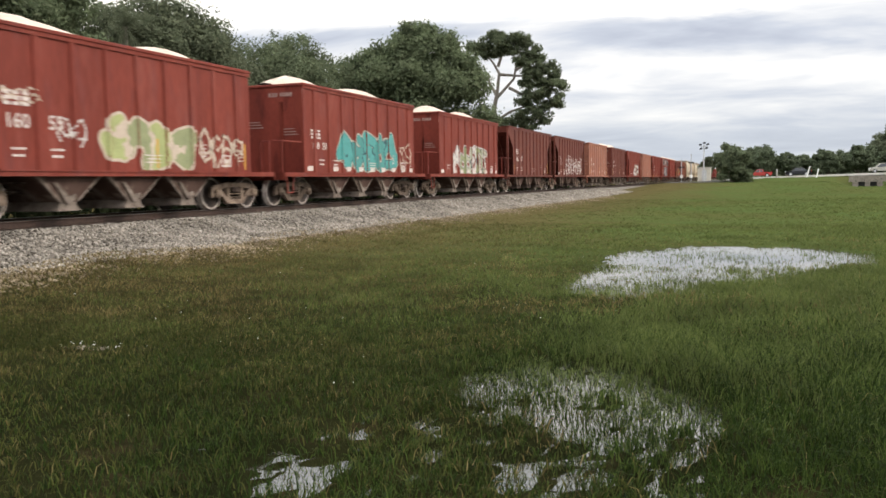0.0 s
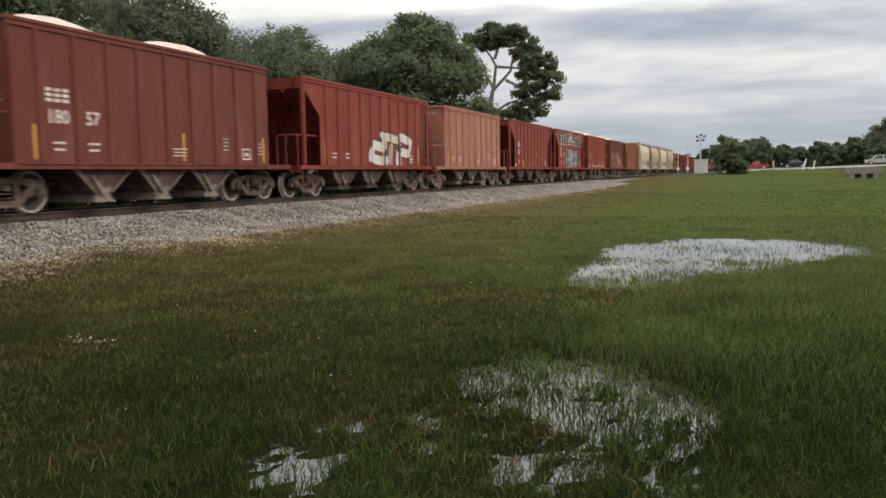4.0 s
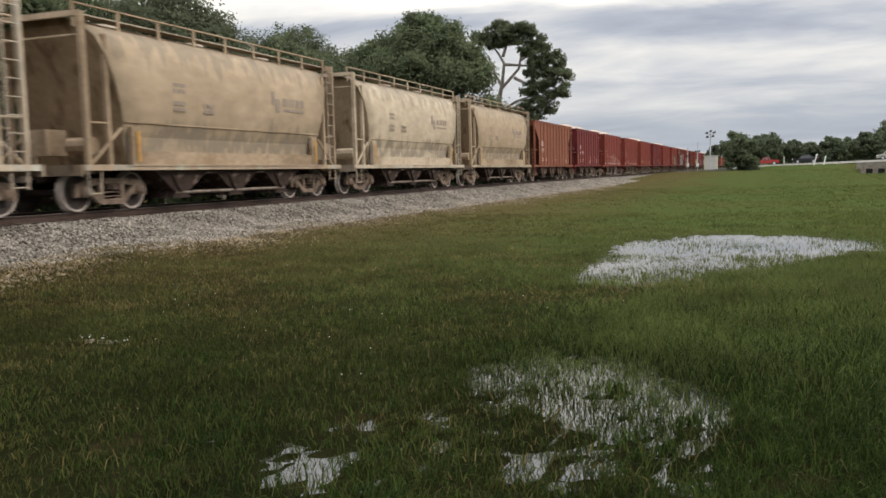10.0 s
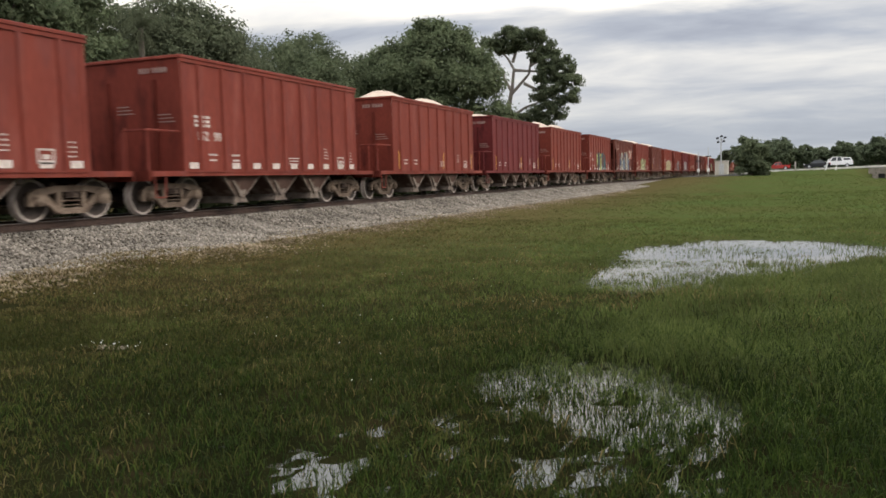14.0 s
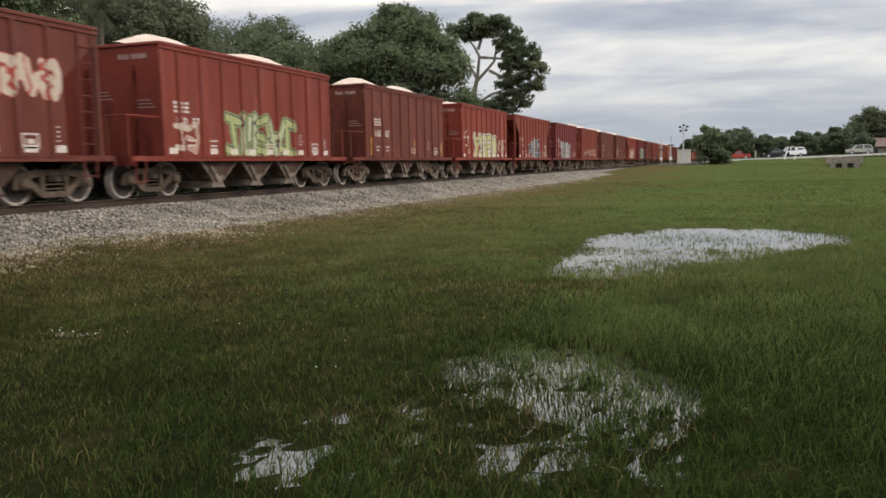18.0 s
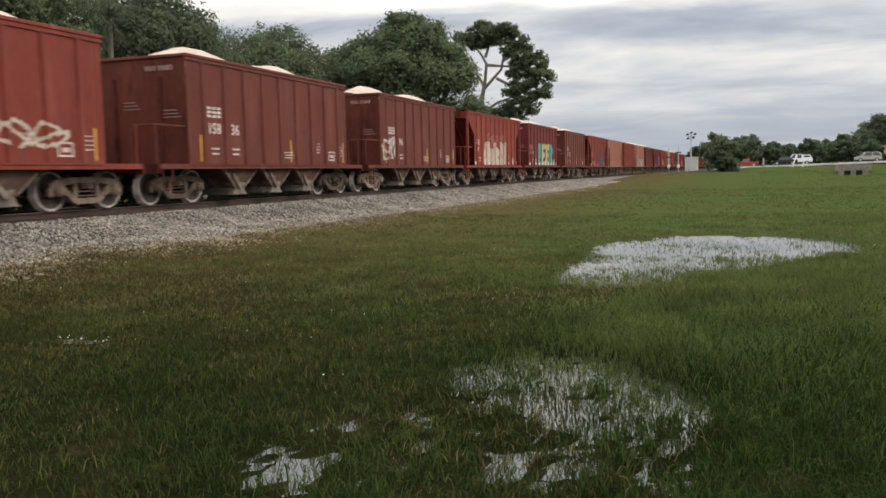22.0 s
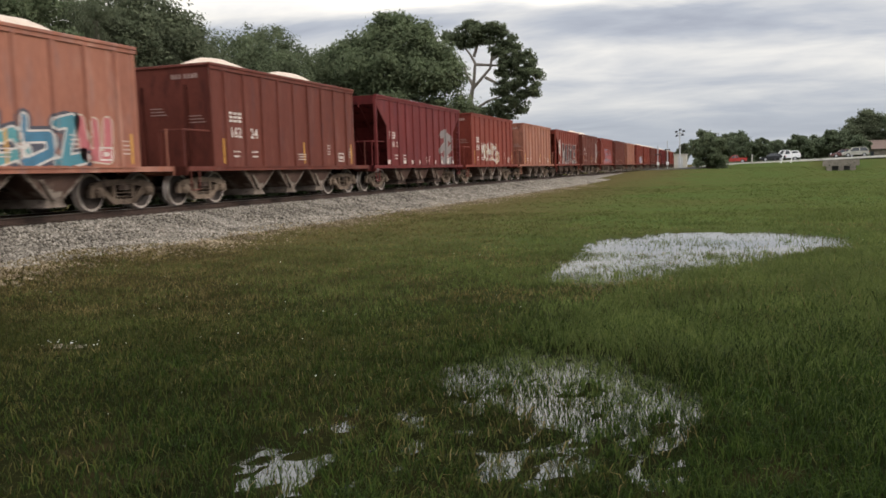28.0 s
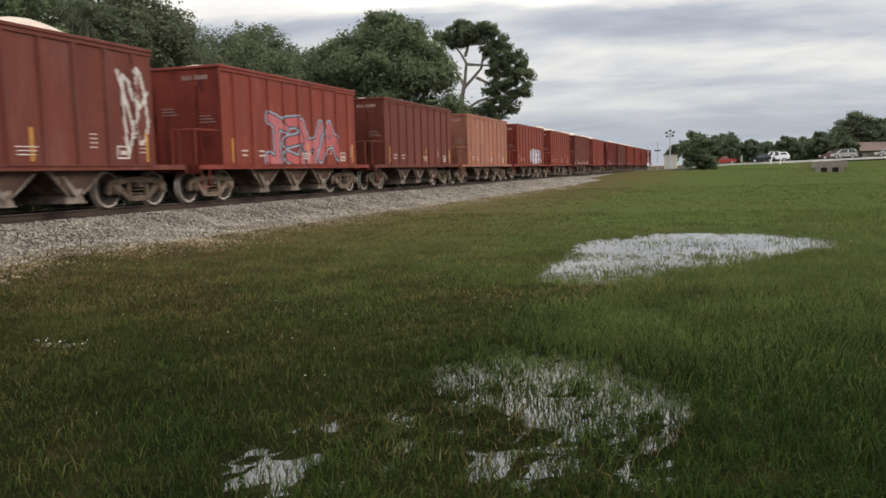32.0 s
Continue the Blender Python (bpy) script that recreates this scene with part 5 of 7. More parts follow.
def vehicle(name, paint, body, cabin, wheels, half, label):
    """A road vehicle heading -x: side outlines of the body and of the glazed cabin swept across its width."""
    v = new(name)
    body, cabin, wheels = [(0.84 * x, 0.92 * z) for x, z in body], [(0.84 * x, 0.92 * z) for x, z in cabin], [0.84 * w for w in wheels]
    bm = bmesh.new()
    prism(bm, body, "y", -half, half)
    bmesh.ops.recalc_face_normals(bm, faces=bm.faces)
    bmesh.ops.bevel(bm, geom=[e for e in bm.edges if abs(e.verts[0].co.y - e.verts[1].co.y) < 0.01], offset=0.06, segments=2, affect="EDGES")
    b = part("body", bm, paint, v)
    # cabin: glass block drawn in towards the roof, with roof panel and pillars over it
    bm = bmesh.new()
    z0, z1 = min(z for _, z in cabin), max(z for _, z in cabin)
    def inset(z):
        return half - 0.06 - 0.16 * (z - z0) / (z1 - z0)
    a = [bm.verts.new((x, -inset(z), z)) for x, z in cabin]
    c = [bm.verts.new((x, inset(z), z)) for x, z in cabin]
    bm.faces.new(a)
    bm.faces.new(c[::-1])
    for i in range(len(cabin)):
        j = (i + 1) % len(cabin)
        bm.faces.new((a[i], c[i], c[j], a[j]))
    bmesh.ops.recalc_face_normals(bm, faces=bm.faces)
    part("window_glass", bm, M_GLASS, v)
    top = sorted([p for p in cabin if p[1] > z1 - 0.08])
    bm = bmesh.new()
    box(bm, top[0][0] - 0.03, top[-1][0] + 0.03, -inset(z1) - 0.01, inset(z1) + 0.01, z1 - 0.02, z1 + 0.05, 0.02)
    part("roof", bm, paint, v)
    low = sorted([p for p in cabin if p[1] < z0 + 0.08])
    for (x0, zz0), (x1, zz1) in ((low[0], top[0]), (low[-1], top[-1]), (((low[0][0] + low[-1][0]) / 2 + 0.1, z0), ((top[0][0] + top[-1][0]) / 2, z1))):
        for s in (-1, 1):
            bm = bmesh.new()
            rod(bm, (x0, s * inset(z0), zz0), (x1, s * inset(z1), zz1), 0.055, 5)
            part("pillar", bm, paint, v)
    x_f, x_r = min(x for x, _ in body), max(x for x, _ in body)
    for s in (-1, 1):
        bm = bmesh.new()
        box(bm, x_f - 0.015, x_f + 0.1, s * (half - 0.25) - 0.18, s * (half - 0.25) + 0.18, 0.62, 0.78, 0.02)
        part("headlight", bm, M_HEAD, v)
        bm = bmesh.new()
        box(bm, x_r - 0.1, x_r + 0.015, s * (half - 0.2) - 0.14, s * (half - 0.2) + 0.14, 0.66, 0.92, 0.02)
        part("tail_light", bm, M_TAIL, v)
        for w in wheels:
            t = put("wheel", TYRE, v, (w, s * (half - 0.08), 0.33))
            put("rim", RIM, t)
    return tagged(v, label, "vehicle")


SEDAN = [(-2.3, 0.32), (-2.32, 0.6), (-2.2, 0.75), (-1.2, 0.9), (1.3, 0.95), (2.2, 0.95), (2.32, 0.8), (2.3, 0.35)]
SEDAN_C = [(-1.2, 0.88), (-0.45, 1.42), (0.75, 1.45), (1.65, 0.93)]
SUVB = [(-2.25, 0.36), (-2.28, 0.7), (-2.1, 0.92), (-1.2, 1.03), (1.9, 1.06), (2.25, 1.0), (2.27, 0.4)]
SUVC = [(-1.25, 1.0), (-0.5, 1.62), (1.75, 1.66), (2.2, 1.04)]
PICK = [(-2.85, 0.45), (-2.88, 0.85), (-2.7, 1.08), (-1.35, 1.15), (0.85, 1.18), (0.95, 1.2), (2.8, 1.2), (2.85, 0.9), (2.82, 0.5)]
PICKC = [(-1.35, 1.12), (-0.75, 1.82), (0.75, 1.84), (0.95, 1.15)]
P_RED = mat("red_car_paint", (0.32, 0.028, 0.024), (0.38, 0.036, 0.03), 1, 0.3, bump=0)
P_BLACK = mat("black_car_paint", (0.012, 0.013, 0.016), (0.02, 0.02, 0.024), 1, 0.25, bump=0)
P_WHITE = mat("white_car_paint", (0.72, 0.72, 0.72), (0.8, 0.8, 0.8), 1, 0.3, bump=0)
P_SILV = mat("beige_silver_car_paint", (0.34, 0.33, 0.28), (0.42, 0.41, 0.36), 1, 0.35, 0.4, bump=0)
P_BRWN = mat("dark_wine_car_paint", (0.10, 0.04, 0.035), (0.14, 0.055, 0.05), 1, 0.3, bump=0)
red_car = vehicle("pickup_truck", P_RED, SEDAN, [(-0.9, 0.9), (-0.3, 1.4), (0.5, 1.42), (0.75, 0.93)], (-1.45, 1.45), 0.88, "small red pickup truck waiting at the crossing")
black_car = vehicle("sedan_car", P_BLACK, SEDAN, SEDAN_C, (-1.4, 1.4), 0.9, "black sedan waiting on the road")
white_truck = vehicle("pickup_truck", P_WHITE, PICK, PICKC, (-1.85, 1.8), 0.98, "white pickup truck with a canopy pulling up on the road")
bm = bmesh.new()
prism(bm, [(0.82, 1.05), (0.86, 1.62), (1.95, 1.6), (2.3, 1.05)], "y", -0.84, 0.84)
bmesh.ops.bevel(bm, geom=bm.edges[:], offset=0.04, segments=1, affect="EDGES")
canopy = part("canopy", bm, P_WHITE, white_truck, "white bed canopy with dark side windows")
for s in (-1, 1):
    bm = bmesh.new()
    prism(bm, [(0.98, 1.22), (1.0, 1.5), (1.85, 1.49), (2.02, 1.22)], "y", s * 0.845 - 0.01, s * 0.845 + 0.01)
    part("canopy_window", bm, M_GLASS, canopy)
suv = vehicle("minivan", P_SILV, SUVB, SUVC, (-1.4, 1.4), 0.92, "beige-silver minivan standing on the road")
wine_car = vehicle("sedan_car", P_BRWN, SEDAN, SEDAN_C, (-1.4, 1.4), 0.88, "dark wine-red sedan pulling up on the road")
late_car = vehicle("sedan_car", P_SILV, SEDAN, SEDAN_C, (-1.4, 1.4), 0.88, "silver sedan arriving on the road")


def on_road(x, y):
    return pose(x, y, road_z(x) + 0.025)


for v, x, y in ((red_car, 0.65, 149), (black_car, 6.6, 149), (suv, 18.95, 149)):
    v.matrix_basis = on_road(x, y)


def stick(name, segs, r, m, label, cat, at=(0, 0, 0)):
    ob = new(name)
    ob.location = at
    bm = bmesh.new()
    for p, q in segs:
        rod(bm, p, q, r, 8)
    part("pole", bm, m, ob)
    return tagged(ob, label, cat)


# flood-light pole
px_, py_ = -8.6, 156.0
fp = stick("floodlight_pole", [((0, 0, 0), (0, 0, 6.4))], 0.11, M_GALV, "grey steel pole with a cluster of floodlights", "light pole", (px_, py_, 1.0))
bm = bmesh.new()
box(bm, -0.6, 0.6, -0.06, 0.06, 6.0, 6.12)
part("crossbar", bm, M_GALV, fp)
for x, z in ((-0.6, 6.2), (0.05, 6.5), (0.65, 6.25), (-0.5, 5.5), (0.45, 5.6)):
    bm = bmesh.new()
    prism(bm, [(x - 0.26, z), (x + 0.26, z + 0.08), (x + 0.2, z + 0.38), (x - 0.2, z + 0.3)], "y", -0.22, 0.18)
    part("floodlight", bm, M_DARK, fp)

# crossing signals beside the track
for sx, h in ((-12.6, 4.3), (-10.9, 5.1)):
    s = stick("crossing_signal", [((0, 0, 0), (0, 0, h))], 0.08, M_GALV, "slim crossing signal mast with a white box at its foot", "signal", (sx, 158.0, 0.75))
    bm = bmesh.new()
    box(bm, -0.22, 0.22, -0.2, 0.2, 0.75, 1.35, 0.03)
    part("relay_box", bm, M_WHITE, s)
    bm = bmesh.new()
    box(bm, -0.42, 0.42, -0.08, 0.02, h - 1.68, h - 1.48)
    part("lamp_bar", bm, M_DARK, s)
    for x in (-0.36, 0.36):
        bm = bmesh.new()
        lathe(bm, [(0.0, -0.12), (0.15, -0.12), (0.15, 0.02), (0.0, 0.02)], 12, "y")
        lamp = part("signal_lamp", bm, M_DARK, s)
        lamp.location = (x, 0, h - 1.58)

# signal cabin
cb = new("signal_cabin")
cb.location = (-8.9, 164.0, 0.9)
bm = bmesh.new()
box(bm, -1.15, 1.15, -1.2, 1.2, 0, 2.45)
part("wall", bm, mat("cream_render", (0.42, 0.39, 0.33), (0.54, 0.51, 0.44), 1.2, 0.9, bump=0.15), cb)
bm = bmesh.new()
box(bm, -1.3, 1.3, -1.35, 1.35, 2.45, 2.6, 0.03)
part("roof", bm, M_CONC, cb)
bm = bmesh.new()
box(bm, -0.45, 0.45, -1.24, -1.2, 0.02, 2.05)
part("door", bm, M_GALV, cb)
tagged(cb, "small white signal cabin beside the crossing", "cabin")

# leaning white posts in the verge
for (x0, x1, h) in ((7.55, 8.05, 1.9), (9.0, 9.3, 1.5)):
    z = ground_z(x0, 143.5) - 0.1
    p = new("marker_post")
    p.location = (x0, 143.5, z)
    bm = bmesh.new()
    prism(bm, [(-0.09, 0), (0.09, 0), (x1 - x0 + 0.09, h), (x1 - x0 - 0.09, h)], "y", -0.07, 0.07)
    part("board", bm, M_WHITE, p)
    tagged(p, "white marker post leaning in the grass verge", "post")
p = stick("bollard", [((0, 0, 0), (0, 0, 1.6))], 0.12, M_CONC, "short grey post on the road's edge", "post", (3.3, 146.0, road_z(3.3) - 0.3))

# culvert under the road
cv = new("culvert")
cv.location = (16.25, 143.6, -0.62)
bm = bmesh.new()
box(bm, -2.1, 2.1, -0.2, 0.3, -0.6, 0.15)
box(bm, -2.6, 2.6, -0.2, 0.3, 1.15, 2.1)
for x0, x1 in ((-2.1, -1.3), (-0.35, 0.35), (1.3, 2.1)):
    box(bm, x0, x1, -0.2, 0.3, 0.15, 1.15)
part("headwall", bm, M_OLDCONC, cv)
# black sheets stand in for the darkness inside the culvert
for x in (-0.82, 0.82):
    bm = bmesh.new()
    box(bm, x - 0.47, x + 0.47, 0.25, 0.28, 0.15, 1.15)
    part("opening", bm, M_DARK, cv)
tagged(cv, "weathered concrete culvert headwall with black sheets behind its two openings", "culvert")

# house behind the far road
hs = new("house")
hs.location = (28.8, 184.0, 0.9)
bm = bmesh.new()
box(bm, -5.5, 5.5, -3.5, 3.5, -0.5, 2.5)
part("wall", bm, M_OLDCONC, hs)
bm = bmesh.new()
prism(bm, [(-4.2, 2.45), (4.2, 2.45), (0, 4.2)], "x", -6, 6)
part("roof", bm, mat("brown_shingle", (0.09, 0.06, 0.05), (0.16, 0.11, 0.09), 3, 0.9), hs)
for x in (-3.2, 0.5, 3.4):
    bm = bmesh.new()
    box(bm, x - 0.6, x + 0.6, -3.54, -3.48, 0.9, 2.0)
    part("window", bm, M_GLASS, hs)
tagged(hs, "low house with a brown shingle roof behind the road", "house")

FAR = "trees along the crossing road"
for k, (x, y, h, w, m, low, lab) in enumerate((
        (-3.1, 138.5, 6.4, 7.6, M_PINE, -0.12, "round dark tree standing before the road"), (0.7, 170, 6.6, 7.5, M_FAR, 0.1, "dark tree behind the road"), (-2.5, 172, 5.8, 6.0, M_FAR, 0.1, "dark tree behind the road"),
        (5.6, 172, 4.7, 5.0, M_FAR, 0.1, "small dark tree behind the road"), (9.0, 178, 4.2, 6.0, M_FAR, 0.1, "low tree behind the road"), (13.0, 174, 4.8, 6.0, M_FAR, 0.1, "small tree with a feathery top behind the road"),
        (18.2, 176, 6.2, 6.0, M_FAR, 0.08, "round dark tree behind the road"), (25.8, 190, 9.0, 11.5, M_MOSSY, 0.15, "tall open tree behind the house"), (31.5, 188, 9.0, 9.0, M_FAR, 0.1, "broad tree behind the road"), (40, 186, 9.5, 10, M_FAR, 0.1, "broad tree behind the road"),
        (52, 190, 9.0, 11, M_FAR, 0.1, "broad tree behind the road"), (-9.5, 186, 4.8, 4.0, M_MOSSY, 0.1, "low palm-like shrub behind the cabin"), (22.5, 172, 4.2, 4.5, M_FAR, 0.05, "low shrub behind the road"), (3.4, 180, 4.1, 6.5, M_FAR, 0.02, "low bushy tree behind the road"), (7.6, 184, 4.3, 6.5, M_FAR, 0.02, "low bushy tree behind the road"),
        (15.8, 182, 4.6, 6.5, M_FAR, 0.02, "low bushy tree behind the road"), (21.8, 186, 5.8, 6.5, M_FAR, 0.02, "low bushy tree behind the road"))):
    auto_tree("roadside_tree", x, y, h, w, m, 34, 0.21, lab, 80 + k, ground_z(x, y) if y < 140 else 1.3, low, FAR)


# ---- sleepers, stones and grass ----
def sleeper(bm):
    box(bm, -1.3, 1.3, -0.115, 0.115, -0.18, 0.0, 0.012)


ties = new("sleepers")
tagged(ties, "dark creosoted timber sleepers half buried in stone", "sleepers", kind="structure")
SLEEPER = fresh(sleeper, M_TIE)
for k in range(130):
    put("sleeper", SLEEPER, ties, (TX + random.Random(k).uniform(-0.04, 0.04), 6 + k * 0.55, RAIL - 0.165), random.Random(k + 7).uniform(-0.8, 0.8))

OCT_V = np.array([(1, 0, 0), (-1, 0, 0), (0, 1, 0), (0, -1, 0), (0, 0, 1), (0, 0, -1)], float)
OCT_F = np.array([(0, 2, 4), (2, 1, 4), (1, 3, 4), (3, 0, 4), (2, 0, 5), (1, 2, 5), (3, 1, 5), (0, 3, 5)])


def bed_z(x):
    xs_, zs_ = [p[0] for p in PROFILE][::-1], [p[1] for p in PROFILE][::-1]
    return np.interp(x, xs_, zs_)


def tri_mesh(name, v, f, mats, mi=None):
    me = bpy.data.meshes.new(name)
    me.vertices.add(len(v))
    me.vertices.foreach_set("co", np.ascontiguousarray(v, dtype=np.float32).ravel())
    me.loops.add(3 * len(f))
    me.loops.foreach_set("vertex_index", np.ascontiguousarray(f, dtype=np.int32).ravel())
    me.polygons.add(len(f))
    me.polygons.foreach_set("loop_start", np.arange(0, 3 * len(f), 3))
    for m in mats:
        me.materials.append(m)
    if mi is not None:
        me.polygons.foreach_set("material_index", np.ascontiguousarray(mi, dtype=np.int32))
    me.update(calc_edges=True)
    return me


def stones(x, y, z, size, rg):
    n = len(x)
    v = OCT_V[None] * rg.uniform(0.6, 1.3, (n, 6, 1)) * size[:, None, None] * np.array([1, 1, 0.75])
    a = rg.uniform(0, 6.283, n)
    c, s = np.cos(a)[:, None], np.sin(a)[:, None]
    t = rg.uniform(-0.5, 0.5, n)[:, None]
    vx, vy, vz = v[..., 0], v[..., 1], v[..., 2]
    vx, vz = vx + t * vz, vz - t * vx
    v = np.stack([x[:, None] + c * vx - s * vy, y[:, None] + s * vx + c * vy, z[:, None] + vz], -1).reshape(-1, 3)
    f = (OCT_F[None] + 6 * np.arange(n)[:, None, None]).reshape(-1, 3)
    return v, f


def stone_material(name, c1, c2, c3):
    m = leafy(name, c1, c2, c3)
    nd = m.node_tree.nodes
    for q in [q for q in nd if q.type == "MIX_SHADER"]:
        q.inputs[0].default_value = 0.0
    nd["Principled BSDF"].inputs["Roughness"].default_value = 0.95
    return m


M_STONES = stone_material("loose_ballast_stones", (0.11, 0.097, 0.081), (0.195, 0.173, 0.145), (0.31, 0.278, 0.236))
M_SAND = stone_material("tan_spilled_stones", (0.12, 0.092, 0.06), (0.19, 0.15, 0.10), (0.27, 0.22, 0.155))
rgs = np.random.default_rng(21)
n = 33000
sy = 7 + 75 * rgs.uniform(0, 1, n) ** 1.7
sx = rgs.uniform(-13.9, -11.0, n)
sz = np.maximum(bed_z(sx), np.where(sx > -12.4, [ground_z(a, b) for a, b in zip(sx, sy)], -1.0))
v, f = stones(sx, sy, sz + 0.01, rgs.uniform(0.02, 0.044, n) * (1 + 0.014 * sy), rgs)
tagged(new("ballast_stones", tri_mesh("ballast_stones", v, f, (M_STONES,))), "loose pale grey crushed stones covering the track bed", "stones", kind="stuff")
n = 15000
sy = 7 + 60 * rgs.uniform(0, 1, n) ** 1.6
sx = -11.45 + np.abs(rgs.normal(size=n)) * 0.6 + 0.25 * np.sin(sy * 0.9)
sz = np.array([max(ground_z(a, b), bed_z(a)) for a, b in zip(sx, sy)])
v, f = stones(sx, sy, sz + 0.012, rgs.uniform(0.014, 0.036, n), rgs)
tagged(new("spilled_stones", tri_mesh("spilled_stones", v, f, (M_SAND,))), "tan stones spilled from the track bed into the grass", "stones", kind="stuff")
n = 90
sx, sy = rgs.uniform(-9, 4, n), 3 + 14 * rgs.uniform(0, 1, n)
near = rgs.normal(size=(16, 2)) * np.array([0.35, 0.1]) + np.array([-5.75, 6.0])
sx, sy = np.concatenate([sx, near[:, 0]]), np.concatenate([sy, near[:, 1]])
v, f = stones(sx, sy, np.array([ground_z(a, b) for a, b in zip(sx, sy)]) + 0.045 * (rgs.uniform(0, 1, len(sx)) < 0.8), rgs.uniform(0.004, 0.009, len(sx)), rgs)
tagged(new("pale_specks", tri_mesh("pale_specks", v, f, (M_WHITE,))), "scattered tiny pale flower heads and bits of shell in the turf", "specks", kind="stuff")
bm = bmesh.new()
ring = [bm.verts.new((-5.8 + 0.30 * math.cos(a) * rngb.uniform(0.7, 1.1), 6.02 + 0.10 * math.sin(a) * rngb.uniform(0.7, 1.1), ground_z(-5.8, 6.0) + 0.012)) for a in [k * math.pi / 9 for k in range(18)]]
bm.faces.new(ring)
tagged(new("sand_patch", mesh_of("sand_patch", bm, mat("pale_sand", (0.15, 0.12, 0.085), (0.26, 0.215, 0.165), 6, 0.95))), "small bare patch of pale sand in the turf", "sand", kind="structure")


def grass_material(name, c1, c2, c3):
    m = leafy(name, c1, c2, c3)
    n, l = m.node_tree.nodes, m.node_tree.links
    n["Principled BSDF"].inputs["Roughness"].default_value = 0.55
    return m


# near blades darkened for shade in the turf, field blades lightened for lit tips
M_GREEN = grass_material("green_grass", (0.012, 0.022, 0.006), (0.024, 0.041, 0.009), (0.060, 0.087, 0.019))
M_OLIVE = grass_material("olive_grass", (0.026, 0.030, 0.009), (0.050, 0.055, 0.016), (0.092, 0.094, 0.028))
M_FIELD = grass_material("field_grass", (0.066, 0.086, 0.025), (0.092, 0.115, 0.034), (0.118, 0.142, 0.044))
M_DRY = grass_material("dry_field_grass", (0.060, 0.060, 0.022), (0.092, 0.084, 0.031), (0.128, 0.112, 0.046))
M_STRAW = grass_material("straw_grass", (0.058, 0.043, 0.018), (0.125, 0.095, 0.038), (0.22, 0.176, 0.08))


def patch_noise(x, y, s, z):
    return np.array([noise.noise((a * s, b * s, z)) for a, b in zip(x, y)])


def blades(x, y, z, h, w, rg, mi, curl=0.5, segs=2):
    """Bent tapering blades: two segments near by, single slips far off."""
    n = len(x)
    a = rg.uniform(0, 6.283, n)
    lean = rg.uniform(0.35, 1.28, n) * curl
    dx, dy = np.cos(a), np.sin(a)
    b = rg.uniform(0, 6.283, n)
    wx, wy = np.cos(b) * w / 2, np.sin(b) * w / 2
    p = np.stack([x, y, z], 1)
    side = np.stack([wx, wy, 0 * wx], 1)
    tip = p + np.stack([dx * lean * h, dy * lean * h, h * np.sqrt(np.clip(1 - 0.6 * lean ** 2, 0.1, 1))], 1)
    if segs == 1:
        v = np.stack([p - side, p + side, tip], 1).reshape(-1, 3)
        f = np.arange(3 * n).reshape(-1, 3)
        return v, f, mi
    mid = p + np.stack([dx * lean * h * 0.28, dy * lean * h * 0.28, h * 0.58], 1)
    v = np.stack([p - side, p + side, mid - 0.75 * side, mid + 0.75 * side, tip], 1).reshape(-1, 3)
    k = 5 * np.arange(n)[:, None]
    f = np.concatenate([k + np.array([0, 1, 3]), k + np.array([0, 3, 2]), k + np.array([2, 3, 4])], 1).reshape(-1, 3)
    return v, f, np.repeat(mi, 3)


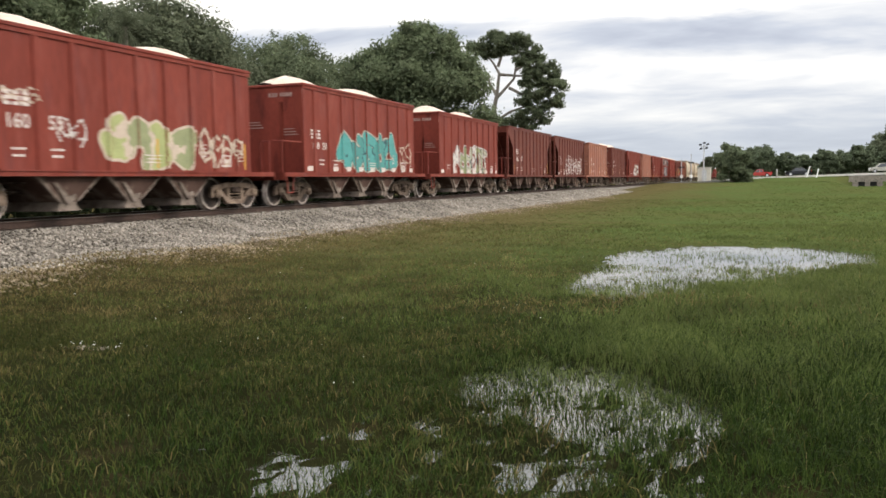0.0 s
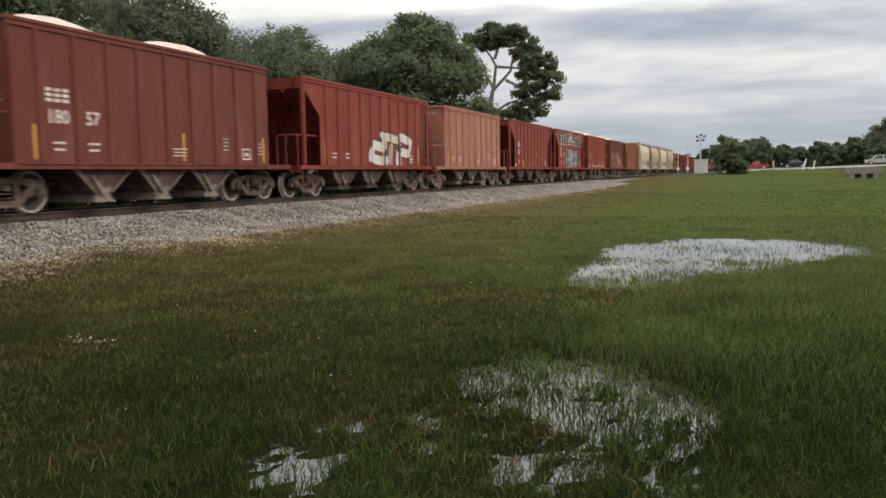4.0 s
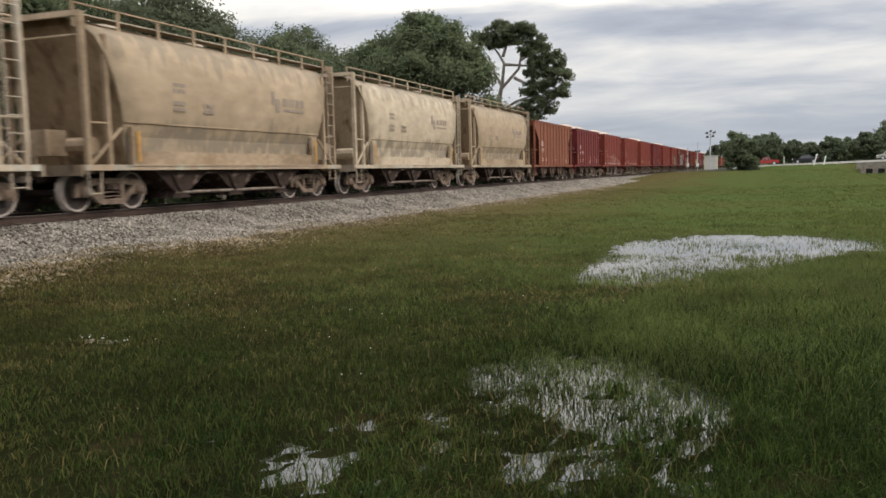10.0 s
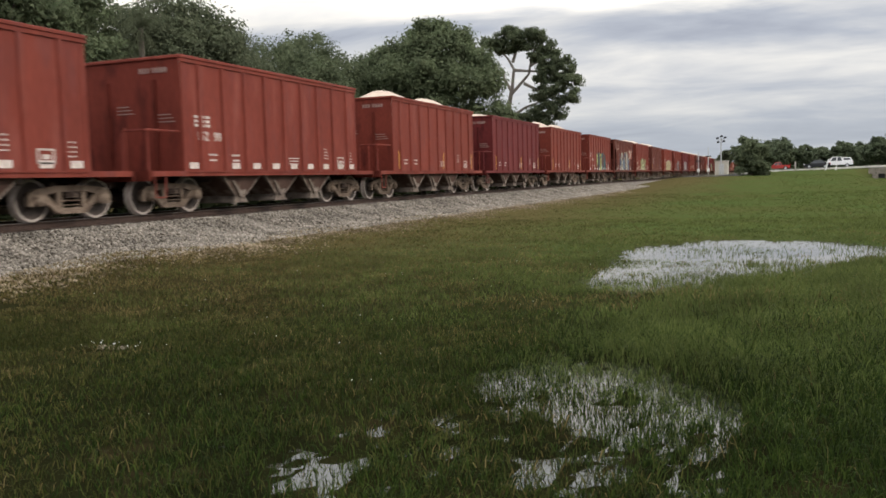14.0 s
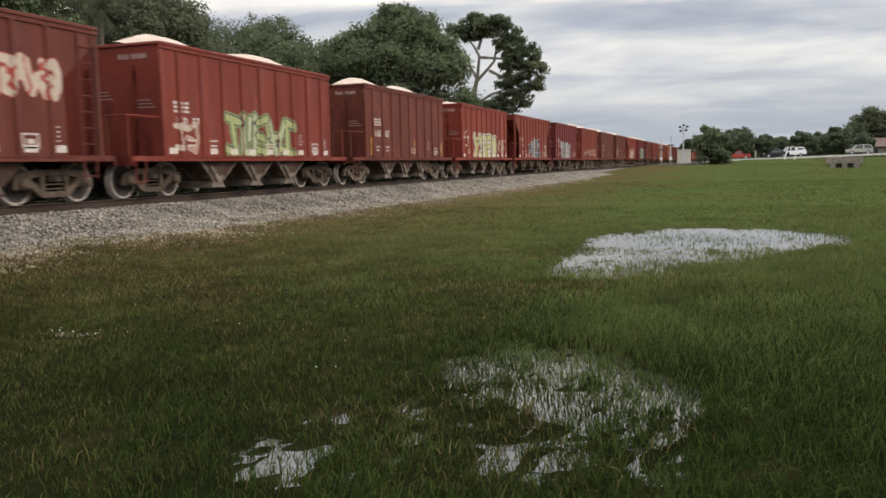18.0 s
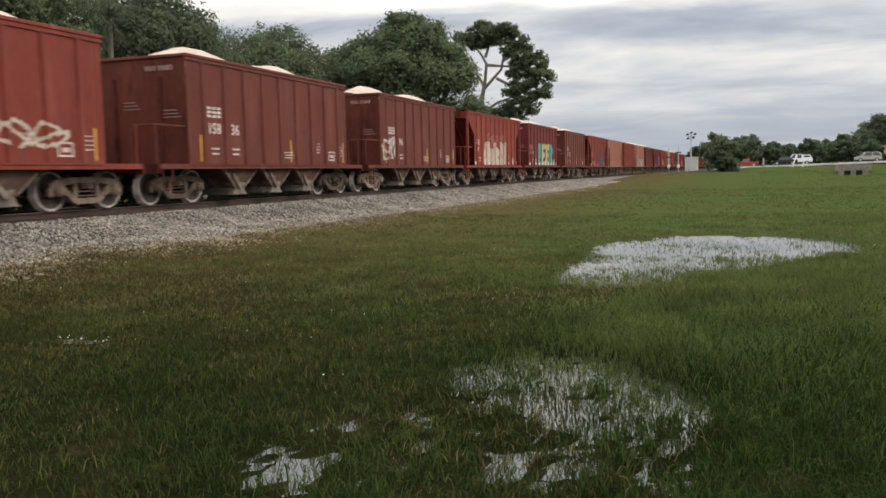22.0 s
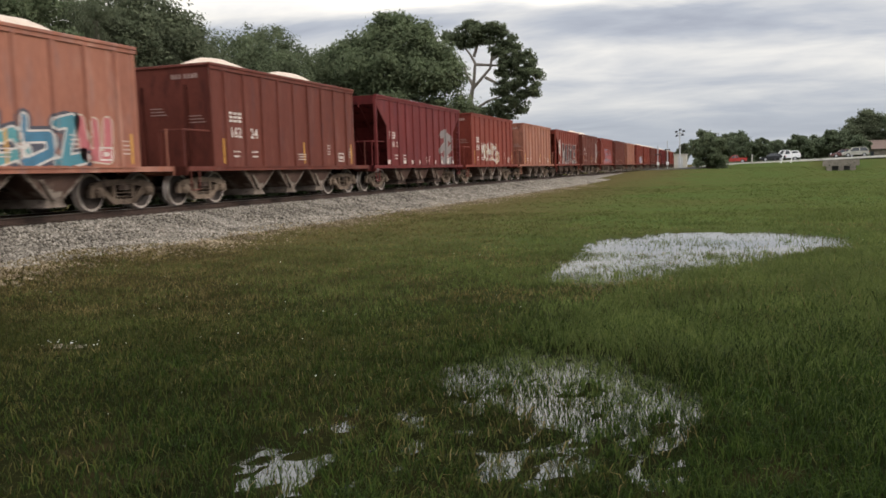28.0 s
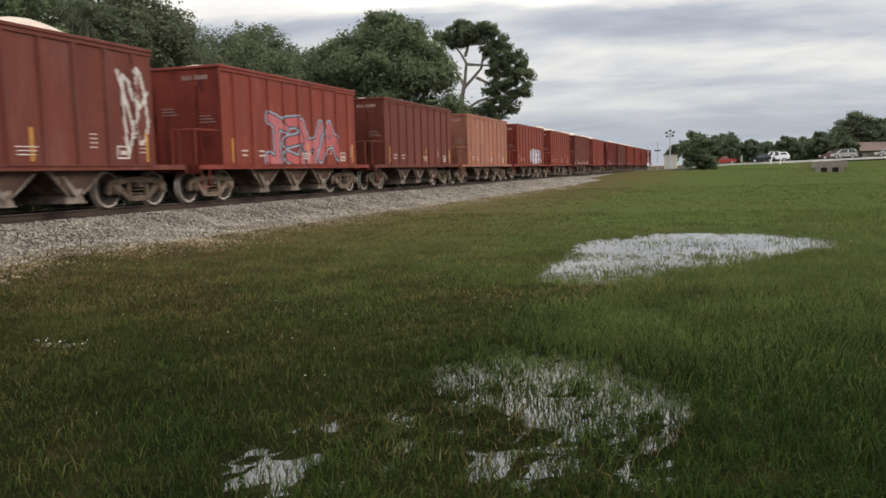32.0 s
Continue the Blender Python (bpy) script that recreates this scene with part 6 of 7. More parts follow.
def grow(name, label, x0, x1, y0, y1, per_m2, w, segs, seed, tall=1.0, curl=1.0):
    rg = np.random.default_rng(seed)
    n = int((x1 - x0) * (y1 - y0) * per_m2)
    k = n // 5
    # blades stand in small tufts
    cx, cy = rg.uniform(x0, x1, k), rg.uniform(y0, y1, k)
    x = np.repeat(cx, 5) + rg.normal(size=5 * k) * 0.03 * (1 + w * 20)
    y = np.repeat(cy, 5) + rg.normal(size=5 * k) * 0.03 * (1 + w * 20)
    big, fine = np.repeat(patch_noise(cx, cy, 0.55, 2.0), 5), np.repeat(patch_noise(cx, cy, 2.2, 9.0), 5)
    water = np.repeat(np.array([puddle(a, b) if (-6 < a < 5 and 2 < b < 22) else -1 for a, b in zip(cx, cy)]), 5)
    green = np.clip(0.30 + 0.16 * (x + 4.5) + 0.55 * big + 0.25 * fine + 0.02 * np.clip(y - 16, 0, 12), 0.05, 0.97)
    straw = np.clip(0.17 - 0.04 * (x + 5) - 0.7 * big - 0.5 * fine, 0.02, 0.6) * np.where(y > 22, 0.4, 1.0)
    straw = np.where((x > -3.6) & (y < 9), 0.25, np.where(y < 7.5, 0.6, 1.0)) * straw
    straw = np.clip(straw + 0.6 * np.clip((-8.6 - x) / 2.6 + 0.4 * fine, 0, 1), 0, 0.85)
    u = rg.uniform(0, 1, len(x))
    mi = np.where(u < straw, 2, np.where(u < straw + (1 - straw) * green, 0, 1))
    # towards the open field a lighter, yellower grass; near blades carry shade in their colour
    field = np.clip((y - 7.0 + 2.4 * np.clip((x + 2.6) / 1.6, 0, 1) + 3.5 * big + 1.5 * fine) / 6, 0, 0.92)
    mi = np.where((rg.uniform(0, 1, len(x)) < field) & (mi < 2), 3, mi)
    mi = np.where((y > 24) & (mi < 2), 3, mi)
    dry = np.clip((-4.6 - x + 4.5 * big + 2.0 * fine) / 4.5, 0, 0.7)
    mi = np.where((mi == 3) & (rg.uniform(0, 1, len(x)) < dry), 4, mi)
    lush = np.clip((x + 2.2) * 0.45, 0, 1) * np.exp(-(((y - 9.3 - 0.5 * x) / 3.6) ** 2)) + 0.4 * np.clip((x - 0.2) * 0.5, 0, 1)
    h = (0.05 + 0.035 * rg.uniform(0, 1, len(x)) + 0.03 * np.clip(big, -0.5, 1)) * tall * (1 + 1.7 * lush) * np.where((x > -3.8) & (y < 8), 1.3, 1.0)
    keep = (x < x1) & (x > -11.35 + 0.3 * np.sin(y * 0.9)) & (rg.uniform(0, 1, len(x)) < np.where(water > 0, np.where(y > 9, np.where(water < 0.5, 0.95, 0.5) + 0.4 * (fine > 0.15), np.where(x < -1.7, 0.75, 0.58) + 0.3 * (fine > 0.0)), 1.0) * np.clip(1.1 + 0.45 * fine + 0.25 * big, 0.6, 1) * np.where((water > -0.3) & (water <= 0) & (y < 8), 0.7, 1.0) * np.where((x < -1.9 - 0.3 * (y - 3.5)) & (y < 5.0 + 2 * fine), 0.55, 1.0))
    h = np.where(water > 0, np.minimum(h * 0.9, np.where(y > 9, 0.125, 0.1)), h)
    x, y, h, mi = x[keep], y[keep], h[keep], mi[keep]
    z = np.array([ground_z(a, b) for a, b in zip(x, y)]) - 0.006
    v, f, m = blades(x, y, z, h, w * rg.uniform(0.6, 1.3, len(x)), rg, mi, curl, segs)
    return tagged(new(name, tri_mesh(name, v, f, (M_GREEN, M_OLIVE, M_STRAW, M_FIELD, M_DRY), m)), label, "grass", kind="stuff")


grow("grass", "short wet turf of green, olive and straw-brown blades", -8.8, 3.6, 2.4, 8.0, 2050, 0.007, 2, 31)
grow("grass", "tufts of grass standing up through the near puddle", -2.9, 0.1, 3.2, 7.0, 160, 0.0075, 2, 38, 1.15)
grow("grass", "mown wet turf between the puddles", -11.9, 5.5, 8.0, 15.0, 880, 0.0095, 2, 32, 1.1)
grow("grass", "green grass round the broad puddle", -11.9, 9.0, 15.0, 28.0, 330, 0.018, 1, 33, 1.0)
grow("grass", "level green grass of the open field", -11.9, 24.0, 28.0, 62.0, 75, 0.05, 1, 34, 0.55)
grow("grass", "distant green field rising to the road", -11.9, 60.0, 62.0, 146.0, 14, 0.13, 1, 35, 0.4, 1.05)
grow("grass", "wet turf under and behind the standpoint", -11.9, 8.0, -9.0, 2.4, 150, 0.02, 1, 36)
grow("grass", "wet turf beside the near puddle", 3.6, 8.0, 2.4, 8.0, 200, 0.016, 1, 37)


# ---- spray paint on the cars ----
GLYPH = {
    "B": [[(0.2, 0), (0.2, 1), (0.65, 0.95), (0.75, 0.75), (0.6, 0.55), (0.25, 0.52)], [(0.6, 0.52), (0.85, 0.3), (0.7, 0.05), (0.2, 0.02)]],
    "E": [[(0.85, 0.98), (0.25, 0.95), (0.2, 0.05), (0.85, 0.03)], [(0.25, 0.5), (0.7, 0.52)]],
    "R": [[(0.2, 0), (0.2, 1), (0.7, 0.95), (0.8, 0.72), (0.65, 0.5), (0.25, 0.48)], [(0.5, 0.48), (0.9, 0.0)]],
    "N": [[(0.15, 0), (0.15, 1), (0.5, 0.6), (0.8, 0.1), (0.85, 0.9)]],
    "U": [[(0.15, 1), (0.15, 0.3), (0.35, 0.03), (0.65, 0.03), (0.85, 0.3), (0.85, 1)]],
    "C": [[(0.88, 0.9), (0.5, 1), (0.18, 0.8), (0.12, 0.3), (0.4, 0.02), (0.88, 0.1)]],
    "T": [[(0.05, 0.97), (0.95, 0.97)], [(0.5, 0.97), (0.5, 0)]],
    "S": [[(0.85, 0.9), (0.45, 1), (0.18, 0.8), (0.35, 0.55), (0.7, 0.42), (0.82, 0.2), (0.5, 0), (0.12, 0.08)]],
    "Y": [[(0.1, 1), (0.48, 0.5), (0.45, 0)], [(0.88, 1), (0.48, 0.5)]],
    "K": [[(0.2, 0), (0.2, 1)], [(0.85, 1), (0.3, 0.5), (0.9, 0)]],
}


def loop_strokes(rg):
    """A bulging spray-can scribble that spells nothing: one swung loop and a stroke across it."""
    c, r, turn, n = (rg.uniform(0.4, 0.6), rg.uniform(0.4, 0.6)), (rg.uniform(0.28, 0.4), rg.uniform(0.34, 0.46)), rg.uniform(0, 6.28), 7
    span = rg.uniform(4.2, 6.6) * rg.choice((-1, 1))
    loop = []
    for k in range(n):
        a = turn + span * k / (n - 1)
        w = 1 + 0.22 * math.sin(3 * a + turn)
        loop.append((c[0] + r[0] * w * math.cos(a), min(1.0, max(0.0, c[1] + r[1] * w * math.sin(a)))))
    return [loop, [(rg.uniform(0.0, 0.3), rg.uniform(0.2, 0.9)), (rg.uniform(0.4, 0.6), rg.uniform(0.3, 0.7)), (rg.uniform(0.75, 1.05), rg.uniform(0.1, 0.9))]]


BLOCK = (
    (((0.15, 0.0), (0.15, 1.0)), ((0.15, 1.0), (0.85, 0.8), (0.7, 0.35), (0.3, 0.45))),
    (((0.05, 0.85), (0.9, 1.0)), ((0.55, 0.95), (0.4, 0.0), (0.85, 0.12))),
    (((0.15, 0.05), (0.2, 0.95), (0.55, 0.4), (0.85, 1.0), (0.85, 0.05)),),
    (((0.85, 0.9), (0.3, 1.0), (0.12, 0.5), (0.3, 0.02), (0.85, 0.12)), ((0.45, 0.55), (0.9, 0.45))),
    (((0.15, 1.0), (0.22, 0.1), (0.8, 0.05), (0.85, 1.0)), ((0.5, 0.9), (0.5, 0.4))),
    (((0.1, 0.1), (0.5, 1.0), (0.9, 0.1)), ((0.3, 0.45), (0.95, 0.6))),
)


def block_strokes(rg):
    """Angular spray-can shapes that spell nothing: strokes turned over and jostled."""
    fu, fv = rg.random() < 0.6, rg.random() < 0.6
    j = lambda: rg.uniform(-0.09, 0.09)
    return [[((1 - u if fu else u) + j(), (1 - v if fv else v) + 0.5 * j()) for u, v in st] for st in rg.choice(BLOCK)]


_paints = {}


def spray(c):
    if c not in _paints:
        d = tuple(0.75 * q for q in c)
        _paints[c] = mat("spray_paint", d, c, 3.0, 0.7, bump=0.05, fine=25)
    return _paints[c]


def seg_dist(p, a, b):
    d = b - a
    t = np.clip(((p - a) @ d) / max(d @ d, 1e-9), 0, 1)
    return np.hypot(*(p - a - t[:, None] * d).T)


def proud(y, ribs):
    """How far the side stands out at y: the sheet, or a rib's flank or crown."""
    d = np.min(np.abs(np.asarray(y)[..., None] - np.array(ribs)), -1)
    return RIB_D * np.clip((0.075 - d) / 0.03, 0, 1)


def graffiti(i, y0, y1, z0, z1, fills, edge, halo=None, word="", letters=4, weight=0.17, rim=0.06, seed=0, wild=0.12, label="spray-painted lettering", cell=0.034, loops=False):
    car = TRAIN[i]
    ribs = RIBS_A if FLEET[i][0] == "a" else RIBS_B
    rg = random.Random(seed + i * 7)
    ny, nz = int((y1 - y0 + 0.5) / cell), int((z1 - z0 + 0.3) / cell)
    gy = y0 - 0.25 + cell * np.arange(ny + 1)
    gz = z0 - 0.1 + cell * np.arange(nz + 1)
    cy, cz = np.meshgrid(gy, gz, indexing="ij")
    p = np.stack([cy.ravel(), cz.ravel()], 1)
    n = len(word) or letters
    lw = (y1 - y0) / n
    best, who, second = np.full(len(p), 9.0), np.zeros(len(p), int), np.full(len(p), 9.0)
    for k in range(n):
        strokes = GLYPH[word[k]] if word else loop_strokes(rg) if loops or rim == 0.0 else block_strokes(rg)
        ox, hh, sk = y0 + k * lw, (z1 - z0) * rg.uniform(1 - wild, 1.0), rg.uniform(-wild, wild)
        oz = z0 + rg.uniform(0, (z1 - z0) - hh)
        d = np.full(len(p), 9.0)
        for st in strokes:
            pts = [np.array([ox + ((u if word else 0.5 + 1.3 * (u - 0.5)) + sk * (v - 0.5) + (0 if word else rg.uniform(-0.05, 0.05))) * lw, oz + v * hh]) for u, v in st]
            for a, b in zip(pts, pts[1:]):
                d = np.minimum(d, seg_dist(p, a, b))
        swell = weight * rg.uniform(0.9, 1.1) * (1.0 if word else 0.72)
        d = d - swell
        who = np.where(d < best, k, who)
        second = np.minimum(second, np.maximum(d, best))
        best = np.minimum(best, d)
    # the cells' corners slide onto the edges of the strokes, so that these run smooth
    field = best.reshape(cy.shape)
    g0, g1 = np.gradient(field, cell)
    norm = np.maximum(g0 * g0 + g1 * g1, 0.3)
    vy, vz = cy.copy(), cz.copy()
    for level in (0.0, rim) + ((2.6 * rim,) if halo else ()):
        off = np.where(np.abs(field - level) < 0.62 * cell, field - level, 0.0)
        vy, vz = vy - off * g0 / norm, vz - off * g1 / norm
    mid4 = lambda q: ((q[:-1, :-1] + q[1:, :-1] + q[:-1, 1:] + q[1:, 1:]) / 4).ravel()
    best, second, who = mid4(field), mid4(second.reshape(cy.shape)), who.reshape(cy.shape)[:-1, :-1].ravel()
    cy, cz = mid4(cy), mid4(cz)
    mi = np.full(len(best), -1)
    if halo:
        mi[best < rim * 2.6] = len(fills) + 1
    mi[best < rim] = len(fills)
    inside = best < 0
    mi[inside] = who[inside] % len(fills)
    # an edge also where one letter overlaps the next
    if rim:
        mi[inside & (second < 0.5 * rim) & (second - best < 1.6 * rim)] = len(fills)
    mi[(cz < BOT + 0.03) | (cz > TOP - 0.1)] = -1
    lim = 4.55 if ribs is RIBS_A else 4.45
    mi[np.abs(cy) > lim] = -1
    on = np.nonzero(mi >= 0)[0]
    v = np.stack([proud(vy, ribs) + 0.006, vy, vz], -1).reshape(-1, 3)
    a, b = on // nz, on % nz
    w = nz + 1
    f = np.stack([a * w + b, (a + 1) * w + b, (a + 1) * w + b + 1, a * w + b + 1], 1)
    used, inv = np.unique(f, return_inverse=True)
    me = pydata("graffiti", v[used].tolist(), inv.reshape(-1, 4).tolist(), *[spray(c) for c in fills], spray(edge), *([spray(halo)] if halo else []))
    me.polygons.foreach_set("material_index", mi[on].astype(np.int32))
    ob = put("graffiti", me, car, (SIDE, 0, 0), label=label)
    ob["kind"] = "stuff"
    return ob


WHT, BLK, CRM, TEAL, LIME = (0.58, 0.53, 0.49), (0.03, 0.03, 0.035), (0.52, 0.42, 0.33), (0.07, 0.30, 0.28), (0.36, 0.39, 0.16)
YEL, BLU, GRY, PNK, SKY, DTEAL = (0.46, 0.43, 0.17), (0.03, 0.055, 0.11), (0.24, 0.23, 0.23), (0.44, 0.12, 0.13), (0.25, 0.30, 0.38), (0.018, 0.075, 0.085)
OLV = (0.26, 0.28, 0.14)
graffiti(0, -1.2, 2.0, 1.15, 2.25, (LIME, OLV), CRM, letters=4, weight=0.24, rim=0.07, loops=True, label="pale green bubble lettering with a cream outline")
graffiti(0, -2.45, -1.65, 1.5, 2.2, (WHT,), WHT, letters=2, weight=0.03, rim=0.0, seed=3, label="white scrawl")
graffiti(0, -3.9, -2.9, 2.35, 2.75, (CRM,), CRM, letters=3, weight=0.03, rim=0.0, seed=4, label="cream scrawl")
graffiti(0, 2.3, 4.3, 1.2, 2.2, (CRM,), CRM, letters=4, weight=0.05, rim=0.0, seed=5, label="cream scrawl")
graffiti(1, -2.2, 2.7, 1.12, 2.55, (TEAL, (0.06, 0.25, 0.23)), DTEAL, (0.42, 0.40, 0.33), letters=5, weight=0.24, rim=0.03, loops=True, label="teal bubble lettering with a dark outline")
graffiti(1, 3.0, 4.3, 1.2, 2.3, (CRM,), CRM, letters=2, weight=0.04, rim=0.0, seed=2, label="cream scrawl")
graffiti(2, -2.7, 2.6, 1.12, 2.4, (WHT, OLV, (0.40, 0.40, 0.30)), BLK, WHT, letters=6, weight=0.13, rim=0.035, label="olive and white lettering with black edges")
graffiti(4, -2.0, 4.3, 1.12, 2.55, (BROWN, (0.22, 0.10, 0.085)), WHT, letters=6, weight=0.13, rim=0.06, loops=True, label="white outlined bubble lettering")
graffiti(7, -0.6, 3.6, 1.15, 2.3, (WHT, CRM), BLK, letters=3, weight=0.25, rim=0.04, label="white block lettering")
graffiti(9, 0.3, 4.3, 1.3, 2.4, (WHT,), WHT, letters=5, weight=0.018, rim=0.0, label="thin white scrawl")
graffiti(10, -4.2, 4.4, 2.9, 3.74, (BLK, BLK, (0.05, 0.05, 0.04)), WHT, letters=10, weight=0.16, rim=0.045, label="black lettering with white edges along the top")
graffiti(10, -1.6, 2.7, 1.15, 2.4, (DTEAL, (0.06, 0.17, 0.2), GRY), WHT, BLK, letters=5, weight=0.12, rim=0.045, label="grey and teal lettering with white edges")
RED2, RED3 = (0.44, 0.05, 0.03), (0.52, 0.09, 0.045)
graffiti(12, -2.1, 2.4, 1.12, 2.45, (RED2, (0.17, 0.16, 0.07), RED3), (0.15, 0.035, 0.025), (0.40, 0.30, 0.12), word="CTN", weight=0.17, rim=0.022, wild=0.05, label="red and olive lettering with yellow edges that reads CTN", cell=0.035)
graffiti(20, -1.4, 1.9, 1.2, 2.1, (CRM,), CRM, letters=4, weight=0.03, rim=0.0, label="faint cream scrawl")
graffiti(25, -1.9, 1.8, 1.12, 2.45, ((0.38, 0.38, 0.13), DTEAL, (0.38, 0.38, 0.13), (0.03, 0.11, 0.115), DTEAL), BLK, letters=5, weight=0.17, rim=0.05, label="yellow and teal lettering with black edges")
graffiti(25, 3.0, 3.6, 1.3, 2.0, (BLK,), BLK, letters=1, weight=0.05, rim=0.0, label="small black scrawl")
graffiti(26, -2.8, 2.6, 1.12, 2.75, (BLU, (0.46, 0.45, 0.38), (0.10, 0.14, 0.22)), BLK, (0.42, 0.41, 0.32), letters=6, weight=0.17, rim=0.045, label="blue and cream lettering with black edges")
graffiti(26, 2.7, 4.4, 2.3, 3.05, (CRM, CRM), (0.36, 0.05, 0.035), letters=4, weight=0.13, rim=0.03, seed=5, label="cream block lettering with red edges")
graffiti(26, -4.3, -3.4, 2.9, 3.7, (CRM,), CRM, letters=2, weight=0.035, rim=0.0, seed=9, label="cream scrawl")
graffiti(27, -1.8, 2.1, 1.12, 2.25, (LIME, (0.42, 0.44, 0.26)), BLK, (0.20, 0.24, 0.10), letters=5, weight=0.13, rim=0.035, label="lime green lettering with black edges")
graffiti(27, -4.2, -3.2, 1.2, 1.9, (CRM, (0.42, 0.24, 0.19)), CRM, letters=2, weight=0.06, rim=0.03, seed=4, label="cream and red scrawl")
graffiti(29, -2.6, 2.0, 1.12, 2.3, (YEL, (0.50, 0.47, 0.26)), BLK, WHT, word="YSEN", weight=0.15, rim=0.05, wild=0.14, label="yellow lettering with black edges and a white halo", cell=0.035)
graffiti(29, -4.4, -3.6, 1.5, 2.75, (CRM,), CRM, letters=1, weight=0.045, rim=0.0, seed=1, label="cream scrawl")
graffiti(29, 2.7, 4.2, 1.3, 2.2, (CRM,), CRM, letters=3, weight=0.04, rim=0.0, seed=2, label="cream scrawl")
graffiti(30, -1.6, 1.8, 1.12, 2.35, ((0.06, 0.07, 0.08), GRY, BLK), (0.40, 0.44, 0.46), letters=4, weight=0.15, rim=0.045, label="grey and black lettering with pale edges")
graffiti(30, 3.0, 4.2, 1.2, 2.2, (CRM,), CRM, letters=2, weight=0.03, rim=0.0, seed=3, label="cream scrawl")
graffiti(31, -2.6, 1.7, 1.12, 2.3, ((0.34, 0.33, 0.33), (0.25, 0.24, 0.24), (0.38, 0.37, 0.36)), (0.06, 0.055, 0.055), word="TSEE", weight=0.2, rim=0.055, wild=0.2, label="silver-grey lettering with dark edges", cell=0.035)
graffiti(32, -3.0, 3.5, 1.3, 2.0, (CRM,), CRM, letters=7, weight=0.045, rim=0.0, label="faint cream scrawl")
graffiti(34, -4.5, -3.2, 1.15, 2.4, (WHT,), WHT, letters=2, weight=0.05, rim=0.0, label="large white loops")
graffiti(35, -2.5, 1.8, 1.12, 2.3, (CRM, (0.44, 0.33, 0.27)), (0.38, 0.20, 0.16), CRM, letters=4, weight=0.24, rim=0.03, label="worn cream block lettering")
graffiti(35, -2.1, 1.4, 2.2, 2.95, ((0.36, 0.19, 0.15),), (0.36, 0.19, 0.15), letters=6, weight=0.03, rim=0.0, seed=3, label="thin flame-like streaks of cream paint")
graffiti(36, -1.8, 3.0, 1.12, 2.5, (TEAL, YEL, YEL, TEAL), BLK, word="BEER", weight=0.22, rim=0.05, wild=0.06, label="teal and yellow lettering that reads BEER", cell=0.035)
graffiti(36, -2.9, -2.1, 2.5, 2.95, (PNK,), PNK, letters=2, weight=0.02, rim=0.0, seed=6, label="thin pink scrawl")
graffiti(38, 0.7, 2.6, 1.12, 2.25, ((0.05, 0.07, 0.12),), (0.03, 0.04, 0.07), letters=2, weight=0.32, label="dark navy block of paint")
graffiti(41, -3.1, 2.8, 1.12, 2.1, ((0.06, 0.21, 0.26), (0.09, 0.28, 0.30), (0.05, 0.16, 0.25)), WHT, (0.06, 0.06, 0.08), letters=7, weight=0.15, rim=0.045, label="blue-teal lettering with white and black edges")
graffiti(41, 2.6, 3.6, 1.2, 2.1, (PNK,), CRM, letters=1, weight=0.2, rim=0.04, seed=4, label="pink and cream patch of paint")
graffiti(43, 2.3, 4.2, 1.12, 2.7, ((0.20, 0.17, 0.165),), (0.24, 0.20, 0.19), letters=2, weight=0.18, rim=0.04, label="dull grey lettering")
graffiti(44, -2.8, 1.1, 1.12, 2.35, ((0.5, 0.44, 0.36), (0.44, 0.30, 0.16)), WHT, letters=6, weight=0.05, rim=0.04, wild=0.25, label="spiky cream and white lettering")
graffiti(46, -2.8, 3.8, 1.12, 2.7, (BLK, BLK), WHT, word="NUKE", weight=0.2, rim=0.045, wild=0.08, label="black lettering with white edges that reads NUKE", cell=0.035)
graffiti(46, -4.3, -3.7, 1.4, 3.4, (WHT, (0.5, 0.25, 0.2)), WHT, letters=1, weight=0.06, rim=0.05, seed=8, label="white and red column of lettering", loops=True)
graffiti(47, 3.5, 4.45, 1.2, 3.7, (WHT,), WHT, letters=2, weight=0.055, rim=0.0, label="tall white scrawl")
graffiti(48, -2.2, 2.9, 1.12, 2.6, (PNK, (0.42, 0.09, 0.09)), BLK, SKY, letters=4, weight=0.2, rim=0.04, label="red lettering on a pale blue ground")
graffiti(51, -0.5, 3.2, 1.15, 2.1, (SKY, (0.36, 0.30, 0.5)), WHT, letters=3, weight=0.17, label="pale blue and violet lettering")
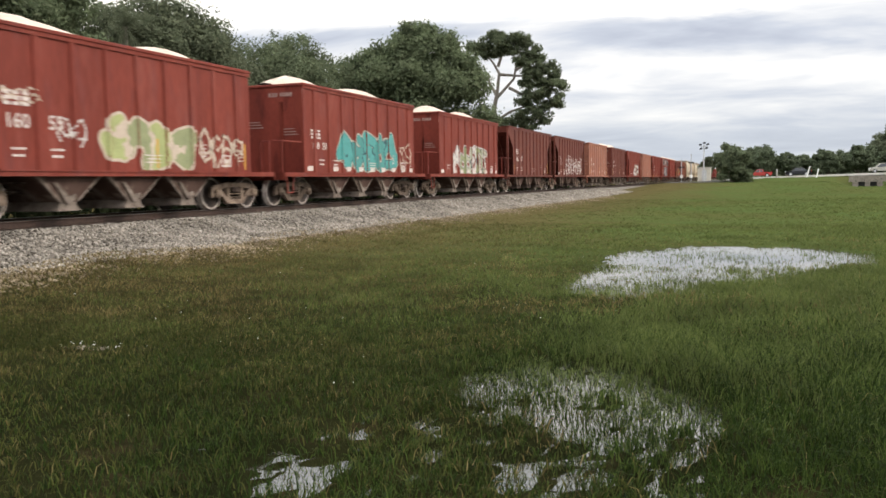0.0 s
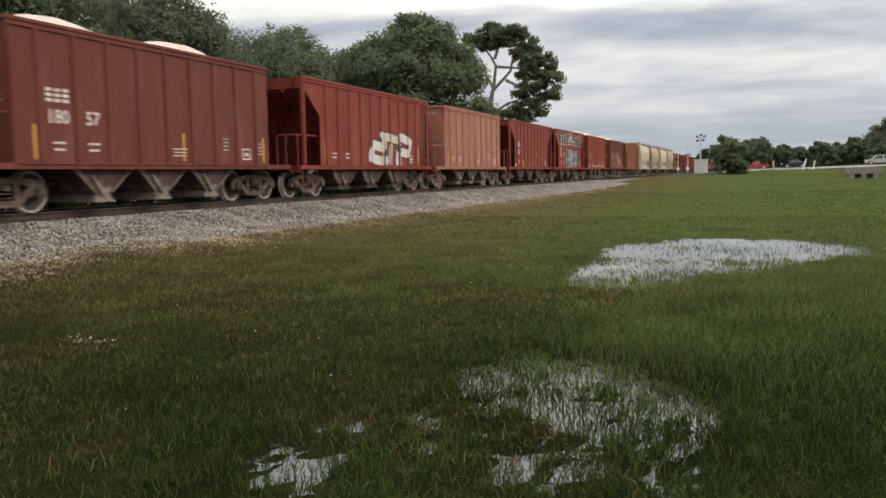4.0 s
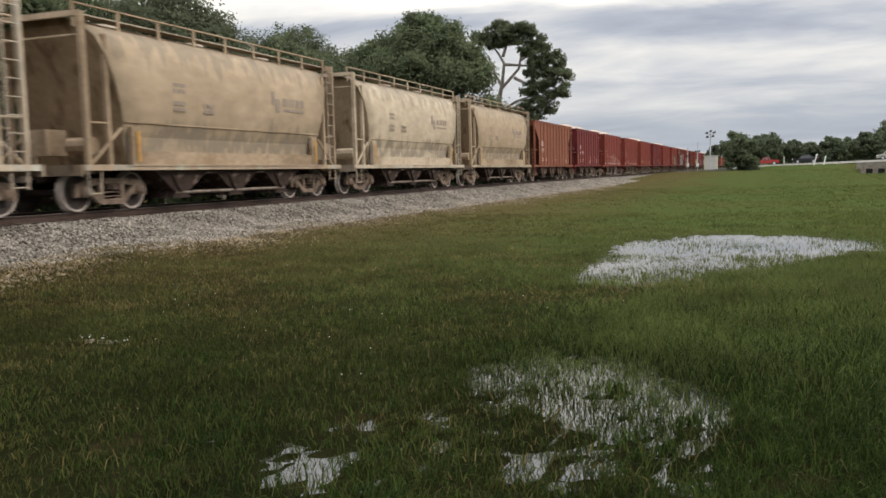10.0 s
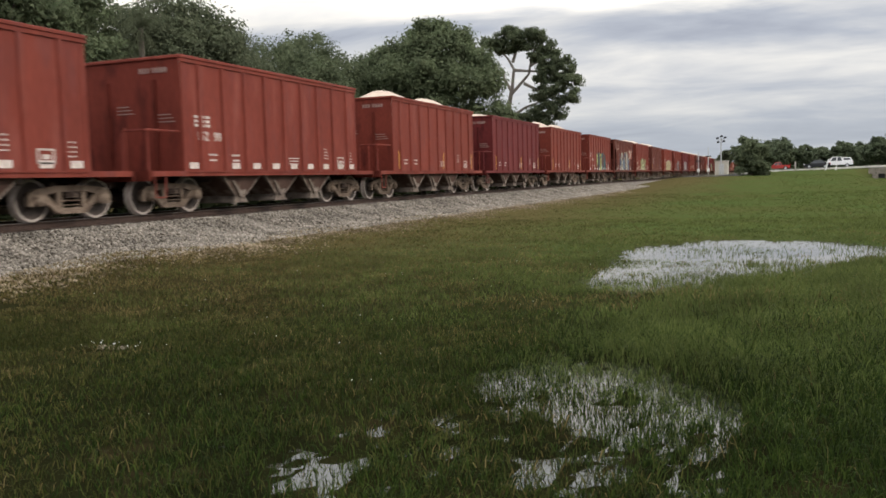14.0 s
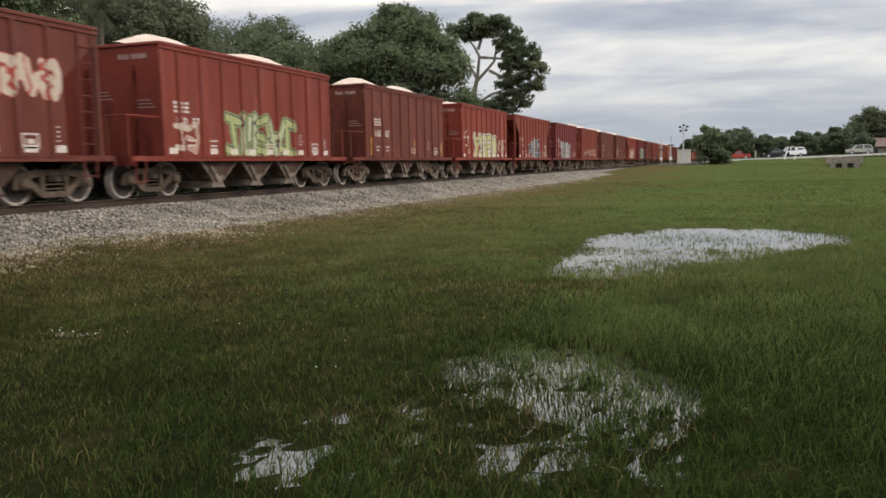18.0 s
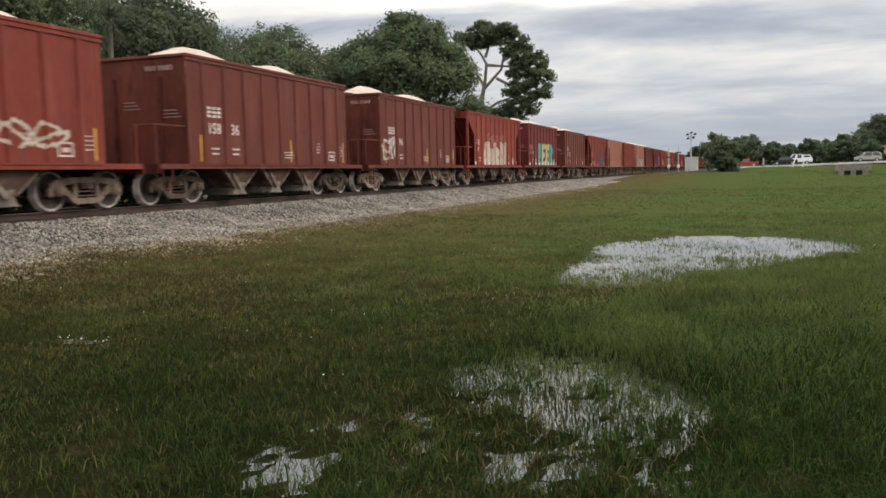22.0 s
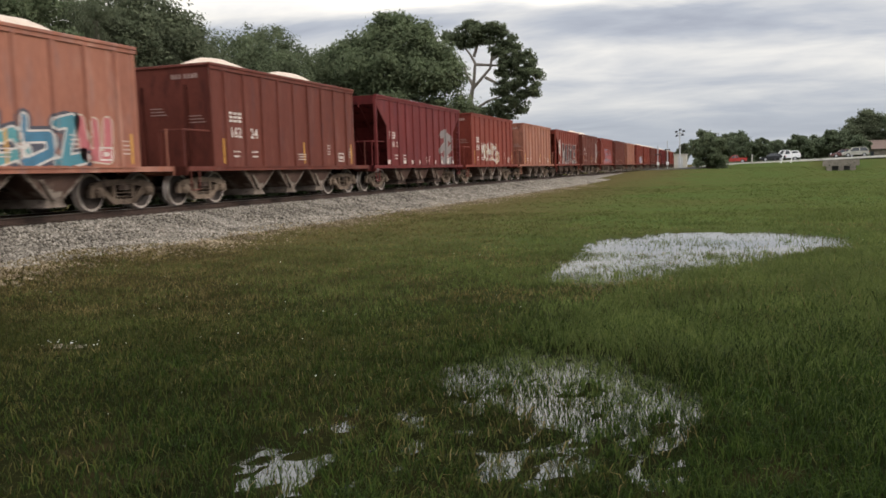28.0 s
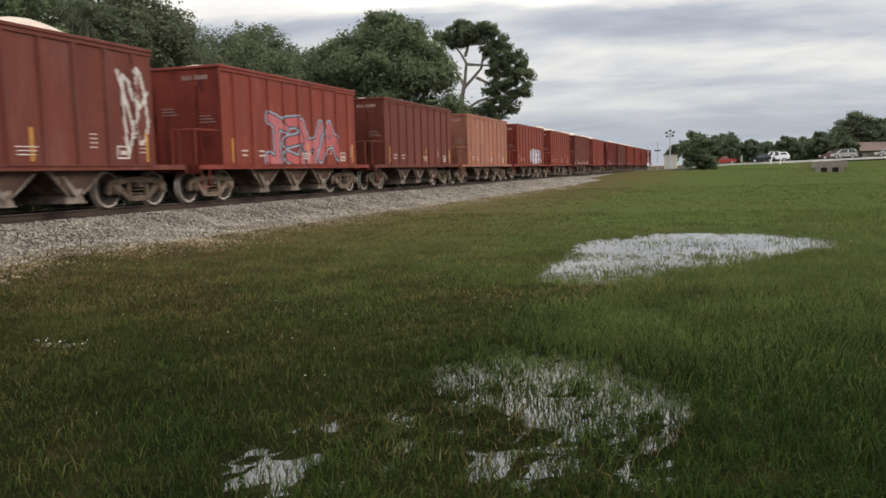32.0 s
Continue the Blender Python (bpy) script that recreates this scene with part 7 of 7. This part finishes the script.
for i in (14, 15, 16, 17):
    lg = put("owner_mark", fresh(bars([(-0.75, -0.55, 0.1, 0.5), (-0.5, -0.3, -0.12, 0.3), (-0.1, 0.12, 0.1, 0.34), (0.2, 0.26, 0.1, 0.34), (0.34, 0.56, 0.1, 0.34), (0.64, 0.86, 0.1, 0.34), (0.94, 1.16, 0.1, 0.34), (-0.1, 1.16, -0.06, 0.02)]), spray((0.28, 0.22, 0.17))), TRAIN[i], (1.577, 2.4, 2.75))
    lg["kind"] = "stuff"
    for y, z in ((-2.6, 2.85), (-2.6, 2.4), (-1.4, 2.4)):
        q = put("data_stencil", fresh(bars([(-0.24, -0.1, 0, 0.1), (-0.06, 0.06, 0, 0.1), (0.1, 0.24, 0, 0.1), (-0.24, -0.06, 0.15, 0.25), (-0.02, 0.24, 0.15, 0.25)]), spray((0.28, 0.22, 0.17))), TRAIN[i], (1.577, y, z))
        q["kind"] = "stuff"


# ---- everything that moves ----
def motions():
    # the train rolls towards the camera along -y at about 18.5 m/s; e: how far it runs behind an even pace
    pace = ((0, -0.9), (1, -0.75), (3, -0.65), (6, -0.45), (8, -0.45), (9.5, -0.15), (11, -0.1), (13, -0.15), (15, -0.3), (17, -0.4), (19, -0.27), (21, -0.42), (24, -0.45), (28, -0.12), (29, 0.05), (32, 0.0))
    run = [(t, 18.5256 * t - e) for t, e in pace]
    for i, car in TRAIN.items():
        walk(car, [(t, pose(TX, car_start(i) - s, RAIL)) for t, s in run])
    # the wheels roll without slipping on a radius of 0.457 m; all wheelsets share one turning
    turn = 18.5256 / 0.457
    first = WHEELSETS[0]
    walk(first, [(k / FPS, Matrix.Rotation(k / FPS * turn, 4, "X")) for k in range(0, 32 * FPS + 1)])
    for ws in WHEELSETS[1:]:
        ws.rotation_mode = "QUATERNION"
        ws.animation_data_create()
        ws.animation_data.action = first.animation_data.action
        ws.animation_data.action_slot = first.animation_data.action_slot
    # vehicles on the road: three stand, three pull up
    for v, x in ((red_car, 0.65), (black_car, 6.6), (suv, 18.95)):
        walk(v, [(0, on_road(x, 149)), (32, on_road(x, 149))])
    walk(white_truck, [(t, on_road(x, 151.5)) for t, x in ((0, 110), (6, 52), (9.5, 27), (11, 16.4), (12, 12.95), (13, 10.6), (15, 9.5), (17, 9.1), (24, 8.6), (32, 8.6))])
    walk(wine_car, [(t, on_road(x, 152.5)) for t, x in ((0, 200), (16, 74), (21, 36), (22.5, 26), (23.5, 21), (24.5, 18.4), (26, 17.6), (32, 17.6))])
    walk(late_car, [(t, on_road(x, 152.5)) for t, x in ((0, 260), (20, 90), (27, 36), (29, 29), (30.5, 26.6), (32, 26.0))])


motions()
